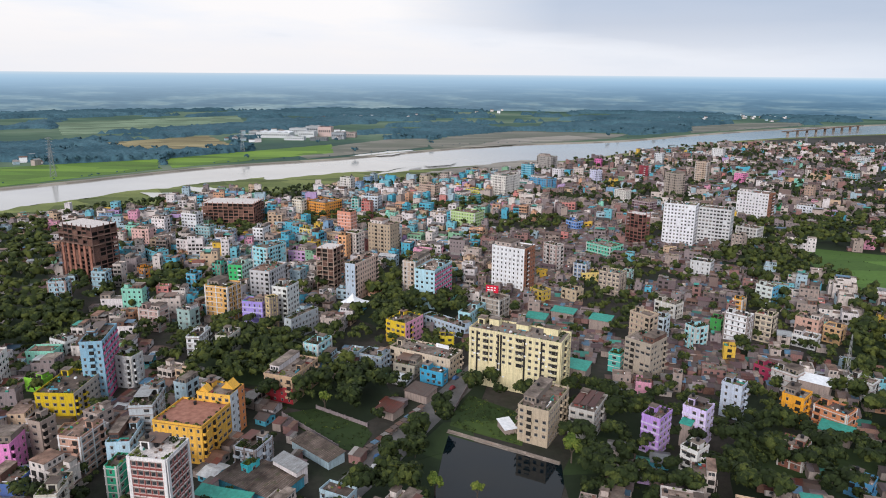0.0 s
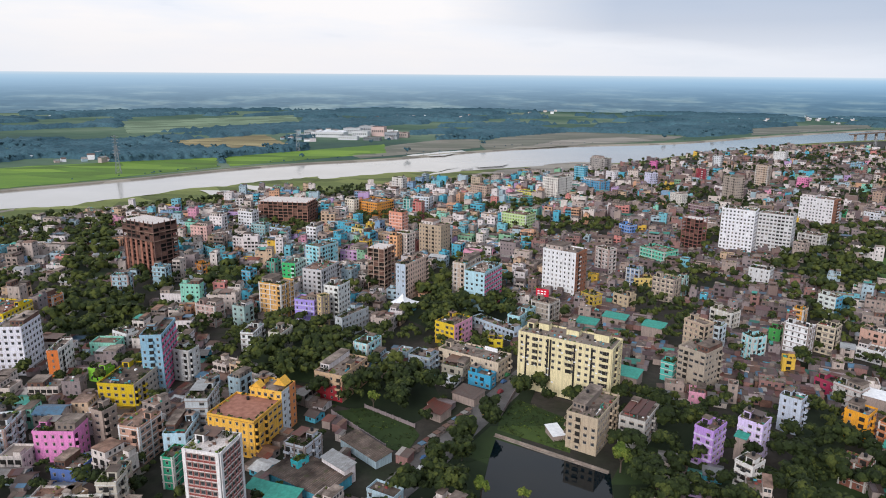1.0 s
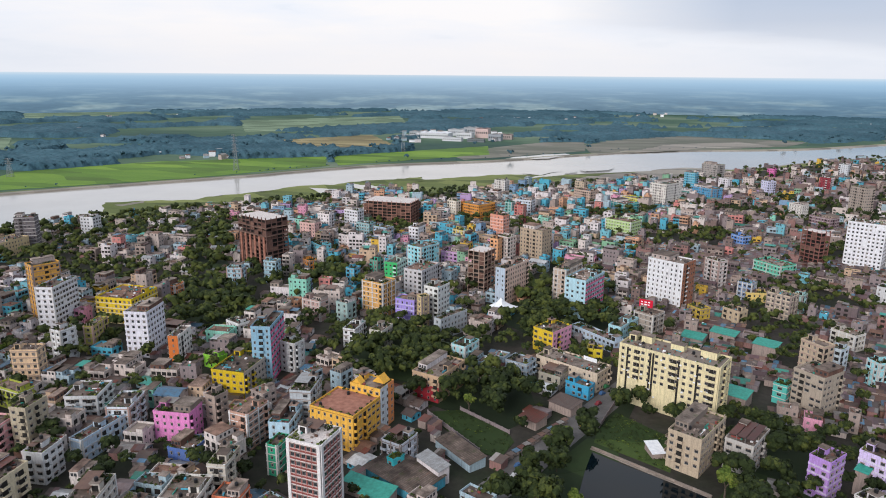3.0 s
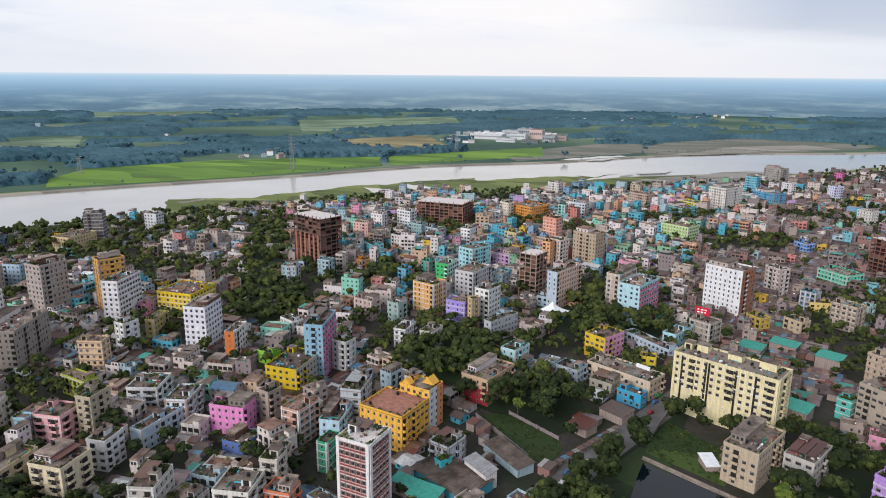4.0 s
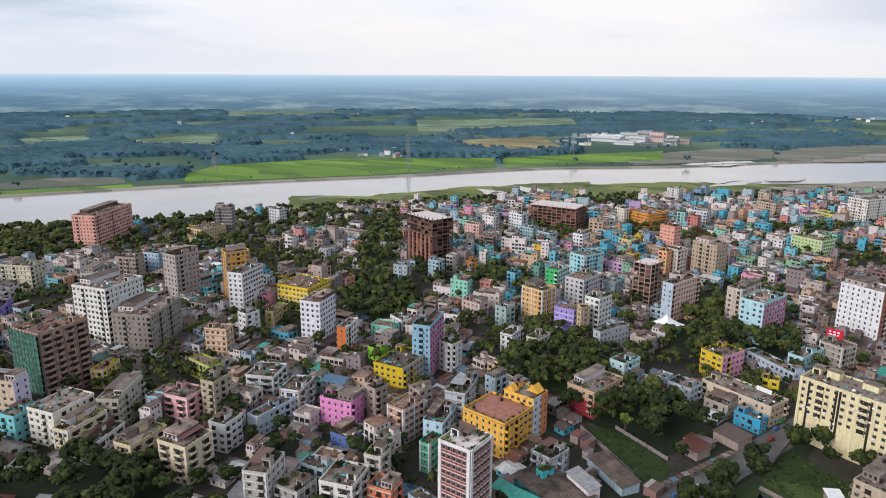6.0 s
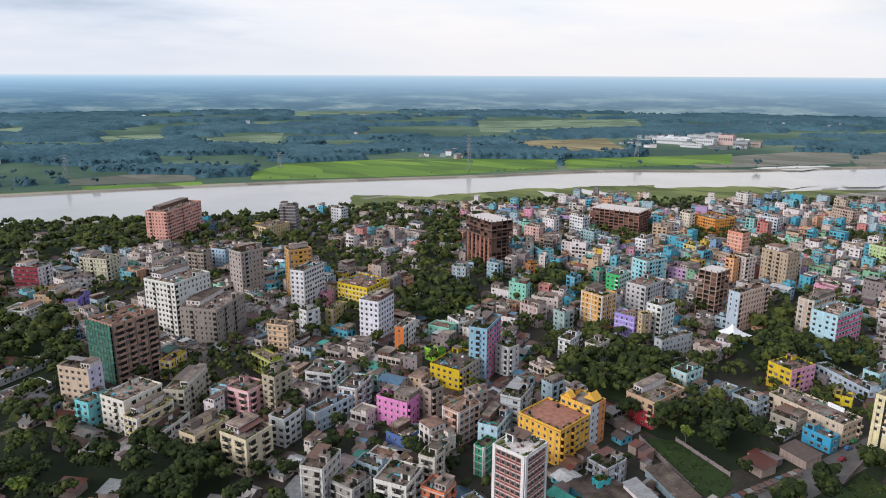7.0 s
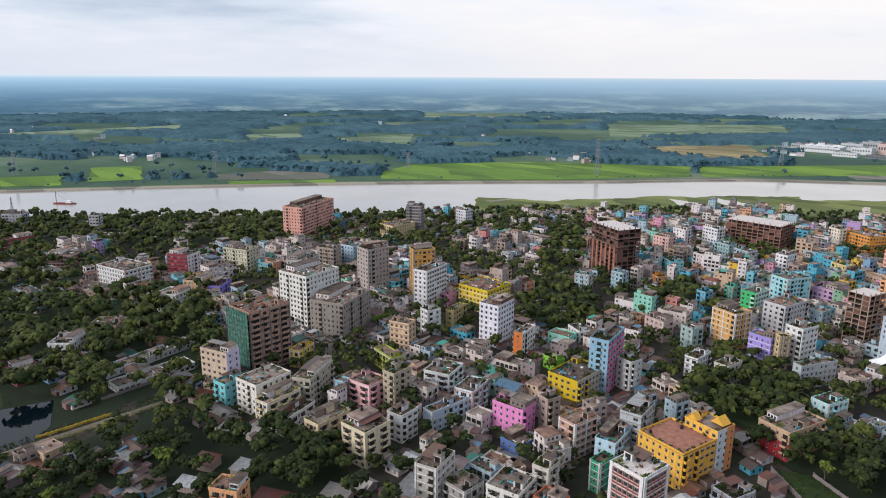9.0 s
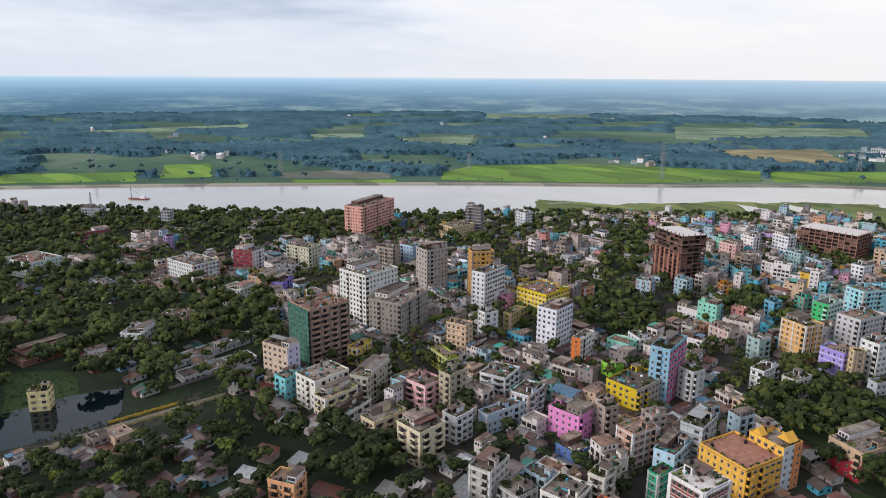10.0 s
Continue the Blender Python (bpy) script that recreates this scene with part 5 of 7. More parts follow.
apartment("turquoise 6-storey block of flats with flat concrete roof", -91.3, 710.6, -15.8, 7.8, 8.0, 6, "62BCB4", "plain")
apartment("white 6-storey block of flats with flat concrete roof", -76.2, 728.4, -17.1, 16.8, 11.8, 6, "D0DCE8", "plain")
apartment("white 7-storey block of flats with flat concrete roof", -118.5, 841.9, -26.7, 15.5, 9.9, 7, "DAD4CC", "plain")
apartment("beige 8-storey block of flats with flat concrete roof", -21.6, 838.3, -28.9, 12.4, 8.2, 8, "C4B49C", "plain")
apartment("beige 6-storey block of flats with flat concrete roof", -14.6, 813.9, -37.4, 24.1, 14.9, 6, "C0A898", "plain")
apartment("beige 5-storey house with rows of balconies", 24.0, 662.5, -33.5, 27.7, 18.4, 5, "B9D68C", "balc")
apartment("blue 3-storey block of flats with flat concrete roof", 27.8, 795.4, -46.0, 25.9, 22.9, 3, "2FA6AA", "plain")
apartment("yellow 3-storey block of flats with flat concrete roof", 40.6, 831.5, -39.0, 22.8, 14.5, 3, "D8D040", "plain")
apartment("white 9-storey block of flats with flat concrete roof", 76.3, 834.2, -37.7, 21.1, 32.4, 9, "EAE4DC", "plain")
apartment("blue 8-storey block of flats with flat concrete roof", 118.5, 957.5, -33.1, 15.0, 10.3, 8, "55B8D4", "plain")
apartment("blue 5-storey block of flats with flat concrete roof", 130.3, 892.3, -49.2, 31.8, 19.3, 5, "4FAAD8", "plain")
apartment("beige 7-storey weathered half-finished concrete block", 165.1, 1090.2, -45.7, 27.5, 17.2, 7, "A8A29E", "unfinished")
apartment("white 5-storey block of flats with flat concrete roof", 165.6, 982.5, -46.0, 14.4, 9.0, 5, "E4E0E4", "plain")
apartment("white 7-storey block of flats with flat concrete roof", 207.5, 926.7, -54.6, 13.2, 9.9, 7, "D8D8F4", "plain")
apartment("pink 5-storey block of flats with flat concrete roof", 251.2, 1108.3, -36.3, 10.3, 8.0, 5, "E070B0", "plain")
apartment("blue 3-storey block of flats with flat concrete roof", 127.4, 648.7, -53.1, 13.4, 9.5, 3, "6A9AE0", "plain")
apartment("turquoise 3-storey block of flats with flat concrete roof", 135.5, 555.8, -50.9, 24.6, 17.3, 3, "62C8AA", "plain")
apartment("brown 9-storey unfinished concrete frame with brick infill", 173.4, 595.4, -52.5, 17.6, 11.0, 9, "8A5850", "open")
apartment("white 5-storey house with rows of balconies", 211.8, 798.3, -50.8, 16.3, 10.3, 5, "E0DCD4", "balc")
apartment("brown 4-storey block of flats with flat concrete roof", 222.9, 746.1, -49.5, 22.5, 14.7, 4, "8C7078", "plain")
apartment("beige 10-storey block of flats with flat concrete roof", 284.0, 835.0, -60.8, 20.4, 12.3, 10, "B0A296", "plain")
apartment("beige 9-storey block of flats with flat concrete roof", 369.6, 974.2, -39.8, 16.6, 11.9, 9, "C8AE98", "plain")
apartment("white 6-storey block of flats with flat concrete roof", 504.6, 1259.4, -40.7, 20.3, 14.5, 6, "E2E2E4", "plain")
apartment("white 6-storey block of flats with flat concrete roof", 369.1, 1172.0, -41.3, 13.7, 9.5, 6, "D8DCE0", "plain")
apartment("white 6-storey block with a dark red front", 296.7, 1003.7, -38.6, 14.4, 10.1, 6, "E0D4D4", "redside")
apartment("pink 4-storey block of flats with flat concrete roof", 425.3, 972.8, -49.5, 15.0, 10.4, 4, "E88AB8", "plain")
apartment("turquoise 3-storey block of flats with flat concrete roof", 596.2, 1183.7, -50.5, 26.5, 18.6, 3, "8CC0DC", "plain")
apartment("turquoise 3-storey block of flats with flat concrete roof", 602.7, 1005.3, -56.0, 16.7, 11.6, 3, "6CC8D8", "plain")
apartment("white 4-storey block of flats with flat concrete roof", 724.0, 1190.0, -47.5, 26.2, 19.0, 4, "DADADC", "plain")
apartment("beige 6-storey block of flats with flat concrete roof", 441.4, 815.3, -47.8, 10.0, 8.0, 6, "B89C88", "plain")
apartment("white 3-storey block of flats with flat concrete roof", 399.0, 739.5, -47.1, 16.0, 11.5, 3, "E0E4EC", "plain")
apartment("beige 5-storey house with rows of balconies", 251.3, 564.7, -48.2, 9.5, 8.0, 5, "C0B0A4", "balc")
apartment("grey 5-storey block of flats with flat concrete roof", 274.8, 599.0, -46.8, 18.8, 13.3, 5, "B8B4B0", "plain")
apartment("green 2-storey block of flats with flat concrete roof", 382.0, 758.2, -46.0, 8.9, 8.0, 2, "40C080", "plain")
apartment("pale blue 2-storey block of flats with flat concrete roof", 2.9, 377.1, -42.4, 32.9, 7.3, 2, "B8C8D8", "plain")
apartment("tan 2-storey block of flats with flat concrete roof", 107.3, 481.5, 7.7, 13.6, 8.4, 2, "E4C878", "plain")
apartment("beige 5-storey block of flats with flat concrete roof", 116.8, 451.0, -37.2, 15.3, 10.7, 5, "C8B8A4", "plain")
apartment("pale blue 4-storey block of flats with flat concrete roof", 130.0, 462.3, -34.1, 6.2, 8.0, 4, "B8E0DC", "plain")
apartment("ochre yellow 3-storey block of flats with flat concrete roof", 64.4, 429.7, -50.5, 11.0, 8.0, 3, "C8AA40", "plain")
apartment("blue 4-storey block of flats with flat concrete roof", 102.0, 483.1, -32.1, 9.8, 8.0, 4, "8098B8", "plain")
apartment("pale blue 6-storey block of flats with flat concrete roof", 86.2, 515.7, -51.5, 13.6, 8.8, 6, "D4CCC8", "plain")
apartment("beige 3-storey block of flats with flat concrete roof", 85.7, 430.5, -46.9, 11.9, 8.0, 3, "C0AC90", "plain")
apartment("blue 3-storey block of flats with flat concrete roof", 89.0, 323.8, -34.5, 6.1, 8.0, 3, "4FB8AC", "plain")
apartment("pale blue 5-storey block of flats with flat concrete roof", 122.5, 361.0, -43.7, 6.4, 8.0, 5, "C4D0D8", "plain")
apartment("pale blue 4-storey block of flats with flat concrete roof", 140.3, 355.0, -63.6, 7.7, 9.4, 4, "A0DCE4", "plain")
apartment("grey 3-storey block of flats with flat concrete roof", 141.1, 404.9, -49.5, 14.1, 9.4, 3, "CFC8BC", "plain")
apartment("ochre yellow 3-storey block of flats with flat concrete roof", 188.3, 412.3, -39.4, 6.1, 8.0, 3, "E0A040", "plain")
apartment("green 3-storey block of flats with flat concrete roof", 160.2, 375.9, -35.0, 6.0, 8.0, 3, "3C9848", "plain")
apartment("white 2-storey block of flats with flat concrete roof", 202.9, 357.7, -42.0, 12.4, 9.6, 2, "E0E0E0", "plain")
apartment("beige 4-storey block of flats with flat concrete roof", 209.8, 369.2, -43.2, 12.4, 9.1, 4, "C8A090", "plain")
apartment("tan 3-storey block of flats with flat concrete roof", 221.9, 363.8, -48.3, 9.4, 8.0, 3, "D0A878", "plain")
apartment("beige 3-storey weathered half-finished concrete block", -8.2, 325.7, -28.8, 34.8, 13.6, 3, "D0BEA8", "unfinished")
apartment("blue 2-storey block of flats with flat concrete roof", -3.9, 307.7, -26.8, 12.2, 6.0, 2, "36A0C8", "plain")
apartment("grey 3-storey block of flats with flat concrete roof", -33.9, 320.8, -21.9, 11.9, 9.9, 3, "A9B9C6", "plain")
apartment("beige 2-storey block of flats with flat concrete roof", -16.4, 318.2, -22.1, 11.5, 12.7, 2, "B0A898", "plain")
apartment("yellow 3-storey block of flats with flat concrete roof", 2.4, 345.5, -4.5, 7.9, 6.0, 3, "D8C020", "plain")
apartment("blue 2-storey block of flats with flat concrete roof", -70.3, 224.5, -29.4, 3.5, 5.8, 2, "38C0C8", "plain")
apartment("pale blue 3-storey tower with a green roof garden", -71.4, 233.4, -19.6, 9.4, 11.4, 3, "C4C8D0", "garden")
apartment("brown 2-storey block of flats with flat concrete roof", 161.8, 315.0, -52.1, 10.2, 8.0, 2, "A02850", "plain")
apartment("white 5-storey block with an orange end wall", -211.5, 299.5, 8.9, 5.3, 16.0, 5, "E4DED8", "orangefront")
apartment("white 3-storey block of flats with flat concrete roof", -198.8, 336.5, -26.0, 12.1, 7.2, 3, "E2E2E2", "plain")
apartment("yellow 2-storey block of flats with flat concrete roof", -189.4, 296.1, -12.9, 10.2, 6.1, 2, "8CCF3A", "plain")
apartment("white 5-storey block of flats with flat concrete roof", -148.8, 302.2, -13.7, 9.0, 8.0, 5, "DCDCDA", "plain")
apartment("beige 4-storey house with rows of balconies", -168.1, 376.9, -18.0, 14.2, 8.6, 4, "C0A098", "balc")
apartment("grey 4-storey block of flats with flat concrete roof", -147.9, 376.5, -20.6, 9.1, 8.2, 4, "9FB8B4", "plain")
apartment("white 4-storey block of flats with flat concrete roof", -128.7, 338.8, -3.6, 6.9, 14.8, 4, "E4E4E4", "plain")
apartment("grey 4-storey block of flats with flat concrete roof", -113.2, 339.1, -10.5, 7.7, 12.6, 4, "C8C4B8", "plain")
apartment("blue 4-storey block of flats with flat concrete roof", -170.4, 450.1, -14.2, 6.9, 8.0, 4, "58B4D2", "plain")
apartment("green 4-storey block of flats with flat concrete roof", -160.9, 474.9, -17.2, 7.3, 8.0, 4, "3FB49A", "plain")
apartment("white 5-storey block of flats with flat concrete roof", -206.9, 536.0, -19.3, 13.0, 8.0, 5, "E4D8D8", "plain")
apartment("beige 5-storey block of flats with flat concrete roof", -257.8, 574.4, -11.6, 16.3, 10.3, 5, "DDB4AC", "plain")
apartment("white 6-storey block of flats with flat concrete roof", -253.4, 600.8, -13.3, 13.0, 8.1, 6, "EEE4E4", "plain")
apartment("turquoise 4-storey block of flats with flat concrete roof", -221.4, 512.7, -40.2, 15.8, 10.2, 4, "70C8D8", "plain")
apartment("ochre yellow 3-storey block of flats with flat concrete roof", -214.6, 473.4, -33.8, 10.3, 6.9, 3, "F09A30", "plain")
apartment("pale blue 5-storey block of flats with flat concrete roof", -207.7, 585.4, -21.6, 15.1, 9.1, 5, "9CC8CC", "plain")
apartment("pale blue 5-storey block of flats with flat concrete roof", -186.9, 573.3, -23.9, 16.1, 9.6, 5, "B0CCE0", "plain")
apartment("white 2-storey house with rows of balconies", -241.8, 164.0, 15.7, 8.1, 22.6, 2, "E2DCD8", "balc")
apartment("cream 4-storey house with rows of balconies", -248.8, 161.9, 6.9, 8.2, 19.2, 4, "D8C898", "balc")
apartment("beige 5-storey weathered half-finished concrete block", -253.7, 185.3, 25.5, 9.4, 23.7, 5, "B4AC9C", "unfinished")
apartment("beige 6-storey block of flats with flat concrete roof", -219.6, 208.4, 2.8, 7.4, 11.5, 6, "B4A890", "plain")
apartment("beige 6-storey block of flats with flat concrete roof", -264.4, 255.7, 15.5, 12.3, 8.0, 6, "DDBC98", "plain")
apartment("ochre yellow 3-storey block of flats with flat concrete roof", -254.0, 234.9, -11.5, 17.6, 7.3, 3, "A8B040", "plain")
apartment("white 3-storey house with rows of balconies", -219.0, 240.4, 15.8, 14.1, 16.1, 3, "DCDCDC", "balc")
apartment("white 4-storey house with rows of balconies", -191.7, 229.9, 12.5, 9.9, 15.2, 4, "D6DCE2", "balc")
apartment("pale blue 3-storey block of flats with flat concrete roof", -190.9, 215.1, -6.4, 6.0, 28.2, 3, "B8CCDC", "plain")
apartment("pale blue 4-storey block of flats with flat concrete roof", -239.8, 191.6, 16.7, 6.2, 4.8, 4, "9CCCE0", "plain")
apartment("terracotta 3-storey block of flats with flat concrete roof", -116.8, 184.9, 2.1, 9.5, 8.3, 3, "E0805A", "plain")
apartment("white 4-storey house with rows of balconies", -130.0, 179.2, 8.8, 12.8, 14.2, 4, "DEDAD2", "balc")
apartment("grey 5-storey house with rows of balconies", -124.8, 193.0, 4.8, 6.7, 8.0, 5, "C4BCAE", "balc")
apartment("blue 2-storey block of flats with flat concrete roof", -152.5, 214.4, -4.3, 10.5, 11.2, 2, "5070B0", "plain")
apartment("beige 3-storey block of flats with flat concrete roof", -145.6, 170.8, -3.3, 11.2, 9.9, 3, "A09C98", "plain")
apartment("yellow 3-storey block of flats with flat concrete roof", -293.9, 207.7, 19.2, 6.4, 14.1, 3, "E4C030", "plain")
apartment("white 3-storey house with rows of balconies", -398.5, 124.9, 43.2, 12.5, 16.7, 3, "E0E0E0", "balc")
apartment("beige 3-storey house with rows of balconies", -409.4, 151.4, 41.9, 16.9, 14.3, 3, "B09888", "balc")
apartment("beige 3-storey block of flats with flat concrete roof", -592.3, 144.6, 8.8, 33.7, 12.6, 3, "A8A49C", "plain")
apartment("brown 3-storey block with pale painted bands", -690.6, 184.1, 96.0, 28.0, 10.0, 3, "9E4450", "band")
apartment("white 4-storey house with rows of balconies", -428.5, 201.9, 24.9, 15.6, 14.5, 4, "DDE0DA", "balc")
apartment("tan 3-storey block of flats with flat concrete roof", -456.2, 234.6, 31.7, 12.6, 19.0, 3, "D8B080", "plain")
apartment("lilac 3-storey block of flats with flat concrete roof", -432.4, 238.4, 33.3, 9.1, 17.4, 3, "8878C8", "plain")
apartment("beige 6-storey weathered half-finished concrete block", -430.8, 334.7, 13.7, 16.8, 10.3, 6, "A8988C", "unfinished")
apartment("pale blue 5-storey block of flats with flat concrete roof", -434.0, 360.6, 8.3, 13.6, 10.3, 5, "B0C8DC", "plain")
apartment("grey 6-storey block of flats with flat concrete roof", -419.2, 300.8, 29.8, 16.7, 21.6, 6, "B8B8B4", "plain")
apartment("beige 4-storey block of flats with flat concrete roof", 32.8, 403.1, -35.1, 12.9, 11.9, 4, "A89C90", "plain")
apartment("white 1-storey house with rows of balconies", -358.3, 150.4, 9.3, 9.7, 56.3, 1, "D8D8D8", "balc")
apartment("pale blue 1-storey house with rows of balconies", -333.9, 143.0, 1.1, 11.2, 40.9, 1, "CFCFCF", "balc")
apartment("cream 3-storey house with rows of balconies", -347.2, 62.5, 60.0, 8.8, 7.4, 3, "E6D49C", "balc")
apartment("brown 1-storey weathered block with rusty roof shed", -417.4, 79.3, 12.8, 20.0, 31.0, 1, "A0685C", "tin")
apartment("brown 2-storey block of flats with flat concrete roof", -380.8, 97.2, 5.0, 15.3, 13.1, 2, "90504C", "plain")
apartment("brown 2-storey block of flats with flat concrete roof", -463.6, 72.8, 51.1, 11.4, 14.6, 2, "8A5550", "plain")
apartment("grey 2-storey block of flats with flat concrete roof", -523.5, 143.2, 5.0, 26.6, 9.4, 2, "A8BCC8", "plain")
apartment("grey 2-storey block of flats with flat concrete roof", -569.3, 172.5, 4.5, 19.6, 9.7, 2, "D0C8C0", "plain")
apartment("brown 2-storey weathered half-finished concrete block", -497.2, 177.8, 16.7, 31.7, 16.5, 2, "A08878", "unfinished")
apartment("grey 2-storey block of flats with flat concrete roof", -655.3, 251.7, 37.5, 26.3, 17.6, 2, "C8C4BC", "plain")
apartment("terracotta 3-storey house with rows of balconies", -599.9, 193.1, 44.1, 20.2, 13.7, 3, "B08078", "balc")
apartment("grey 6-storey block of flats with flat concrete roof", -698.9, 257.9, 42.4, 9.6, 8.0, 6, "B8B8BC", "plain")
apartment("grey 5-storey block of flats with flat concrete roof", -780.0, 211.2, 42.4, 19.9, 13.2, 5, "B0B0B4", "plain")
apartment("grey 2-storey block of flats with flat concrete roof", -633.2, 326.1, 20.7, 17.8, 11.5, 2, "C0BEB8", "plain")
apartment("white 3-storey block of flats with flat concrete roof", -602.4, 296.5, 21.8, 12.0, 8.7, 3, "E4E4DE", "plain")


# ---- trees ----


def ball_of(level):
    bm = bmesh.new()
    bmesh.ops.create_icosphere(bm, subdivisions=level, radius=1.0)
    out = [v.co.copy() for v in bm.verts], [tuple(v.index for v in f.verts) for f in bm.faces]
    bm.free()
    return out


BALL = {1: ball_of(1), 2: ball_of(2)}


def crown_geo(g, rnd, c, wide, high, tufts, size, mat, lobes=7, level=1, rim=6):
    """Uneven masses of foliage: rough dark cores under jagged drooping tufts, with gaps between the limbs."""
    lumps = []
    for k in range(lobes):
        a, q = k * 2.4 + rnd.uniform(-0.5, 0.5), math.sqrt((k + 0.4) / lobes) * 0.62
        lumps.append((Vector((q * wide * math.cos(a), q * wide * math.sin(a), (rnd.uniform(-0.25, 0.2) + 0.4 * (1 - q * q)) * high)), rnd.uniform(0.30, 0.50) + (0.12 if lobes < 4 else 0.0)))
    verts, faces = BALL[level]
    slot = g.slot(mat)
    for o, r in lumps:
        k, seed = len(g.v), rnd.uniform(0, 50)
        for d in verts:
            e = 0.74 + 0.35 * noise.noise((d.x * 1.9 + seed, d.y * 1.9, d.z * 1.9)) + rnd.uniform(-0.1, 0.1)
            g.v.append(tuple(Vector(c) + o + Vector((d.x * wide * r, d.y * wide * r, d.z * high * r * 0.8)) * e))
        g.f.extend(tuple(k + i for i in f) for f in faces)
        g.s.extend([slot] * len(faces))
    for _ in range(tufts):
        o, r = rnd.choice(lumps)
        d = Vector((rnd.gauss(0, 1), rnd.gauss(0, 1), rnd.gauss(0.45, 0.9))).normalized()
        p = Vector(c) + o + Vector((d.x * wide * r, d.y * wide * r, d.z * high * r * 0.8)) * rnd.uniform(0.78, 1.06)
        t = (d + Vector((rnd.gauss(0, 0.35), rnd.gauss(0, 0.35), rnd.gauss(0.25, 0.35)))).normalized()
        u = t.orthogonal().normalized()
        v = t.cross(u)
        s = size * rnd.uniform(0.55, 1.3)
        k = len(g.v)
        g.v.append(tuple(p + t * s * 0.35))
        turn = rnd.uniform(0, 6.28)
        for i in range(rim):
            w = turn + 2 * math.pi * (i + rnd.uniform(-0.25, 0.25)) / rim
            f = s * rnd.uniform(0.55, 1.25)
            g.v.append(tuple(p + (u * math.cos(w) + v * math.sin(w)) * f - t * s * rnd.uniform(0.05, 0.45) - Vector((0, 0, 0.15 * f))))
        g.f.extend((k, k + 1 + i, k + 1 + (i + 1) % rim) for i in range(rim))
        g.s.extend([slot] * rim)


def tree_meshes(seed, mat, leaves=260, size=0.55):
    rnd = random.Random(seed)
    trunk = Geo("bark")
    trunk.tube(0, 0, -0.2, 4.2, 0.32, 0.2, "bark", 8)
    for k in range(5):
        a = rnd.uniform(0, 6.28)
        trunk.bar((0, 0, rnd.uniform(2.8, 4.2)), (1.9 * math.cos(a), 1.9 * math.sin(a), rnd.uniform(5.2, 7.0)), 0.09, "bark")
    crown = Geo(mat)
    crown_geo(crown, rnd, (0, 0, 6.0), 3.9 * rnd.uniform(0.85, 1.15), 3.6 * rnd.uniform(0.9, 1.25), leaves, size, mat, rnd.randint(6, 10), rim=5)
    return trunk.mesh("trunk"), crown.mesh("crown")


def palm_meshes():
    rnd = random.Random(5)
    trunk = Geo("bark")
    trunk.tube(0, 0, -0.2, 8.5, 0.22, 0.14, "bark", 7)
    crown = Geo("leaf")
    for k in range(18):
        a = k * 2.4
        up = rnd.uniform(0.1, 1.3)
        last = Vector((0, 0, 8.5))
        for s in range(5):
            nxt = last + Vector((math.cos(a) * 0.75, math.sin(a) * 0.75, up - s * 0.45))
            side = Vector((-math.sin(a), math.cos(a), -0.25)) * (0.55 - 0.09 * s)
            other = Vector((math.sin(a), -math.cos(a), -0.25)) * (0.55 - 0.09 * s)
            crown.face([tuple(last), tuple(nxt), tuple(nxt + side), tuple(last + side)], "leaf")
            crown.face([tuple(nxt), tuple(last), tuple(last + other), tuple(nxt + other)], "leaf")
            last = nxt
    return trunk.mesh("trunk"), crown.mesh("crown")


TREES = [tree_meshes(s, "leaf") for s in range(8)]
LIGHT_TREE = tree_meshes(11, "leaf_light")
PALM = palm_meshes()


def tree(x, y, size, kind="leaf", z=0.0):
    rnd = random.Random(int(x * 31 + y * 17))
    meshes, label = {"leaf": (rnd.choice(TREES), "dark green tree with a broad leafy crown"), "light": (LIGHT_TREE, "yellow-green tree with a broad leafy crown"), "palm": (PALM, "tall coconut palm with drooping fronds")}[kind]
    ob = thing("tree", pose(x, y, z, 0, 0, rnd.uniform(0, 360)) @ Matrix.Diagonal((size * rnd.uniform(0.9, 1.2), size * rnd.uniform(0.9, 1.2), size, 1)), label, "tree", "town trees")
    part("trunk", meshes[0], ob)
    part("crown", meshes[1], ob)


def merged_trees(name, spots, label, leaves=230, size=0.85, mat="leaf", lobes=3, rim=5):
    """Woods that nobody could count: many small crowns in one object."""
    pats = []
    for s in range(9):
        g = Geo("leaf")
        own = random.Random(40 + s)
        crown_geo(g, own, (0, 0, 5.3), 4.0 * own.uniform(0.8, 1.15), 3.6 * own.uniform(0.85, 1.3), leaves, size, "leaf", lobes, 1, rim)
        pats.append((np.array(g.v, dtype=np.float32), np.array(g.f, dtype=np.int32)))
    vs, fs, base = [], [], 0
    for x, y, k in spots:
        v, f = pats[int(abs(x * 7 + y * 3)) % 9]
        a = (x * 1.7 + y) % 6.28
        c, s = math.cos(a), math.sin(a)
        vs.append(np.stack([(v[:, 0] * c - v[:, 1] * s) * k + x, (v[:, 0] * s + v[:, 1] * c) * k + y, v[:, 2] * k], 1))
        fs.append(f + base)
        base += len(v)
    v, f = np.concatenate(vs), np.concatenate(fs)
    me = bpy.data.meshes.new(name)
    me.vertices.add(len(v))
    me.vertices.foreach_set("co", v.ravel())
    me.loops.add(f.size)
    me.loops.foreach_set("vertex_index", f.ravel())
    me.polygons.add(len(f))
    me.polygons.foreach_set("loop_start", np.arange(0, f.size, 3, dtype=np.int32))
    me.update(calc_edges=True)
    me.materials.append(M[mat])
    tagged(new(name, me), label, "woods", kind="stuff")


# ---- single things ----


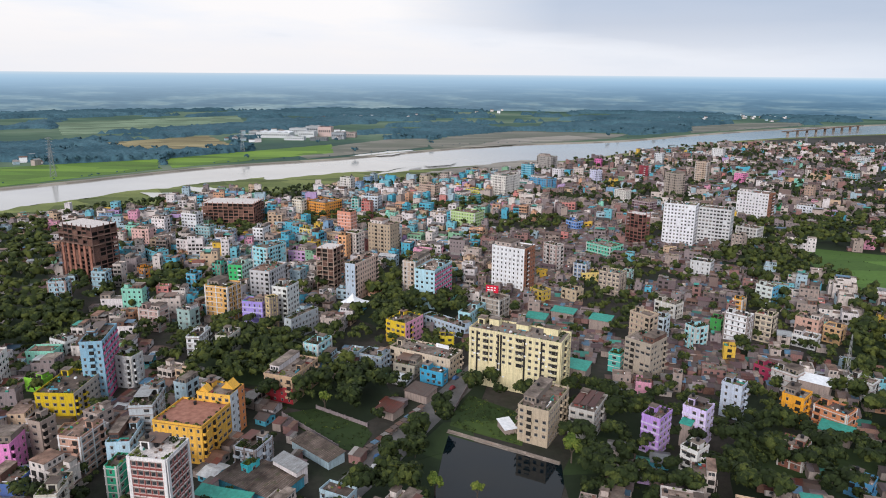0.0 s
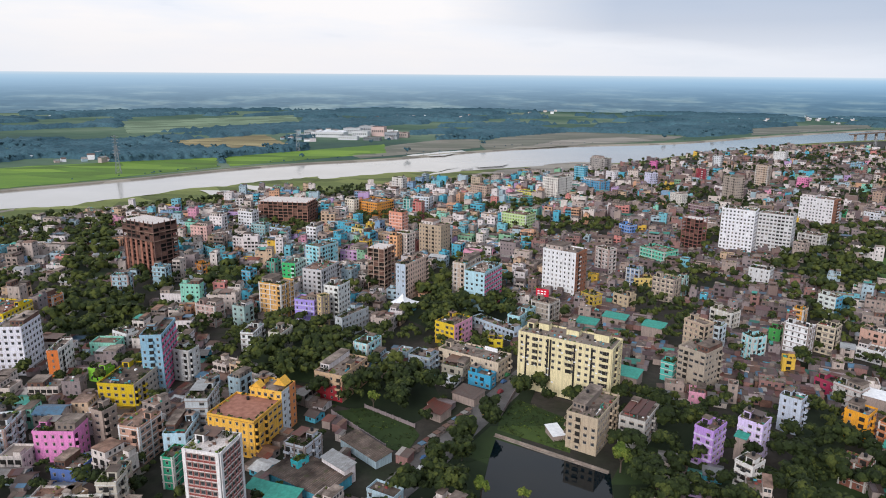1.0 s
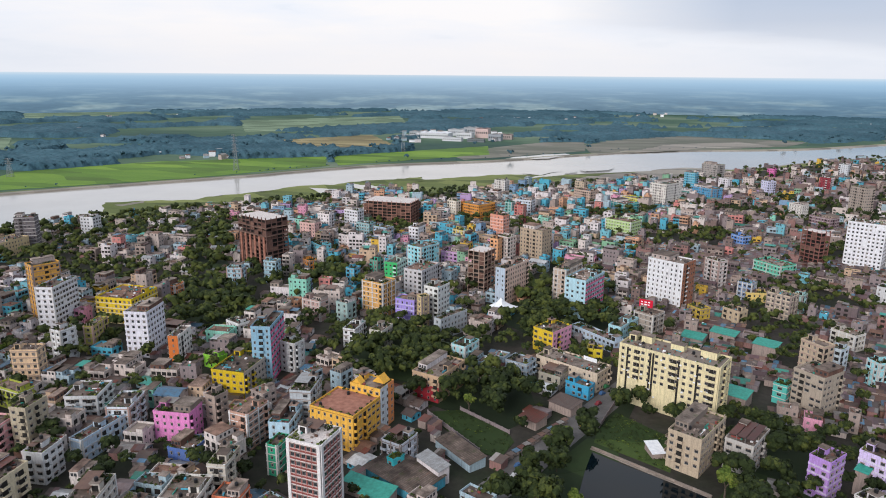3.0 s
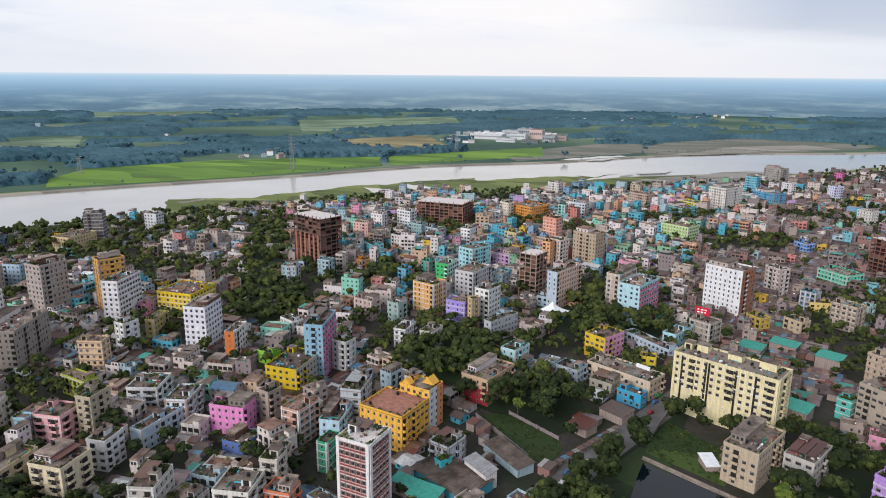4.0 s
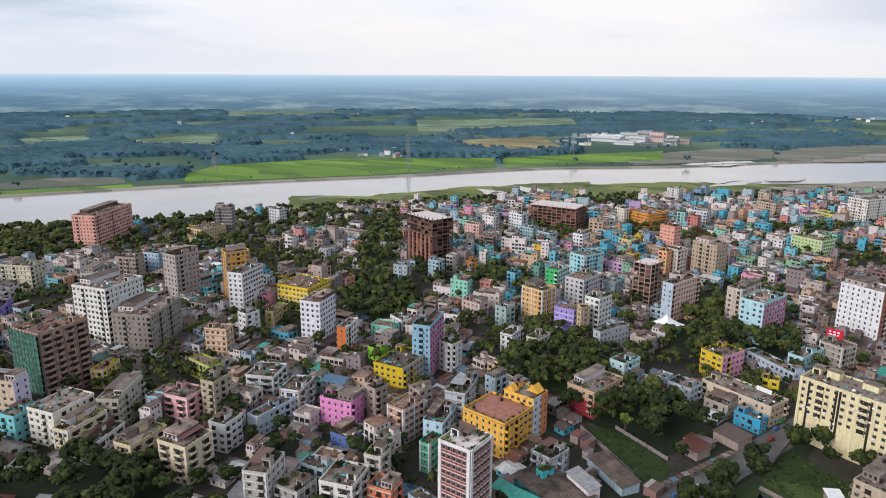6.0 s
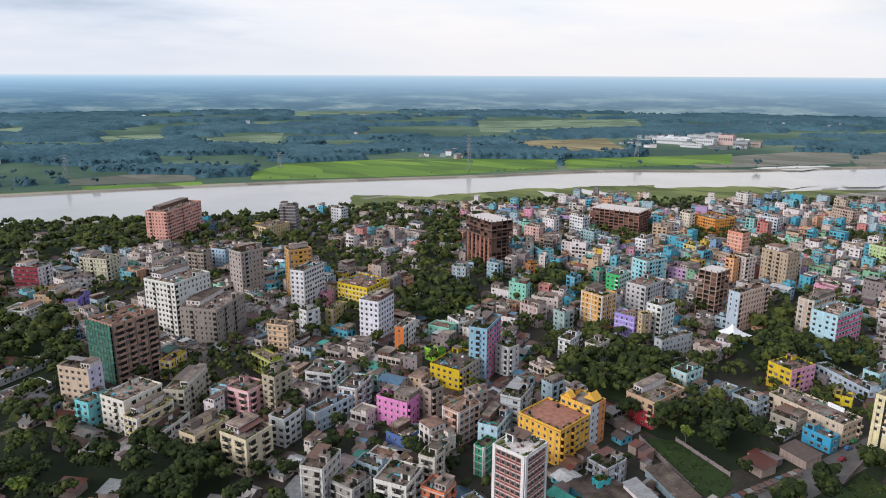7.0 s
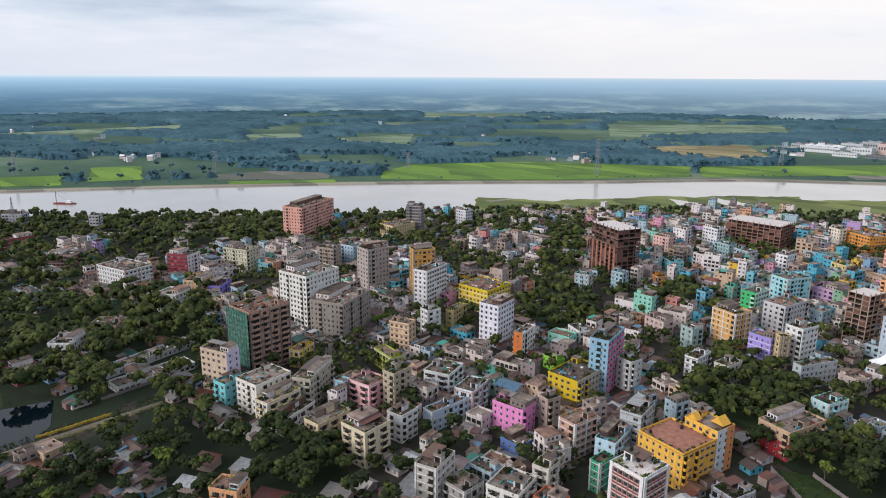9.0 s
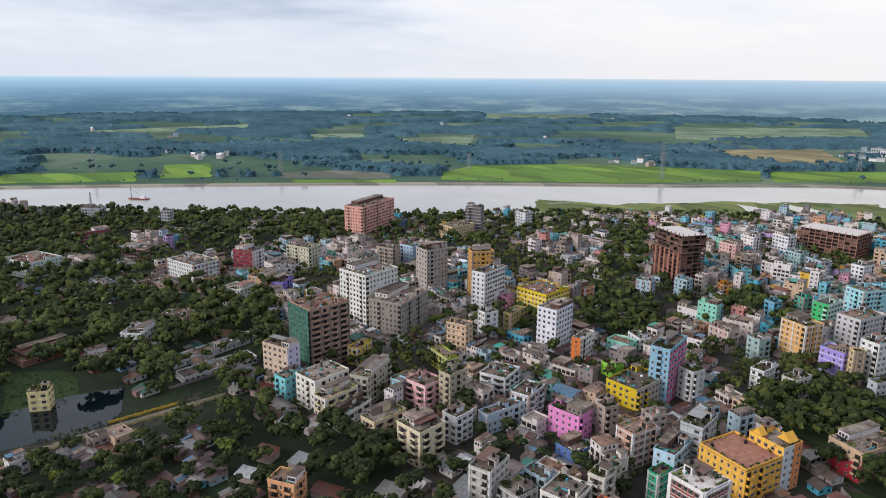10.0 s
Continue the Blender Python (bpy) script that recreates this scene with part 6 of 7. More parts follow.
def tent_hall(x, y, turn):
    footprints.append((x, y, radians(turn), 24, 24))
    hall = thing("assembly_hall", pose(x, y, 0, 0, 0, turn), "blue-walled hall under a white pointed tent roof", "hall")
    g = Geo("plaster")
    shell(g, 13, 13, 1, "plaster", False, 0.2, storey=5.0)
    part("wall", g, hall, paint=lin("5FB2CC"))
    r = Geo("white")
    prof = [(8.0, 4.9), (5.0, 6.2), (2.2, 8.2), (0.7, 10.2), (0.05, 11.4)]
    n = 4
    for a, z in prof:
        r.v.extend(((-a, -a, z), (a, -a, z), (a, a, z), (-a, a, z)))
    for k in range(len(prof) - 1):
        for i in range(n):
            j = (i + 1) % n
            r.f.append((4 * k + i, 4 * k + j, 4 * k + 4 + j, 4 * k + 4 + i))
            r.s.append(0)
    part("roof", r, hall, "white tent roof")


tent_hall(-56.9, 411.6, -24)


def sign_board(x, y, z, turn, w, h, mat, label, posts, bars):
    board = thing("sign_board", pose(x, y, z, 0, 0, turn), label, "sign")
    for a in (-w * 0.35, w * 0.35):
        p = Geo("rail")
        p.box(a - 0.1, 0.12, 0, a + 0.1, 0.3, posts + h, "rail")
        part("post", p, board)
    g = Geo(mat)
    g.box(-w / 2, -0.1, posts, w / 2, 0.1, posts + h, mat)
    part("panel", g, board)
    rnd = random.Random(3)
    for k in range(bars):
        b = Geo("white")
        x0 = -w * 0.38 + (k % 3) * w * 0.26
        z0 = posts + h * (0.6 - 0.32 * (k // 3))
        b.box(x0, -0.13, z0, x0 + w * rnd.uniform(0.12, 0.22), -0.1, z0 + h * 0.16, "white", skip="k")
        part("bar", b, board)


sign_board(30.9, 406.7, 13.3, -20, 8.0, 4.8, "sign_red", "large red sign board on a roof", 0.6, 6)
sign_board(0.2, 327.6, 0.0, -30, 7.5, 3.4, "white", "white billboard on tall posts beside the road", 8.0, 0)


def shed(x, y, turn, w, d, h, mat, label, walls="wall2"):
    """A light roof, pitched one way, on walls or posts."""
    footprints.append((x, y, radians(turn), w, d))
    s = thing("shed", pose(x, y, 0, 0, 0, turn), label, "shed", "sheds")
    g = Geo(walls)
    k = [(-w / 2, -d / 2, -0.2), (w / 2, -d / 2, -0.2), (w / 2, d / 2, -0.2), (-w / 2, d / 2, -0.2), (-w / 2, -d / 2, h), (w / 2, -d / 2, h), (w / 2, d / 2, h + 0.9), (-w / 2, d / 2, h + 0.9)]
    g.v.extend(k)
    for f in ((0, 1, 5, 4), (1, 2, 6, 5), (2, 3, 7, 6), (3, 0, 4, 7)):
        g.f.append(f)
        g.s.append(0)
    part("wall", g, s)
    r = Geo(mat)
    e = 0.5
    b = e * 0.9 / d
    low, high = h - b + 0.02, h + 0.92 + b
    v = [(-w / 2 - e, -d / 2 - e, low), (w / 2 + e, -d / 2 - e, low), (w / 2 + e, d / 2 + e, high), (-w / 2 - e, d / 2 + e, high)]
    r.v.extend(v + [(x, y, z + 0.08) for x, y, z in v])
    for f in ((0, 3, 2, 1), (4, 5, 6, 7), (0, 1, 5, 4), (1, 2, 6, 5), (2, 3, 7, 6), (3, 0, 4, 7)):
        r.f.append(f)
        r.s.append(0)
    part("roof", r, s)
    ribs = Geo(mat)
    for i in range(int(w / 0.9)):
        a = -w / 2 + 0.45 + i * 0.9
        ribs.face([(a - 0.06, -d / 2 - e, low + 0.13), (a + 0.06, -d / 2 - e, low + 0.13), (a + 0.06, d / 2 + e, high + 0.13), (a - 0.06, d / 2 + e, high + 0.13)], mat)
    part("seams", ribs, s)["kind"] = "stuff"


shed(-79.5, 207.4, -19.1, 9.7, 4.5, 5.2, "teal_sheet", "shed with a bright green sheet roof")
shed(-70.4, 203.1, -13.5, 10.6, 8.2, 5.2, "teal_sheet", "long shed with a bright green sheet roof")
shed(67.6, 316.4, -28, 11, 10, 5.5, "teal_sheet", "market shed with a green sheet roof")
shed(75.0, 399.4, -28, 14, 8, 5.0, "teal_sheet", "market shed with a green sheet roof")
shed(57.2, 391.6, -24, 12, 9, 4.0, "teal_sheet", "market shed with a green sheet roof")
shed(93.8, 381.0, -28, 12, 9, 7.0, "teal_sheet", "workshop with a green sheet roof")
shed(99.0, 250.3, -38, 4, 4, 10.0, "teal_sheet", "tall shed with a green sheet roof")
shed(162.4, 254.7, -40, 12, 8, 5.0, "teal_sheet", "shed with a green sheet roof among trees")
shed(174.3, 296.0, -38, 15, 8, 8.0, "white", "hall with a plain white roof")
shed(165.2, 320.1, -38, 9, 9, 5.0, "tin2", "house with a dark red tin roof")
shed(-55.6, 224.0, -38.6, 13.5, 5.1, 6.6, "tin3", "workshop with a pale blue-grey tin roof", "wall14")
shed(-65.6, 219.4, -29.4, 27.7, 15.7, 3.6, "deck", "broad workshop with a black-stained flat roof", "wall18")
shed(27.5, 261.1, 20, 5, 8, 2.6, "white", "small white-roofed shed on the grass lot")
shed(-48.5, 240.6, -42.0, 23.0, 7.8, 3.6, "deck", "long low workshop with a stained flat roof", "wall6")
shed(-9.7, 290.6, -32, 12, 9, 4.0, "tin6", "roadside shop with a corrugated roof")
shed(-22.7, 273.7, -32, 9, 8, 4.0, "tin2", "roadside house with a rusty tin roof")
shed(-163.9, 163.1, 12, 9, 12, 3.2, "tin3", "house with a bright tin roof")
shed(-181.0, 140.2, 20, 10, 9, 3.2, "tin0", "house with a grey tin roof among trees")
shed(-221.8, 127.5, 20, 9, 7, 3.0, "tin3", "hut with a pale tin roof among trees")
shed(-227.6, 107.0, 24, 9, 5, 3.0, "tin7", "hut with a white tin roof among trees")
shed(-237.4, 119.6, 24, 9, 7, 3.0, "tin2", "hut with a rusty red tin roof")
shed(-196.3, 124.1, 24, 14, 5, 3.0, "tin2", "hut with a red tin roof among trees")
shed(-253.6, 140.8, 20, 10, 6, 3.0, "tin3", "hut with a pale tin roof beside flats")
shed(-289.6, 147.6, 20, 13, 8, 3.2, "tin2", "long hut with a rusty tin roof")


def pond_wall():
    w = thing("pond_wall", Matrix.Identity(4), "low weathered concrete embankment wall along the pond", "wall")
    a, b = Vector((2.7, 259.6)), Vector((45.9, 235.2))
    d = (b - a).normalized()
    n = Vector((-d.y, d.x))
    k = 14
    for i in range(k):
        p, q = a.lerp(b, i / k) + d * 0.05, a.lerp(b, (i + 1) / k) - d * 0.05
        g = Geo("concrete")
        m = Matrix(((d.x, n.x, 0, p.x), (d.y, n.y, 0, p.y), (0, 0, 1, 0), (0, 0, 0, 1)))
        g.box(0, -0.35, -0.5, (q - p).length, 0.35, 0.9, "concrete", m)
        g.box(0, -1.4, -0.5, (q - p).length, -0.35, 0.3, "concrete", m)
        part("block", g, w)


pond_wall()


def garden_wall(a, b, high, label, mat="wall4"):
    """A masonry wall with piers."""
    a, b = Vector(a), Vector(b)
    d = (b - a).normalized()
    w = thing("garden_wall", Matrix(((d.x, -d.y, 0, a.x), (d.y, d.x, 0, a.y), (0, 0, 1, 0), (0, 0, 0, 1))), label, "wall")
    n = max(1, round((b - a).length / 4))
    s = (b - a).length / n
    for i in range(n):
        g = Geo(mat)
        g.box(i * s + 0.2, -0.11, -0.2, (i + 1) * s - 0.2, 0.11, high, mat, skip="b")
        part("panel", g, w)
    for i in range(n + 1):
        g = Geo(mat)
        g.box(i * s - 0.2, -0.2, -0.2, i * s + 0.2, 0.2, high + 0.25, mat, skip="b")
        part("pier", g, w)


garden_wall((15.7, 313.1), (5.4, 276.6), 2.0, "weathered masonry wall between road and lot")
garden_wall((-69.5, 271.3), (-41.3, 244.7), 2.2, "weathered masonry wall along the yard")
garden_wall((-56.0, 278.8), (-31.6, 262.9), 1.8, "low masonry wall behind the yard")
garden_wall((-327.1, 114.6), (-329.2, 165.3), 1.6, "long masonry wall beside the railway")


garden_wall((-310.4, 80.6), (-308.7, 112.3), 1.3, "yellow painted platform wall beside the railway", "wall9")


def mast(name, x, y, high, wide, label, category, arms=0, turn=20):
    """A lattice tower: four legs, cross bracing and, on power pylons, arms."""
    t = thing(name, pose(x, y, 0, 0, 0, turn), label, category)
    n = 9
    size = lambda f: wide / 2 * (1 - f) + wide * 0.06
    r = wide * 0.022
    for sx, sy in ((-1, -1), (1, -1), (1, 1), (-1, 1)):
        leg = Geo("steel")
        leg.bar((sx * size(0), sy * size(0), -0.3), (sx * size(1), sy * size(1), high), r, "steel")
        part("leg", leg, t)
    brace = Geo("steel")
    for k in range(n):
        f0, f1 = k / n, (k + 1) / n
        a, b = size(f0), size(f1)
        for p, q in (((-1, -1), (1, -1)), ((1, -1), (1, 1)), ((1, 1), (-1, 1)), ((-1, 1), (-1, -1))):
            brace.bar((p[0] * a, p[1] * a, high * f0), (q[0] * b, q[1] * b, high * f1), r * 0.6, "steel")
            brace.bar((q[0] * a, q[1] * a, high * f0), (p[0] * b, p[1] * b, high * f1), r * 0.6, "steel")
    part("bracing", brace, t)["kind"] = "stuff"
    for k in range(arms):
        z = high * (0.72 + 0.12 * k)
        arm = Geo("steel")
        arm.bar((-wide * 0.75, 0, z), (wide * 0.75, 0, z), r, "steel")
        arm.bar((-wide * 0.75, 0, z), (0, 0, z + high * 0.05), r * 0.7, "steel")
        arm.bar((wide * 0.75, 0, z), (0, 0, z + high * 0.05), r * 0.7, "steel")
        part("arm", arm, t)


mast("power_pylon", -1009, 562, 35.1, 7.0, "tall grey lattice power pylon on the flood plain", "pylon", 3)
mast("power_pylon", -1198, 331, 38.2, 7.0, "tall grey lattice power pylon on the flood plain", "pylon", 3)
mast("power_pylon", -641, 1118, 43.2, 7.0, "tall grey lattice power pylon on the flood plain", "pylon", 3)
mast("power_pylon", -559, 976, 41.4, 7.0, "tall grey lattice power pylon on the flood plain", "pylon", 3)
mast("power_pylon", -384, 1315, 41.3, 7.0, "tall grey lattice power pylon on the flood plain", "pylon", 3)
mast("power_pylon", -833, 822, 26.9, 7.0, "tall grey lattice power pylon on the flood plain", "pylon", 3)
mast("power_pylon", 777, 1478, 31.2, 7.0, "tall grey lattice power pylon on the flood plain", "pylon", 3)
mast("radio_mast", -746, 200, 37.9, 4.0, "grey lattice radio mast near the river", "mast", 0)
mast("radio_mast", 193, 302, 28.3, 2.2, "slender grey lattice radio mast among houses", "mast", 0)



def boat(x, y, turn):
    b = thing("dredger", pose(x, y, -1.5, 0, 0, turn), "red work boat with a tall mast on the river", "boat")
    g = Geo("red")
    n = 10
    for z, s in ((-0.4, 0.8), (1.3, 1.0)):
        for k in range(n + 1):
            f = k / n
            wd = 3.2 * s * min(1, 4.2 * f + 0.25) * min(1, (1.0 - f) * 3 + 0.55)
            g.v.extend(((-14 + 28 * f, -wd, z), (-14 + 28 * f, wd, z)))
    m = 2 * (n + 1)
    for k in range(n):
        a = 2 * k
        g.f.extend(((a, a + 2, m + a + 2, m + a), (a + 3, a + 1, m + a + 1, m + a + 3), (m + a, m + a + 2, m + a + 3, m + a + 1)))
    g.f.extend(((0, m, m + 1, 1), (m - 2, m - 1, 2 * m - 1, 2 * m - 2)))
    g.s = [0] * len(g.f)
    part("hull", g, b)
    c = Geo("white")
    c.box(2, -2, 1.3, 9, 2, 4.2, "white", skip="b")
    part("cabin", c, b, "white cabin")
    p = Geo("steel")
    p.bar((-10, 0, 1.2), (-10, 0, 16), 0.35, "steel")
    part("mast", p, b)
    q = Geo("steel")
    q.bar((-10, 0, 14), (3, 0, 4.2), 0.12, "steel")
    part("stay", q, b)


boat(-900.7, 298.0, 40)


def bridge():
    a, b = Vector((884.1, 1801.9)), Vector((1250.9, 2072.8))
    d = (b - a).normalized()
    length = (b - a).length
    t = thing("bridge", Matrix(((d.x, -d.y, 0, a.x), (d.y, d.x, 0, a.y), (0, 0, 1, 0), (0, 0, 0, 1))), "long grey concrete road bridge over the river", "bridge")
    g = Geo("deck")
    g.box(0, -4, 8, length, 4, 9.2, "deck")
    part("deck", g, t)
    for k in range(9):
        p = Geo("concrete")
        p.box(length * (k + 0.5) / 9 - 1.0, -3, -4, length * (k + 0.5) / 9 + 1.0, 3, 8, "deck", skip="bt")
        part("pier", p, t)
    for e in (-3.9, 3.7):
        p = Geo("concrete")
        p.box(0, e, 9.2, length, e + 0.2, 10.2, "deck", skip="b")
        part("railing", p, t)


bridge()


def factory(x, y, turn, w, d, h, mat, label, code="D2D4D6"):
    t = thing("factory_block", pose(x, y, 0, 0, 0, turn), label, "factory", "factory blocks")
    g = Geo("plaster")
    shell(g, w, d, 1, "plaster", False, 0.6, storey=h)
    part("wall", g, t, paint=lin(code))
    r = Geo(mat)
    n = max(1, int(w / 16))
    for i in range(n):
        a, b = -w / 2 + i * w / n, -w / 2 + (i + 1) * w / n
        r.face([(a, -d / 2, h - 0.1), (b, -d / 2, h - 0.1), (b, d / 2, h - 0.1), (a, d / 2, h - 0.1)], mat)
        r.face([(a + 0.4, -d / 2 + 0.4, h), ((a + b) / 2, -d / 2 + 0.4, h + 2.2), ((a + b) / 2, d / 2 - 0.4, h + 2.2), (a + 0.4, d / 2 - 0.4, h)], mat)
        r.face([((a + b) / 2, -d / 2 + 0.4, h + 2.2), (b - 0.4, -d / 2 + 0.4, h), (b - 0.4, d / 2 - 0.4, h), ((a + b) / 2, d / 2 - 0.4, h + 2.2)], mat)
    part("roof", r, t, "pale sheet roof")
    o = Geo("glass")
    for k in range(int(w / 5)):
        o.box(-w / 2 + 2 + k * 5, -d / 2 - 0.06, h * 0.45, -w / 2 + 4.5 + k * 5, -d / 2, h * 0.7, "glass", skip="k")
    if o.f:
        part("glazing", o, t)["kind"] = "stuff"


factory(-399.2, 1642.9, -5, 80, 40, 12, "white", "long white factory hall beyond the river")
factory(-323.8, 1649.3, -5, 38, 28, 14, "tin7", "white factory block beyond the river")
factory(-286.4, 1684.0, -5, 32, 26, 22, "tin2", "pale pink factory tower block with a reddish roof", "CFB4AE")
factory(-339.0, 1574.1, -5, 46, 18, 8, "tin7", "low white factory shed beyond the river")
factory(-456.5, 1593.2, -5, 50, 16, 8, "tin7", "low grey-white shed beyond the river")
factory(-243.8, 1610.7, -5, 30, 22, 15, "tin0", "grey factory block beyond the river", "9AA0A6")
factory(-330.1, 1764.5, -5, 36, 24, 18, "tin3", "grey factory block behind the halls", "A8ACB0")
factory(-226.3, 1657.5, -5, 34, 20, 11, "tin1", "low brownish factory shed", "A89A94")
factory(-360.0, 1727.2, -5, 44, 22, 15, "tin3", "grey-white factory hall behind the sheds", "BCC0C4")
factory(-281.8, 1564.6, -5, 40, 12, 7, "tin6", "low dark factory shed near the wall", "6E767A")
factory(-454.9, 1685.6, -5, 34, 20, 11, "tin0", "grey factory block beyond the river", "A4AAAE")


def far_villages():
    """Pale houses scattered through the far woods, too small to tell apart."""
    rnd = random.Random(12)
    g = Geo()
    for cx, cy, n, spread in [(-367, 1761, 30, 60), (-120, 3280, 25, 160), (750, 3140, 30, 200), (1024, 2545, 40, 160), (1385, 2774, 30, 200), (-637, 1237, 10, 40), (-736, 1135, 14, 60), (-1270, 545, 10, 60), (-1940, 664, 8, 100), (-2506, 1291, 8, 200), (-1927, 2124, 10, 200), (-1404, 1475, 10, 120), (-273, 2466, 25, 120), (15, 3005, 20, 200), (-472, 1538, 12, 60)]:
        for _ in range(n):
            x, y = cx + rnd.gauss(0, spread), cy + rnd.gauss(0, spread * 0.5)
            if any(inside(x, y, q) for q in OPEN_FIELDS):
                continue
            h = rnd.uniform(3, 9)
            w, d = rnd.uniform(6, 14), rnd.uniform(5, 9)
            m = pose(x, y, 0, 0, 0, rnd.uniform(0, 90))
            g.box(-w / 2, -d / 2, -0.5, w / 2, d / 2, h, rnd.choice(("wall14", "wall14", "white", "wall3", "wall1", "wall6")), m, skip="bt")
            k = [(-w / 2 - 0.5, -d / 2 - 0.5, h), (w / 2 + 0.5, -d / 2 - 0.5, h), (w / 2 + 0.5, 0, h + 2), (-w / 2 - 0.5, 0, h + 2), (w / 2 + 0.5, d / 2 + 0.5, h), (-w / 2 - 0.5, d / 2 + 0.5, h)]
            k = [tuple(m @ Vector(q)) for q in k]
            t = rnd.choice(("tin7", "white", "tin3", "tin0", "tin1"))
            g.face([k[0], k[1], k[2], k[3]], t)
            g.face([k[3], k[2], k[4], k[5]], t)
    tagged(new("far_village_houses", g.mesh("far_village_houses")), "pale scattered village houses among far woods", "houses", kind="stuff")


far_villages()


def edge_trees():
    """Treetops that break the outline of the woods along the far bank."""
    rnd = random.Random(21)
    spots = []
    for q in far_line[8:-8]:
        for _ in range(2):
            s = rnd.uniform(70, 190)
            x, y = q.x + ACROSS.x * s + rnd.uniform(-60, 60), q.y + ACROSS.y * s + rnd.uniform(-60, 60)
            if math.hypot(x, y) < 3000 and not any(inside(x, y, f) for f in OPEN_FIELDS):
                spots.append((x, y, rnd.uniform(0.9, 1.9)))
        for _ in range(1 if rnd.random() < 0.5 else 0):
            x, y = q.x + ACROSS.x * rnd.uniform(28, 45), q.y + ACROSS.y * rnd.uniform(28, 45)
            spots.append((x, y, rnd.uniform(0.3, 0.6)))
    merged_trees("far_bank_trees", spots + WOODS_EDGE, "scattered dark trees along the far river bank, tinted with painted haze", 9, 1.7, "woods", 2, 4)


edge_trees()


def railway():
    line = bend([(-306.0, 22.5), (-306.0, 37.7), (-305.6, 49.8), (-306.1, 69.5), (-304.8, 93.1), (-303.8, 117.8), (-303.1, 133.2)], 6)
    bed = Geo("dry")
    t = thing("railway_track", Matrix.Identity(4), "single railway track on a sandy ballast bank", "railway")
    for a, b in zip(line, line[1:]):
        d = (b - a).normalized()
        n = Vector((-d.y, d.x))
        for geo, w, z, lean in ((bed, 1.7, 0.55, 0.7),):
            p = [a + n * w, b + n * w, b - n * w, a - n * w]
            q = [a + n * (w + lean), b + n * (w + lean), b - n * (w + lean), a - n * (w + lean)]
            geo.face([(p[3].x, p[3].y, z), (p[2].x, p[2].y, z), (p[1].x, p[1].y, z), (p[0].x, p[0].y, z)], "dry")
            geo.face([(q[3].x, q[3].y, -0.1), (q[2].x, q[2].y, -0.1), (p[2].x, p[2].y, z), (p[3].x, p[3].y, z)], "dry")
            geo.face([(p[0].x, p[0].y, z), (p[1].x, p[1].y, z), (q[1].x, q[1].y, -0.1), (q[0].x, q[0].y, -0.1)], "dry")
    part("ballast", bed, t)["kind"] = "stuff"
    for e in (-0.5, 0.5):
        r = Geo("rail")
        for a, b in zip(line, line[1:]):
            n = Vector((-(b - a).normalized().y, (b - a).normalized().x)) * e
            r.bar((a.x + n.x, a.y + n.y, 0.78), (b.x + n.x, b.y + n.y, 0.78), 0.07, "rail")
        part("rail", r, t)["kind"] = "stuff"
    s = Geo("concrete")
    for a, b in zip(line, line[1:]):
        d = (b - a)
        k = int(d.length / 0.9)
        m = Matrix(((d.normalized().x, -d.normalized().y, 0, a.x), (d.normalized().y, d.normalized().x, 0, a.y), (0, 0, 1, 0), (0, 0, 0, 1)))
        for i in range(k):
            s.box(i * 0.9 - 0.12, -1.2, 0.55, i * 0.9 + 0.12, 1.2, 0.7, "concrete", m, skip="b")
    part("sleepers", s, t)["kind"] = "stuff"


railway()


def vehicle(x, y, turn, code, label, long=3.8, high=1.5):
    v = thing("car", pose(x, y, 0.2, 0, 0, turn), label, "vehicle", "road vehicles")
    g = Geo("plaster")
    prof = [(-0.5, 0.35), (-0.5, 0.85), (-0.28, 0.95), (-0.16, high), (0.30, high), (0.42, 0.95), (0.5, 0.85), (0.5, 0.35)]
    n = len(prof)
    for s in (-0.8, 0.8):
        g.v.extend((p * long, s * (0.85 if z > 1.2 else 1), z) for p, z in prof)
    g.f.extend([(i, (i + 1) % n, n + (i + 1) % n, n + i) for i in range(n)] + [tuple(range(n))[::-1], tuple(range(n, 2 * n))])
    g.s = [0] * len(g.f)
    part("body", g, v, paint=lin(code))
    wheel = Geo("tank")
    wheel.tube(0, 0, -0.1, 0.1, 0.34, 0.34, "tank", 10)
    wm = wheel.mesh("wheel")
    for a in (-0.3, 0.3):
        for s in (-0.75, 0.75):
            part("wheel", wm, v, at=Matrix.Translation((a * long, s, 0.34)) @ Matrix.Rotation(math.pi / 2, 4, "X"))
    glass = Geo("glass")
    glass.box(-0.15 * long, -0.72, 1.0, 0.3 * long, 0.72, high - 0.1, "glass", skip="tb")
    part("side_window", glass, v)


for k, (x, y) in enumerate([(-30.2, 230.3), (-24.9, 238.3), (-18.5, 247.6), (-12.7, 258.9), (-7.1, 265.2), (-1.7, 277.5), (4.9, 299.1), (6.7, 310.4), (-25.5, 231.1), (8.5, 318.3)]):
    vehicle(x, y, 52 + (k % 2) * 180, ("7A2430", "2E5C8A", "C8C8C8", "2E7A4C", "3A3A3C", "B89A30")[k % 6], ("dark red", "blue", "pale grey", "green", "black", "yellow")[k % 6] + " small vehicle on the asphalt road", 3.4, 1.7)


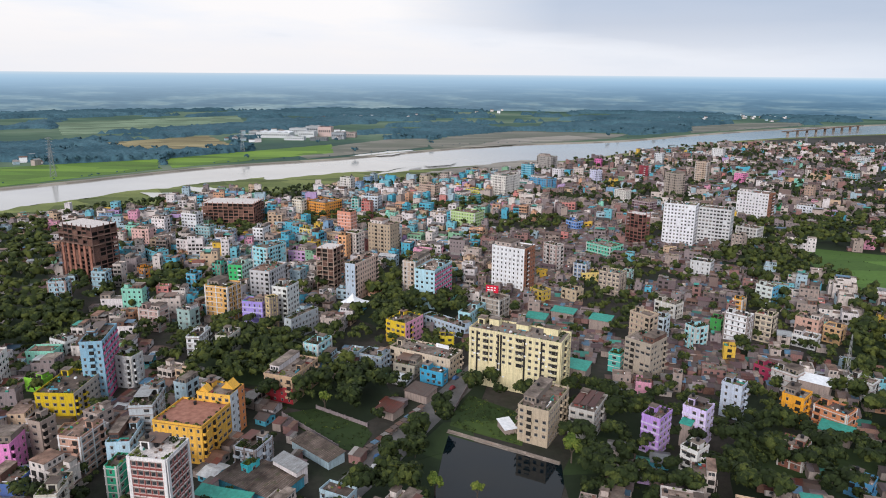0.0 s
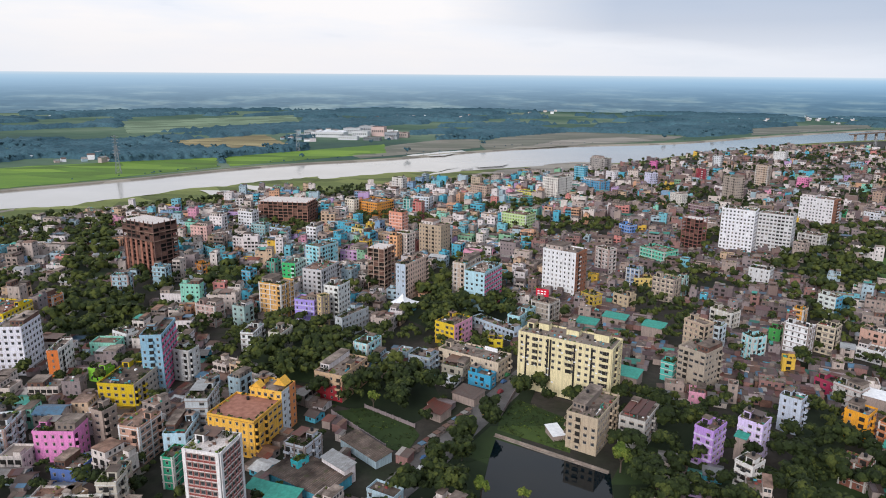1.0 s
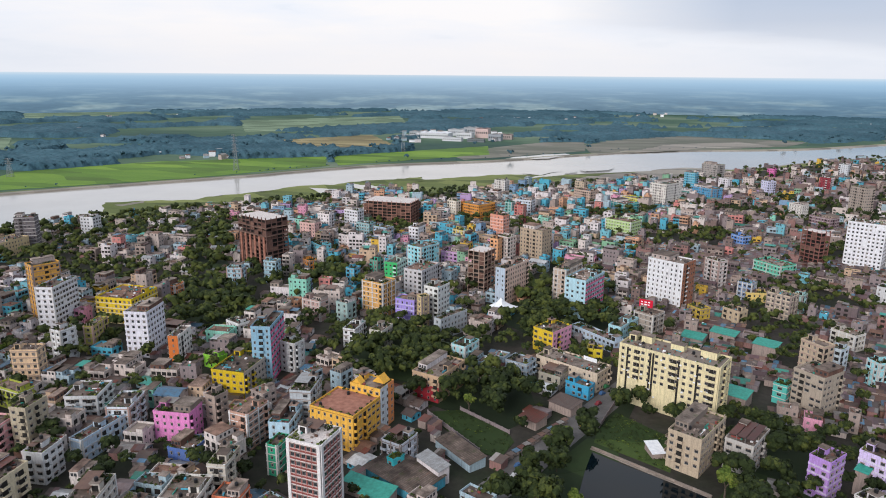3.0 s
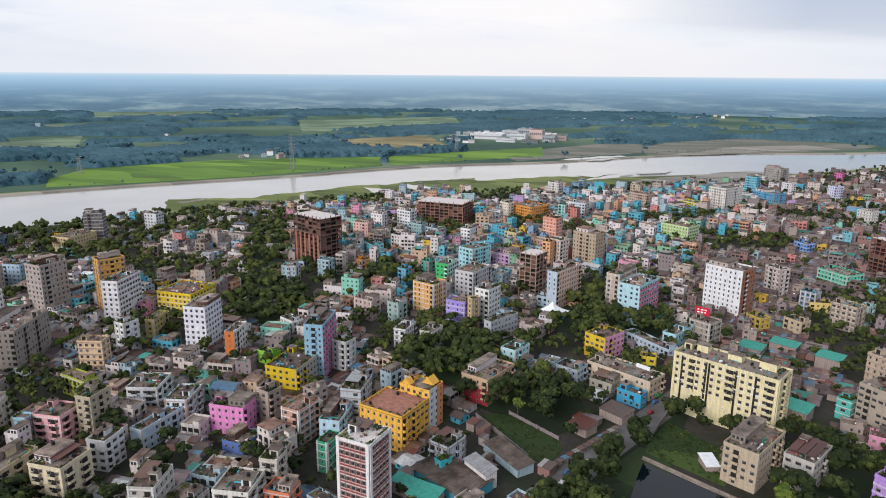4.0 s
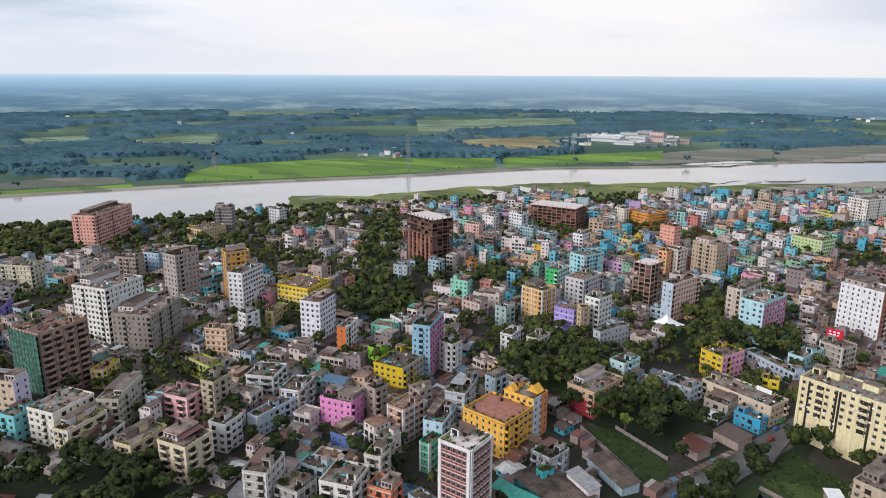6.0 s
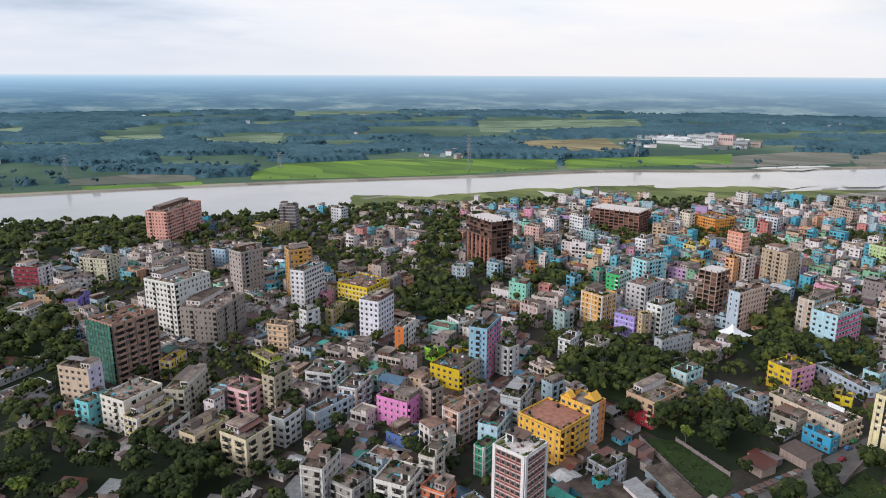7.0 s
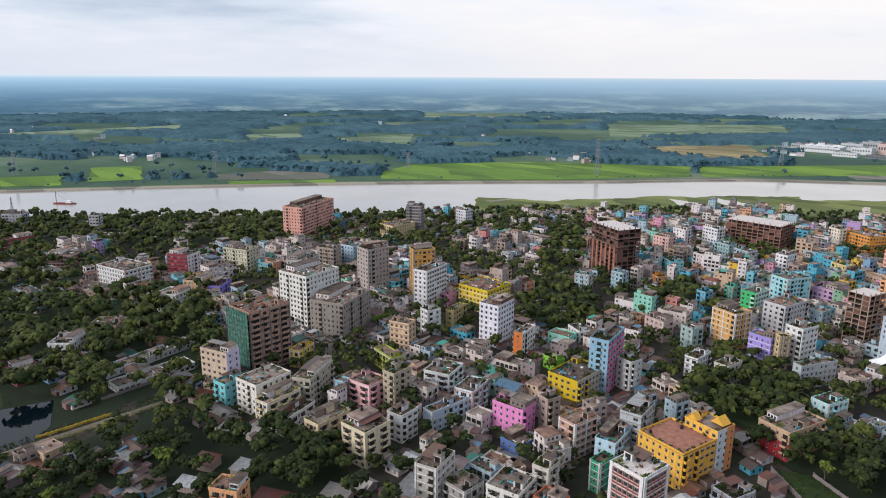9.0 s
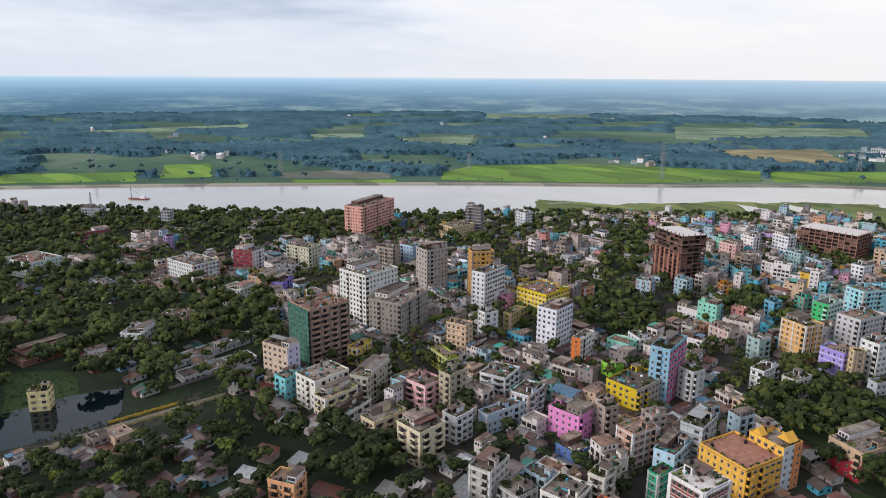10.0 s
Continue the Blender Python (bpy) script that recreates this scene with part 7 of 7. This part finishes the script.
def stall(x, y, turn, mat):
    s = thing("market_stall", pose(x, y, 0, 0, 0, turn), "small roadside stall under a coloured canopy", "stall", "roadside stalls")
    for a in (-1.2, 1.2):
        for b in (-0.9, 0.9):
            g = Geo("rail")
            g.box(a - 0.05, b - 0.05, -0.1, a + 0.05, b + 0.05, 2.3, "rail", skip="b")
            part("post", g, s)
    g = Geo("wall2")
    g.box(-1.2, -0.6, -0.1, 1.2, 0.6, 0.95, "wall2", skip="b")
    part("counter", g, s)
    g = Geo(mat)
    g.box(-1.5, -1.3, 2.3, 1.5, 1.3, 2.4, mat)
    part("canopy", g, s)


stall_row = (Vector((-30.3, 240.7)), Vector((-9.2, 277.4)))
for k in range(13):
    p = stall_row[0].lerp(stall_row[1], k / 12)
    stall(p.x, p.y, 52, ("tin1", "tin6", "tin5", "tin2", "tin0", "tin1", "tin6")[k % 7])


def gable(parent, x, y, z, w, d, h, paint):
    g = Geo("plaster")
    g.v = [(-w / 2, -d / 2, 0), (w / 2, -d / 2, 0), (0, -d / 2, h), (-w / 2, d / 2, 0), (w / 2, d / 2, 0), (0, d / 2, h)]
    g.f = [(0, 1, 2), (5, 4, 3), (1, 4, 5, 2), (4, 1, 0, 3), (3, 0, 2, 5)]
    g.s = [0] * 5
    part("gable", g, parent, "yellow gabled roof ornament", paint, Matrix.Translation((x, y, z)))


cw, cd = CREAM
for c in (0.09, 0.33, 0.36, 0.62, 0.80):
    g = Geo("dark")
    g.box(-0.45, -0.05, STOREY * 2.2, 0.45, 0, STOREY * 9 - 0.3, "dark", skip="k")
    part("shaft", g, cream_block, "black strip painted as the shade of a vertical recess", at=Matrix.Translation((-cw / 2 + cw * c, -cd / 2 - 0.13, 0)))
unit = Geo("white")
unit.box(-0.45, -0.35, 0, 0.45, 0, 0.6, "white", skip="k")
unit = unit.mesh("air_conditioner")
for k in range(26):
    rnd_a, rnd_b = random.uniform(-0.46, 0.46), random.randint(2, 8)
    part("air_conditioner", unit, cream_block, at=Matrix.Translation((cw * rnd_a, -cd / 2 - 0.12, rnd_b * STOREY + 0.3)))
for k, (a, b, c, d) in enumerate(((-0.30, 5.0, 3.2, 4.0), (0.02, 6.0, 2.8, 3.6), (0.33, 7.0, 3.4, 5.0))):
    part("roof_room", hut(b, 4.0, c, "plaster"), cream_block, paint=lin("EADDAE"), at=Matrix.Translation((cw * a, cd * 0.2, 9 * STOREY + 0.06)))

gable(school_block, -4.5, -3.5, 6 * STOREY + 0.9, 4.5, 3.5, 2.4, lin("E6AE3E"))
gable(school_block, 3.5, 2.0, 6 * STOREY + 0.9, 6.0, 5.0, 3.0, lin("E6AE3E"))


# ---- the crowd of smaller houses, and trees between them ----
WOOD_A = [(-273, 400), (-228, 401), (-196, 342), (-236, 341)]
WOOD_B = [(-134, 351), (-99, 360), (-61, 308), (-83, 295), (-112, 289)]
WOOD_C = [(-61, 308), (-35, 322), (-20, 274), (-33, 258), (-70, 273), (-77, 284)]
WOOD_D = [(-55, 389), (-50, 433), (-26, 474), (6, 435), (16, 391), (-15, 400), (-29, 353)]
WOOD_E = [(-30, 230), (-3, 264), (2, 237), (-0, 204), (-37, 204)]
WOOD_F = [(51, 255), (78, 292), (95, 286), (69, 205), (42, 205)]
WOOD_G = [(113, 243), (168, 257), (139, 206), (98, 206)]
WOOD_H = [(269, 656), (475, 720), (300, 442), (235, 440), (201, 479)]
WOOD_I = [(278, 441), (320, 442), (165, 210), (165, 248)]
WOOD_J = [(-812, 39), (-676, 197), (-502, 175), (-448, 237), (-317, 166), (-307, 144), (-304, 106), (-302, 69), (-308, 20), (-419, -11)]
WOOD_T = [(-306, -6), (-285, 64), (-288, 100), (-289, 136), (-248, 133), (-195, 118), (-169, 101), (-273, -14)]
WOOD_K = [(-977, 51), (-635, 424), (-512, 354), (-580, 275), (-676, 197), (-784, 37)]
WOOD_L = [(-238, 144), (-208, 164), (-176, 139), (-195, 118)]
WOOD_M = [(-215, 469), (-172, 484), (-154, 431), (-194, 418)]
WOOD_N = [(-377, 566), (-351, 588), (-272, 454), (-298, 440)]
WOOD_O = [(-263, 369), (-230, 407), (-197, 351), (-227, 331)]
WOOD_Q = [(70, 255), (89, 230), (81, 205), (58, 205)]
WOOD_R = [(139, 299), (156, 287), (136, 245), (117, 247)]
WOOD_S = [(145, 239), (204, 288), (159, 206), (128, 206)]
WOOD_U = [(-310, 126), (-289, 141), (-264, 136), (-239, 148), (-215, 154), (-193, 155), (-171, 143), (-246, 96)]
WOOD_V = [(-622, 430), (-437, 658), (-374, 638), (-337, 575), (-420, 468), (-494, 392)]
WOOD_X = [(-13, 229), (-3, 273), (13, 309), (19, 299), (13, 241)]
WOOD_P = [(163, 366), (176, 366), (162, 333), (150, 333)]
WOODED = [WOOD_A, WOOD_B, WOOD_C, WOOD_D, WOOD_E, WOOD_J, WOOD_K, WOOD_L, WOOD_M, WOOD_N, WOOD_O, WOOD_U, WOOD_X, WOOD_P]
THIN_WOODS = [WOOD_F, WOOD_G, WOOD_T, WOOD_H, WOOD_I, WOOD_Q, WOOD_R, WOOD_S, WOOD_V]
SLUM = WOOD_T
BARE = [FLATS, SANDS, TRACK, POND, YARD, LOT, ROAD, PARK, SQUARE, WORK, GREEN, LEFTPOND, EDGEPOND]



OPEN_WATER = [LEFTPOND, EDGEPOND, TRACK, POND]


def free(x, y, r):
    for fx, fy, a, w, d in footprints:
        dx, dy = x - fx, y - fy
        if abs(dx) > 45 or abs(dy) > 45:
            continue
        u, v = dx * math.cos(a) + dy * math.sin(a), -dx * math.sin(a) + dy * math.cos(a)
        if abs(u) < w / 2 + r and abs(v) < d / 2 + r:
            return False
    return True


def before_river(x, y):
    best = min(near_line, key=lambda q: (q.x - x) ** 2 + (q.y - y) ** 2)
    return (best - Vector((x, y))).dot(ACROSS)


def small_house(body, roof, openings, m, w, d, floors, mat, rnd, deep, junk=9, sheets=("tin0", "tin1", "tin1", "tin2", "tin3", "tin6", "tin6", "tin4", "tin5", "tin7", "tin0", "tin8", "tin9")):
    """Walls, flat roof with parapet or tin gable, and windows; each goes to its own gathering."""
    if floors <= 1 or rnd.random() < 0.14:
        h = 2.7 * floors
        k, s = len(body.v), body.slot(mat)
        p = h + rnd.uniform(0.7, 1.5)
        q = [(-w / 2, -d / 2, -0.2), (w / 2, -d / 2, -0.2), (w / 2, d / 2, -0.2), (-w / 2, d / 2, -0.2), (-w / 2, -d / 2, h), (w / 2, -d / 2, h), (w / 2, d / 2, h), (-w / 2, d / 2, h), (-w / 2, 0, p - 0.08), (w / 2, 0, p - 0.08)]
        body.v.extend(tuple(m @ Vector(c)) for c in q)
        for f in ((0, 1, 5, 4), (1, 2, 6, 9, 5), (2, 3, 7, 6), (3, 0, 4, 8, 7)):
            body.f.append(tuple(k + i for i in f))
            body.s.append(s)
        t = rnd.choice(sheets)
        e, th = 0.5, 0.06
        k, s = len(roof.v), roof.slot(t)
        low = h - 0.12
        ring = [(-d / 2 - e, low), (0, p), (d / 2 + e, low), (d / 2 + e, low + th), (0, p + th + 0.02), (-d / 2 - e, low + th)]
        for x in (-w / 2 - e, w / 2 + e):
            roof.v.extend(tuple(m @ Vector((x, y, z))) for y, z in ring)
        for i in range(6):
            j = (i + 1) % 6
            roof.f.append((k + j, k + i, k + 6 + i, k + 6 + j))
            roof.s.append(s)
        for o in (0, 6):
            for f in ((0, 1, 4, 5), (1, 2, 3, 4)):
                roof.f.append(tuple(k + o + i for i in f))
                roof.s.append(s)
    else:
        h = floors * STOREY
        shell(body, w, d, floors, mat, True, rnd.choice((0.3, 0.8, 0.9, 1.0)), m)
        roof.box(-w / 2, -d / 2, h - 0.2, w / 2, d / 2, h + 0.03, rnd.choice(("deck", "deck", "concrete")), m, skip="b")
        if rnd.random() < 0.65:
            sx, sy = rnd.uniform(2.2, 3.2), rnd.uniform(2.5, 4)
            cx, cy = rnd.choice((-1, 1)) * (w / 2 - sx / 2 - 0.4), rnd.choice((-1, 1)) * (d / 2 - sy / 2 - 0.4)
            openings.box(cx - sx / 2, cy - sy / 2, h, cx + sx / 2, cy + sy / 2, h + 2.4, mat, m, skip="b")
            openings.box(cx - sx / 2 - 0.25, cy - sy / 2 - 0.25, h + 2.4, cx + sx / 2 + 0.25, cy + sy / 2 + 0.25, h + 2.55, "deck", m)
        if rnd.random() < 0.45 and min(w, d) > 6:
            # a half-built upper storey over part of the roof
            q = rnd.uniform(0.35, 0.6)
            x0, x1 = ((-w / 2, -w / 2 + w * q) if rnd.random() < 0.5 else (w / 2 - w * q, w / 2))
            top = rnd.choice((mat, mat, "brick", "concrete"))
            openings.box(x0, -d / 2 + 0.02, h, x1, d / 2 - 0.02, h + 2.8, top, m, skip="b")
            openings.box(x0 - 0.15, -d / 2 - 0.14, h + 2.8, x1 + 0.15, d / 2 + 0.14, h + 3.0, "deck", m)
            for c in (0.3, 0.7):
                a = x0 + (x1 - x0) * c
                openings.box(a - 0.5, -d / 2 - 0.03, h + 0.9, a + 0.5, -d / 2 + 0.02, h + 2.1, "glass", m, skip="k")
            for c in (0.25, 0.5, 0.75):
                b = -d / 2 + d * c
                openings.box(x1, b - 0.5, h + 0.9, x1 + 0.05, b + 0.5, h + 2.1, "glass", m, skip="l")
        if rnd.random() < 0.2:
            q = rnd.choice(("tin0", "tin1", "tin2", "teal_sheet", "tin7", "tin5", "tin1", "tin2"))
            x0, x1 = -w / 2 + 0.3, rnd.uniform(0, w / 2 - 0.3)
            openings.box(x0, -d / 2 + 0.3, h + 2.1, x1, d / 2 - 0.3, h + 2.18, q, m)
            for a in (x0 + 0.2, x1 - 0.2):
                for b in (-d / 2 + 0.5, d / 2 - 0.5):
                    openings.box(a - 0.07, b - 0.07, h, a + 0.07, b + 0.07, h + 2.1, "rail", m, skip="bt")
        for _ in range(rnd.randint(min(1, junk), junk)):
            a, b, s = rnd.uniform(-0.42, 0.42) * w, rnd.uniform(-0.42, 0.42) * d, rnd.uniform(0.2, 0.7)
            openings.box(a - s, b - s * 0.6, h, a + s, b + s * 0.6, h + rnd.uniform(0.3, 1.1), rnd.choice(("deck", "concrete", "deck", "brick", "tank", mat, "brick", "red", "wall18", "white", "teal_sheet")), m, skip="b")
        for _ in range(rnd.choice((0, 0, 3, 6, 10)) if junk else 0):
            openings.tuft((rnd.uniform(-0.45, 0.45) * w, rnd.choice((-0.45, 0.45, rnd.uniform(-0.4, 0.4))) * d, h + rnd.uniform(0.2, 0.9)), rnd.uniform(0.35, 0.9), "leaf" if rnd.random() < 0.7 else "leaf_light", rnd, m)
        if rnd.random() < 0.5:
            for a in (-1, 1):
                for b in (-1, 1):
                    openings.box(a * (w / 2 - 0.4) - 0.15, b * (d / 2 - 0.4) - 0.15, h, a * (w / 2 - 0.4) + 0.15, b * (d / 2 - 0.4) + 0.15, h + rnd.uniform(1.0, 1.9), "concrete", m, skip="b")
    g = openings
    if junk == 0 and rnd.random() < 0.4:
        return
    for k in range(4 if deep else 2):
        s, length = side_of(w, d, k)
        n = max(1, int(length / rnd.uniform(2.4, 3.4)))
        ww = rnd.choice((0.5, 0.65, 0.8, 1.0))
        open_side = rnd.random() < 0.25
        for f in range(floors):
            for i in range(n):
                if rnd.random() < 0.15:
                    continue
                c = -length / 2 + (i + 0.5) * length / n
                q = m @ s
                z = f * STOREY + 0.95
                if open_side and f:
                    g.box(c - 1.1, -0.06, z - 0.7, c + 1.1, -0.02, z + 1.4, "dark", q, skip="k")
                    g.box(c - 1.25, -0.95, z - 0.95, c + 1.25, -0.85, z, mat, q)
                    g.box(c - 1.25, -0.85, z - 0.95, c + 1.25, 0, z - 0.87, "deck", q)
                else:
                    g.box(c - ww * 0.85, -0.05, z, c + ww * 0.85, 0, z + 1.2, "glass" if rnd.random() < 0.75 else "shutter", q, skip="kbtr" if junk == 0 else "k")
                    if deep:
                        g.box(c - ww - 0.12, -0.5, z + 1.35, c + ww + 0.12, 0, z + 1.43, "deck", q, skip="k")


def lean_to(g, x, y, turn, rnd):
    """A low shed of patched tin sheets squeezed between houses."""
    w, d, h = rnd.uniform(1.5, 2.8), rnd.uniform(1.5, 2.7), rnd.uniform(2.2, 3.8)
    m = pose(x, y, 0, 0, 0, turn + rnd.uniform(-6, 6))
    g.box(-w, -d, -0.2, w, d, h, rnd.choice(("brick", "wall2", "wall4", "wall1", "wall0", "wall13")), m, skip="bt")
    cut = rnd.uniform(-0.4, 0.4) * w
    for a, b in ((-w - 0.3, cut), (cut, w + 0.3)):
        t = rnd.choice(("tin0", "tin1", "tin8", "tin2", "tin6", "tin6", "tin9", "deck", "tin5", "tin8"))
        lift = rnd.uniform(0.0, 0.25)
        g.face([tuple(m @ Vector(q)) for q in ((a, -d - 0.3, h + lift), (b, -d - 0.3, h + lift), (b, d + 0.3, h + lift + 0.5), (a, d + 0.3, h + lift + 0.5))], t)


MARKET_SHEETS = ("tin8", "tin6", "tin8", "tin1", "tin2", "tin8", "tin6", "tin8", "tin9", "tin4")


def fill_town():
    rnd = random.Random(4)
    far = Geo()
    wood, count = [], 0
    greys = [0, 1, 2, 3, 4, 2, 1, 14, 14, 14, 3, 3, 0, 6, 6, 5]
    lively = [6, 6, 7, 7, 7, 18, 18, 18, 11, 16, 10, 17, 8, 12, 12, 9, 14, 14, 14, 3, 15, 5, 5, 0]
    dull = [19, 20, 4, 13, 19, 20, 2, 4]
    step = 9.4
    spots, taken = [], set()
    for i in range(-105, 150):
        for j in range(2, 190):
            spots.append((i, j))
    spots.sort(key=lambda q: q[0] ** 2 + 0.74 * q[1] ** 2)
    for i, j in spots:
        x, y = i * step + rnd.uniform(-2.4, 2.4), j * step * 0.86 + rnd.uniform(-2.4, 2.4)
        r = math.hypot(x, y)
        yaw = math.degrees(math.atan2(-x, y))
        if r < 110 or r > (1250 if yaw > -4 else 1750) or not -40 < yaw < 86 or before_river(x, y) < 34 or (r > 950 and rnd.random() < 0.45):
            continue
        if any(inside(x, y, q) for q in BARE):
            continue
        woody = any(inside(x, y, q) for q in WOODED) or (any(inside(x, y, q) for q in THIN_WOODS) and rnd.random() < (0.42 if inside(x, y, SLUM) else 0.55))
        lone = woody and x < -190 and r > 330 and rnd.random() < 0.11
        woody = woody and not lone
        if not woody and any(inside(x + a, y + b, q) for q in BARE for a, b in ((6, 0), (-6, 0), (0, 6), (0, -6))):
            continue
        turn = -23 + 14 * noise.noise((x * 0.004, y * 0.004, 0)) + rnd.uniform(-3, 3) + (26 if x < -150 else 0)
        w, d = rnd.uniform(4.8, 8.8), rnd.uniform(5.5, 9.4)
        if (i, j) in taken:
            continue
        market = -26 < yaw < -3 and 320 < r < 690
        lively_part = -7 < yaw < 27 and 430 < r
        far_east = yaw < -7 and r >= 690
        if woody or not lone and noise.noise((x * 0.013, y * 0.013, 8)) > 0.2 or not lone and rnd.random() < (0.12 if market else 0.30 if r < 450 else 0.24 if r < 700 else 0.3):
            for _ in range(2 if woody and r < 460 else 1):
                a, b = x + rnd.uniform(-4, 4), y + rnd.uniform(-4, 4)
                if free(a, b, 3.6 if woody else 1.6) and not any(inside(a + u, b + v, q) for q in OPEN_WATER for u, v in ((7, 0), (-7, 0), (0, 5), (0, -9))):
                    wood.append((a, b, rnd.uniform(0.8, 1.3) if inside(x, y, SLUM) else rnd.uniform(1.05, 1.9) if woody else rnd.uniform(0.75, 1.45)))
            continue
        if not free(x, y, 3.5):
            if free(x, y, 2.2) and rnd.random() < 0.6:
                lean_to(far, x, y, turn, rnd)
            elif free(x, y, 2.0):
                wood.append((x, y, rnd.uniform(0.35, 0.6)))
            continue
        if market:
            w, d = w * 0.85, d * 0.8
        if inside(x, y, SLUM) or market:
            for a, b in ((4.6, 3.6), (-4.4, -3.6), (4.6, -3.2)):
                if rnd.random() < 0.6 and free(x + a, y + b, 1.8):
                    lean_to(far, x + a, y + b, turn, rnd)
        if rnd.random() < 0.75 and r < 800 and free(x - 4.7, y + 1, 1.8):
            lean_to(far, x - 4.7, y + 1, turn, rnd)
        if rnd.random() < 0.5 and r < 800 and free(x, y - 4.2, 1.8):
            lean_to(far, x, y - 4.2, turn, rnd)
        for a, b in ((5.5, 5), (-1, 5.5), (5.8, -1)):
            if rnd.random() < (0.25 if market else 0.5) and free(x + a, y + b, 1.5):
                wood.append((x + a, y + b, rnd.uniform(0.3, 0.65)))
        low = noise.noise((x * 0.012, y * 0.012, 4))
        floors = max(1, min(6, round(2.1 + 1.9 * low + rnd.gauss(0, 1.1))))
        if market:
            floors = rnd.choice((1, 1, 1, 1, 1, 1, 2, 2, 3))
        elif r < 450:
            floors = min(floors, rnd.choice((1, 1, 2, 2, 3, 3, 4)))
        if floors > 1 and rnd.random() < 0.3 and free(x + 5, y, 4.5):
            # a broader block takes the next plot too
            w, x = w + 5.5, x + 3.5
            taken.add((i + 1, j))
        # keep what stands before a tall block low
        if any(not free(x * (1 + k / r), y * (1 + k / r), 0.0) for k in (9, 15, 21)):
            floors = min(floors, 1 if rnd.random() < 0.6 else 2)
        if inside(x, y, SLUM) or lone:
            floors = 1
        elif r < 430:
            floors = min(floors, 4)
        if x > 140 and y > 440:
            floors = min(floors, 3) if rnd.random() < 0.8 else floors
        if lively_part and rnd.random() < 0.6:
            floors = min(6, floors + 1)
        bright = rnd.random() < (0.10 if market else 0.16 if far_east else 0.58 if lively_part else 0.24)
        mat = "wall%d" % (rnd.choice(lively) if bright else rnd.choice(dull) if market or far_east and rnd.random() < 0.6 else rnd.choice(greys))
        m = pose(x, y, 0, 0, 0, turn)
        if count < 300:
            count += 1
            body, roof, rest = Geo(), Geo(), Geo()
            small_house(body, roof, rest, Matrix.Identity(4), w, d, floors, mat, rnd, True, 9, *([MARKET_SHEETS] if market else []))
            house = thing("house", m, "small weathered %d-storey plaster town house with stained flat roof" % floors if floors > 1 else "low town house with a corrugated tin roof", "house", "town houses")
            part("wall", body, house)
            part("roof", roof, house)
            if rest.f:
                part("upper_work", rest, house)["kind"] = "stuff"
        else:
            small_house(far, far, far, m, w, d, floors, mat, rnd, False, 0 if r > 700 else 3 if r > 450 else 9, *([MARKET_SHEETS] if market or far_east else []))
    xs, ys = [p[0] for p in WORK], [p[1] for p in WORK]
    for _ in range(40):
        x, y = rnd.uniform(min(xs), max(xs)), rnd.uniform(min(ys), max(ys))
        if inside(x, y, WORK) and not inside(x, y, YARD) and not inside(x + 3, y + 3, YARD) and free(x, y, 2.0):
            lean_to(far, x, y, -24, rnd)
    tagged(new("far_town_houses", far.mesh("far_town_houses")), "crowded weathered low houses with stained and tin roofs", "houses", kind="stuff")
    # the nearest trees stand singly, the rest are woods
    wood.sort(key=lambda q: math.hypot(q[0], q[1]))
    for k, (x, y, s) in enumerate(wood[:285]):
        c = rnd.random()
        tree(x, y, s, "light" if c < 0.07 else "palm" if c < 0.13 else "leaf")
    rest = wood[285:]
    bands = ((0, 300, 72, 0.78, 5, 5), (300, 420, 36, 1.05, 4, 4), (420, 800, 11, 1.5, 2, 4), (800, 2000, 5, 2.0, 1, 4))
    for near, far_off, leaves, size, lobes, rim in bands:
        merged_trees("town_trees", [q for q in rest if near <= math.hypot(q[0], q[1]) < far_off], "dark green trees crowding between the houses", leaves, size, lobes=lobes, rim=rim)


fill_town()


for x, y, k in ((-469.9, 145.5, 1.3), (-478.9, 156.1, 1.2), (-739.1, 126.2, 1.6), (-245.9, 106.5, 1.1), (-530.8, 423.0, 1.5), (-511.2, 151.5, 1.1), (-339.4, 248.2, 1.0), (-302.6, 271.2, 1.0), (-51.9, 277.5, 1.0), (-8.6, 257.1, 1.1), (50.2, 236.2, 1.2), (12.7, 211.6, 0.8), (-2.2, 214.2, 0.9), (-10.2, 238.7, 0.7), (-254.0, 67.2, 0.8), (-270.9, 50.2, 0.9), (-303.6, 278.0, 0.9), (-343.4, 303.3, 0.9)):
    tree(x, y, k, "light")


# ---- weeds on open ground ----


def weeds():
    rnd = random.Random(9)
    g = Geo("leaf", "leaf_light")
    for poly, n in ((YARD, 260), (LOT, 420), (GREEN, 300), (TRACK, 700), (PARK, 120), (FLATS, 200)):
        xs, ys = [p[0] for p in poly], [p[1] for p in poly]
        for _ in range(n):
            x, y = rnd.uniform(min(xs), max(xs)), rnd.uniform(min(ys), max(ys))
            if not inside(x, y, poly):
                continue
            mat = "leaf" if rnd.random() < 0.8 else "leaf_light"
            for _ in range(rnd.randint(3, 9)):
                c = Vector((x + rnd.gauss(0, 0.5), y + rnd.gauss(0, 0.5), 0.2 + rnd.uniform(0.05, 0.6)))
                u = Vector((rnd.gauss(0, 1), rnd.gauss(0, 1), rnd.gauss(0, 0.5))).normalized() * rnd.uniform(0.2, 0.55)
                v = Vector((rnd.gauss(0, 1), rnd.gauss(0, 1), 0.6)).normalized() * rnd.uniform(0.2, 0.5)
                g.face([tuple(c - u), tuple(c + v * 0.6), tuple(c + u), tuple(c - v * 0.6)], mat)
    tagged(new("weeds", g.mesh("weeds")), "green weeds and bushes on open ground", "weeds", kind="stuff")


weeds()
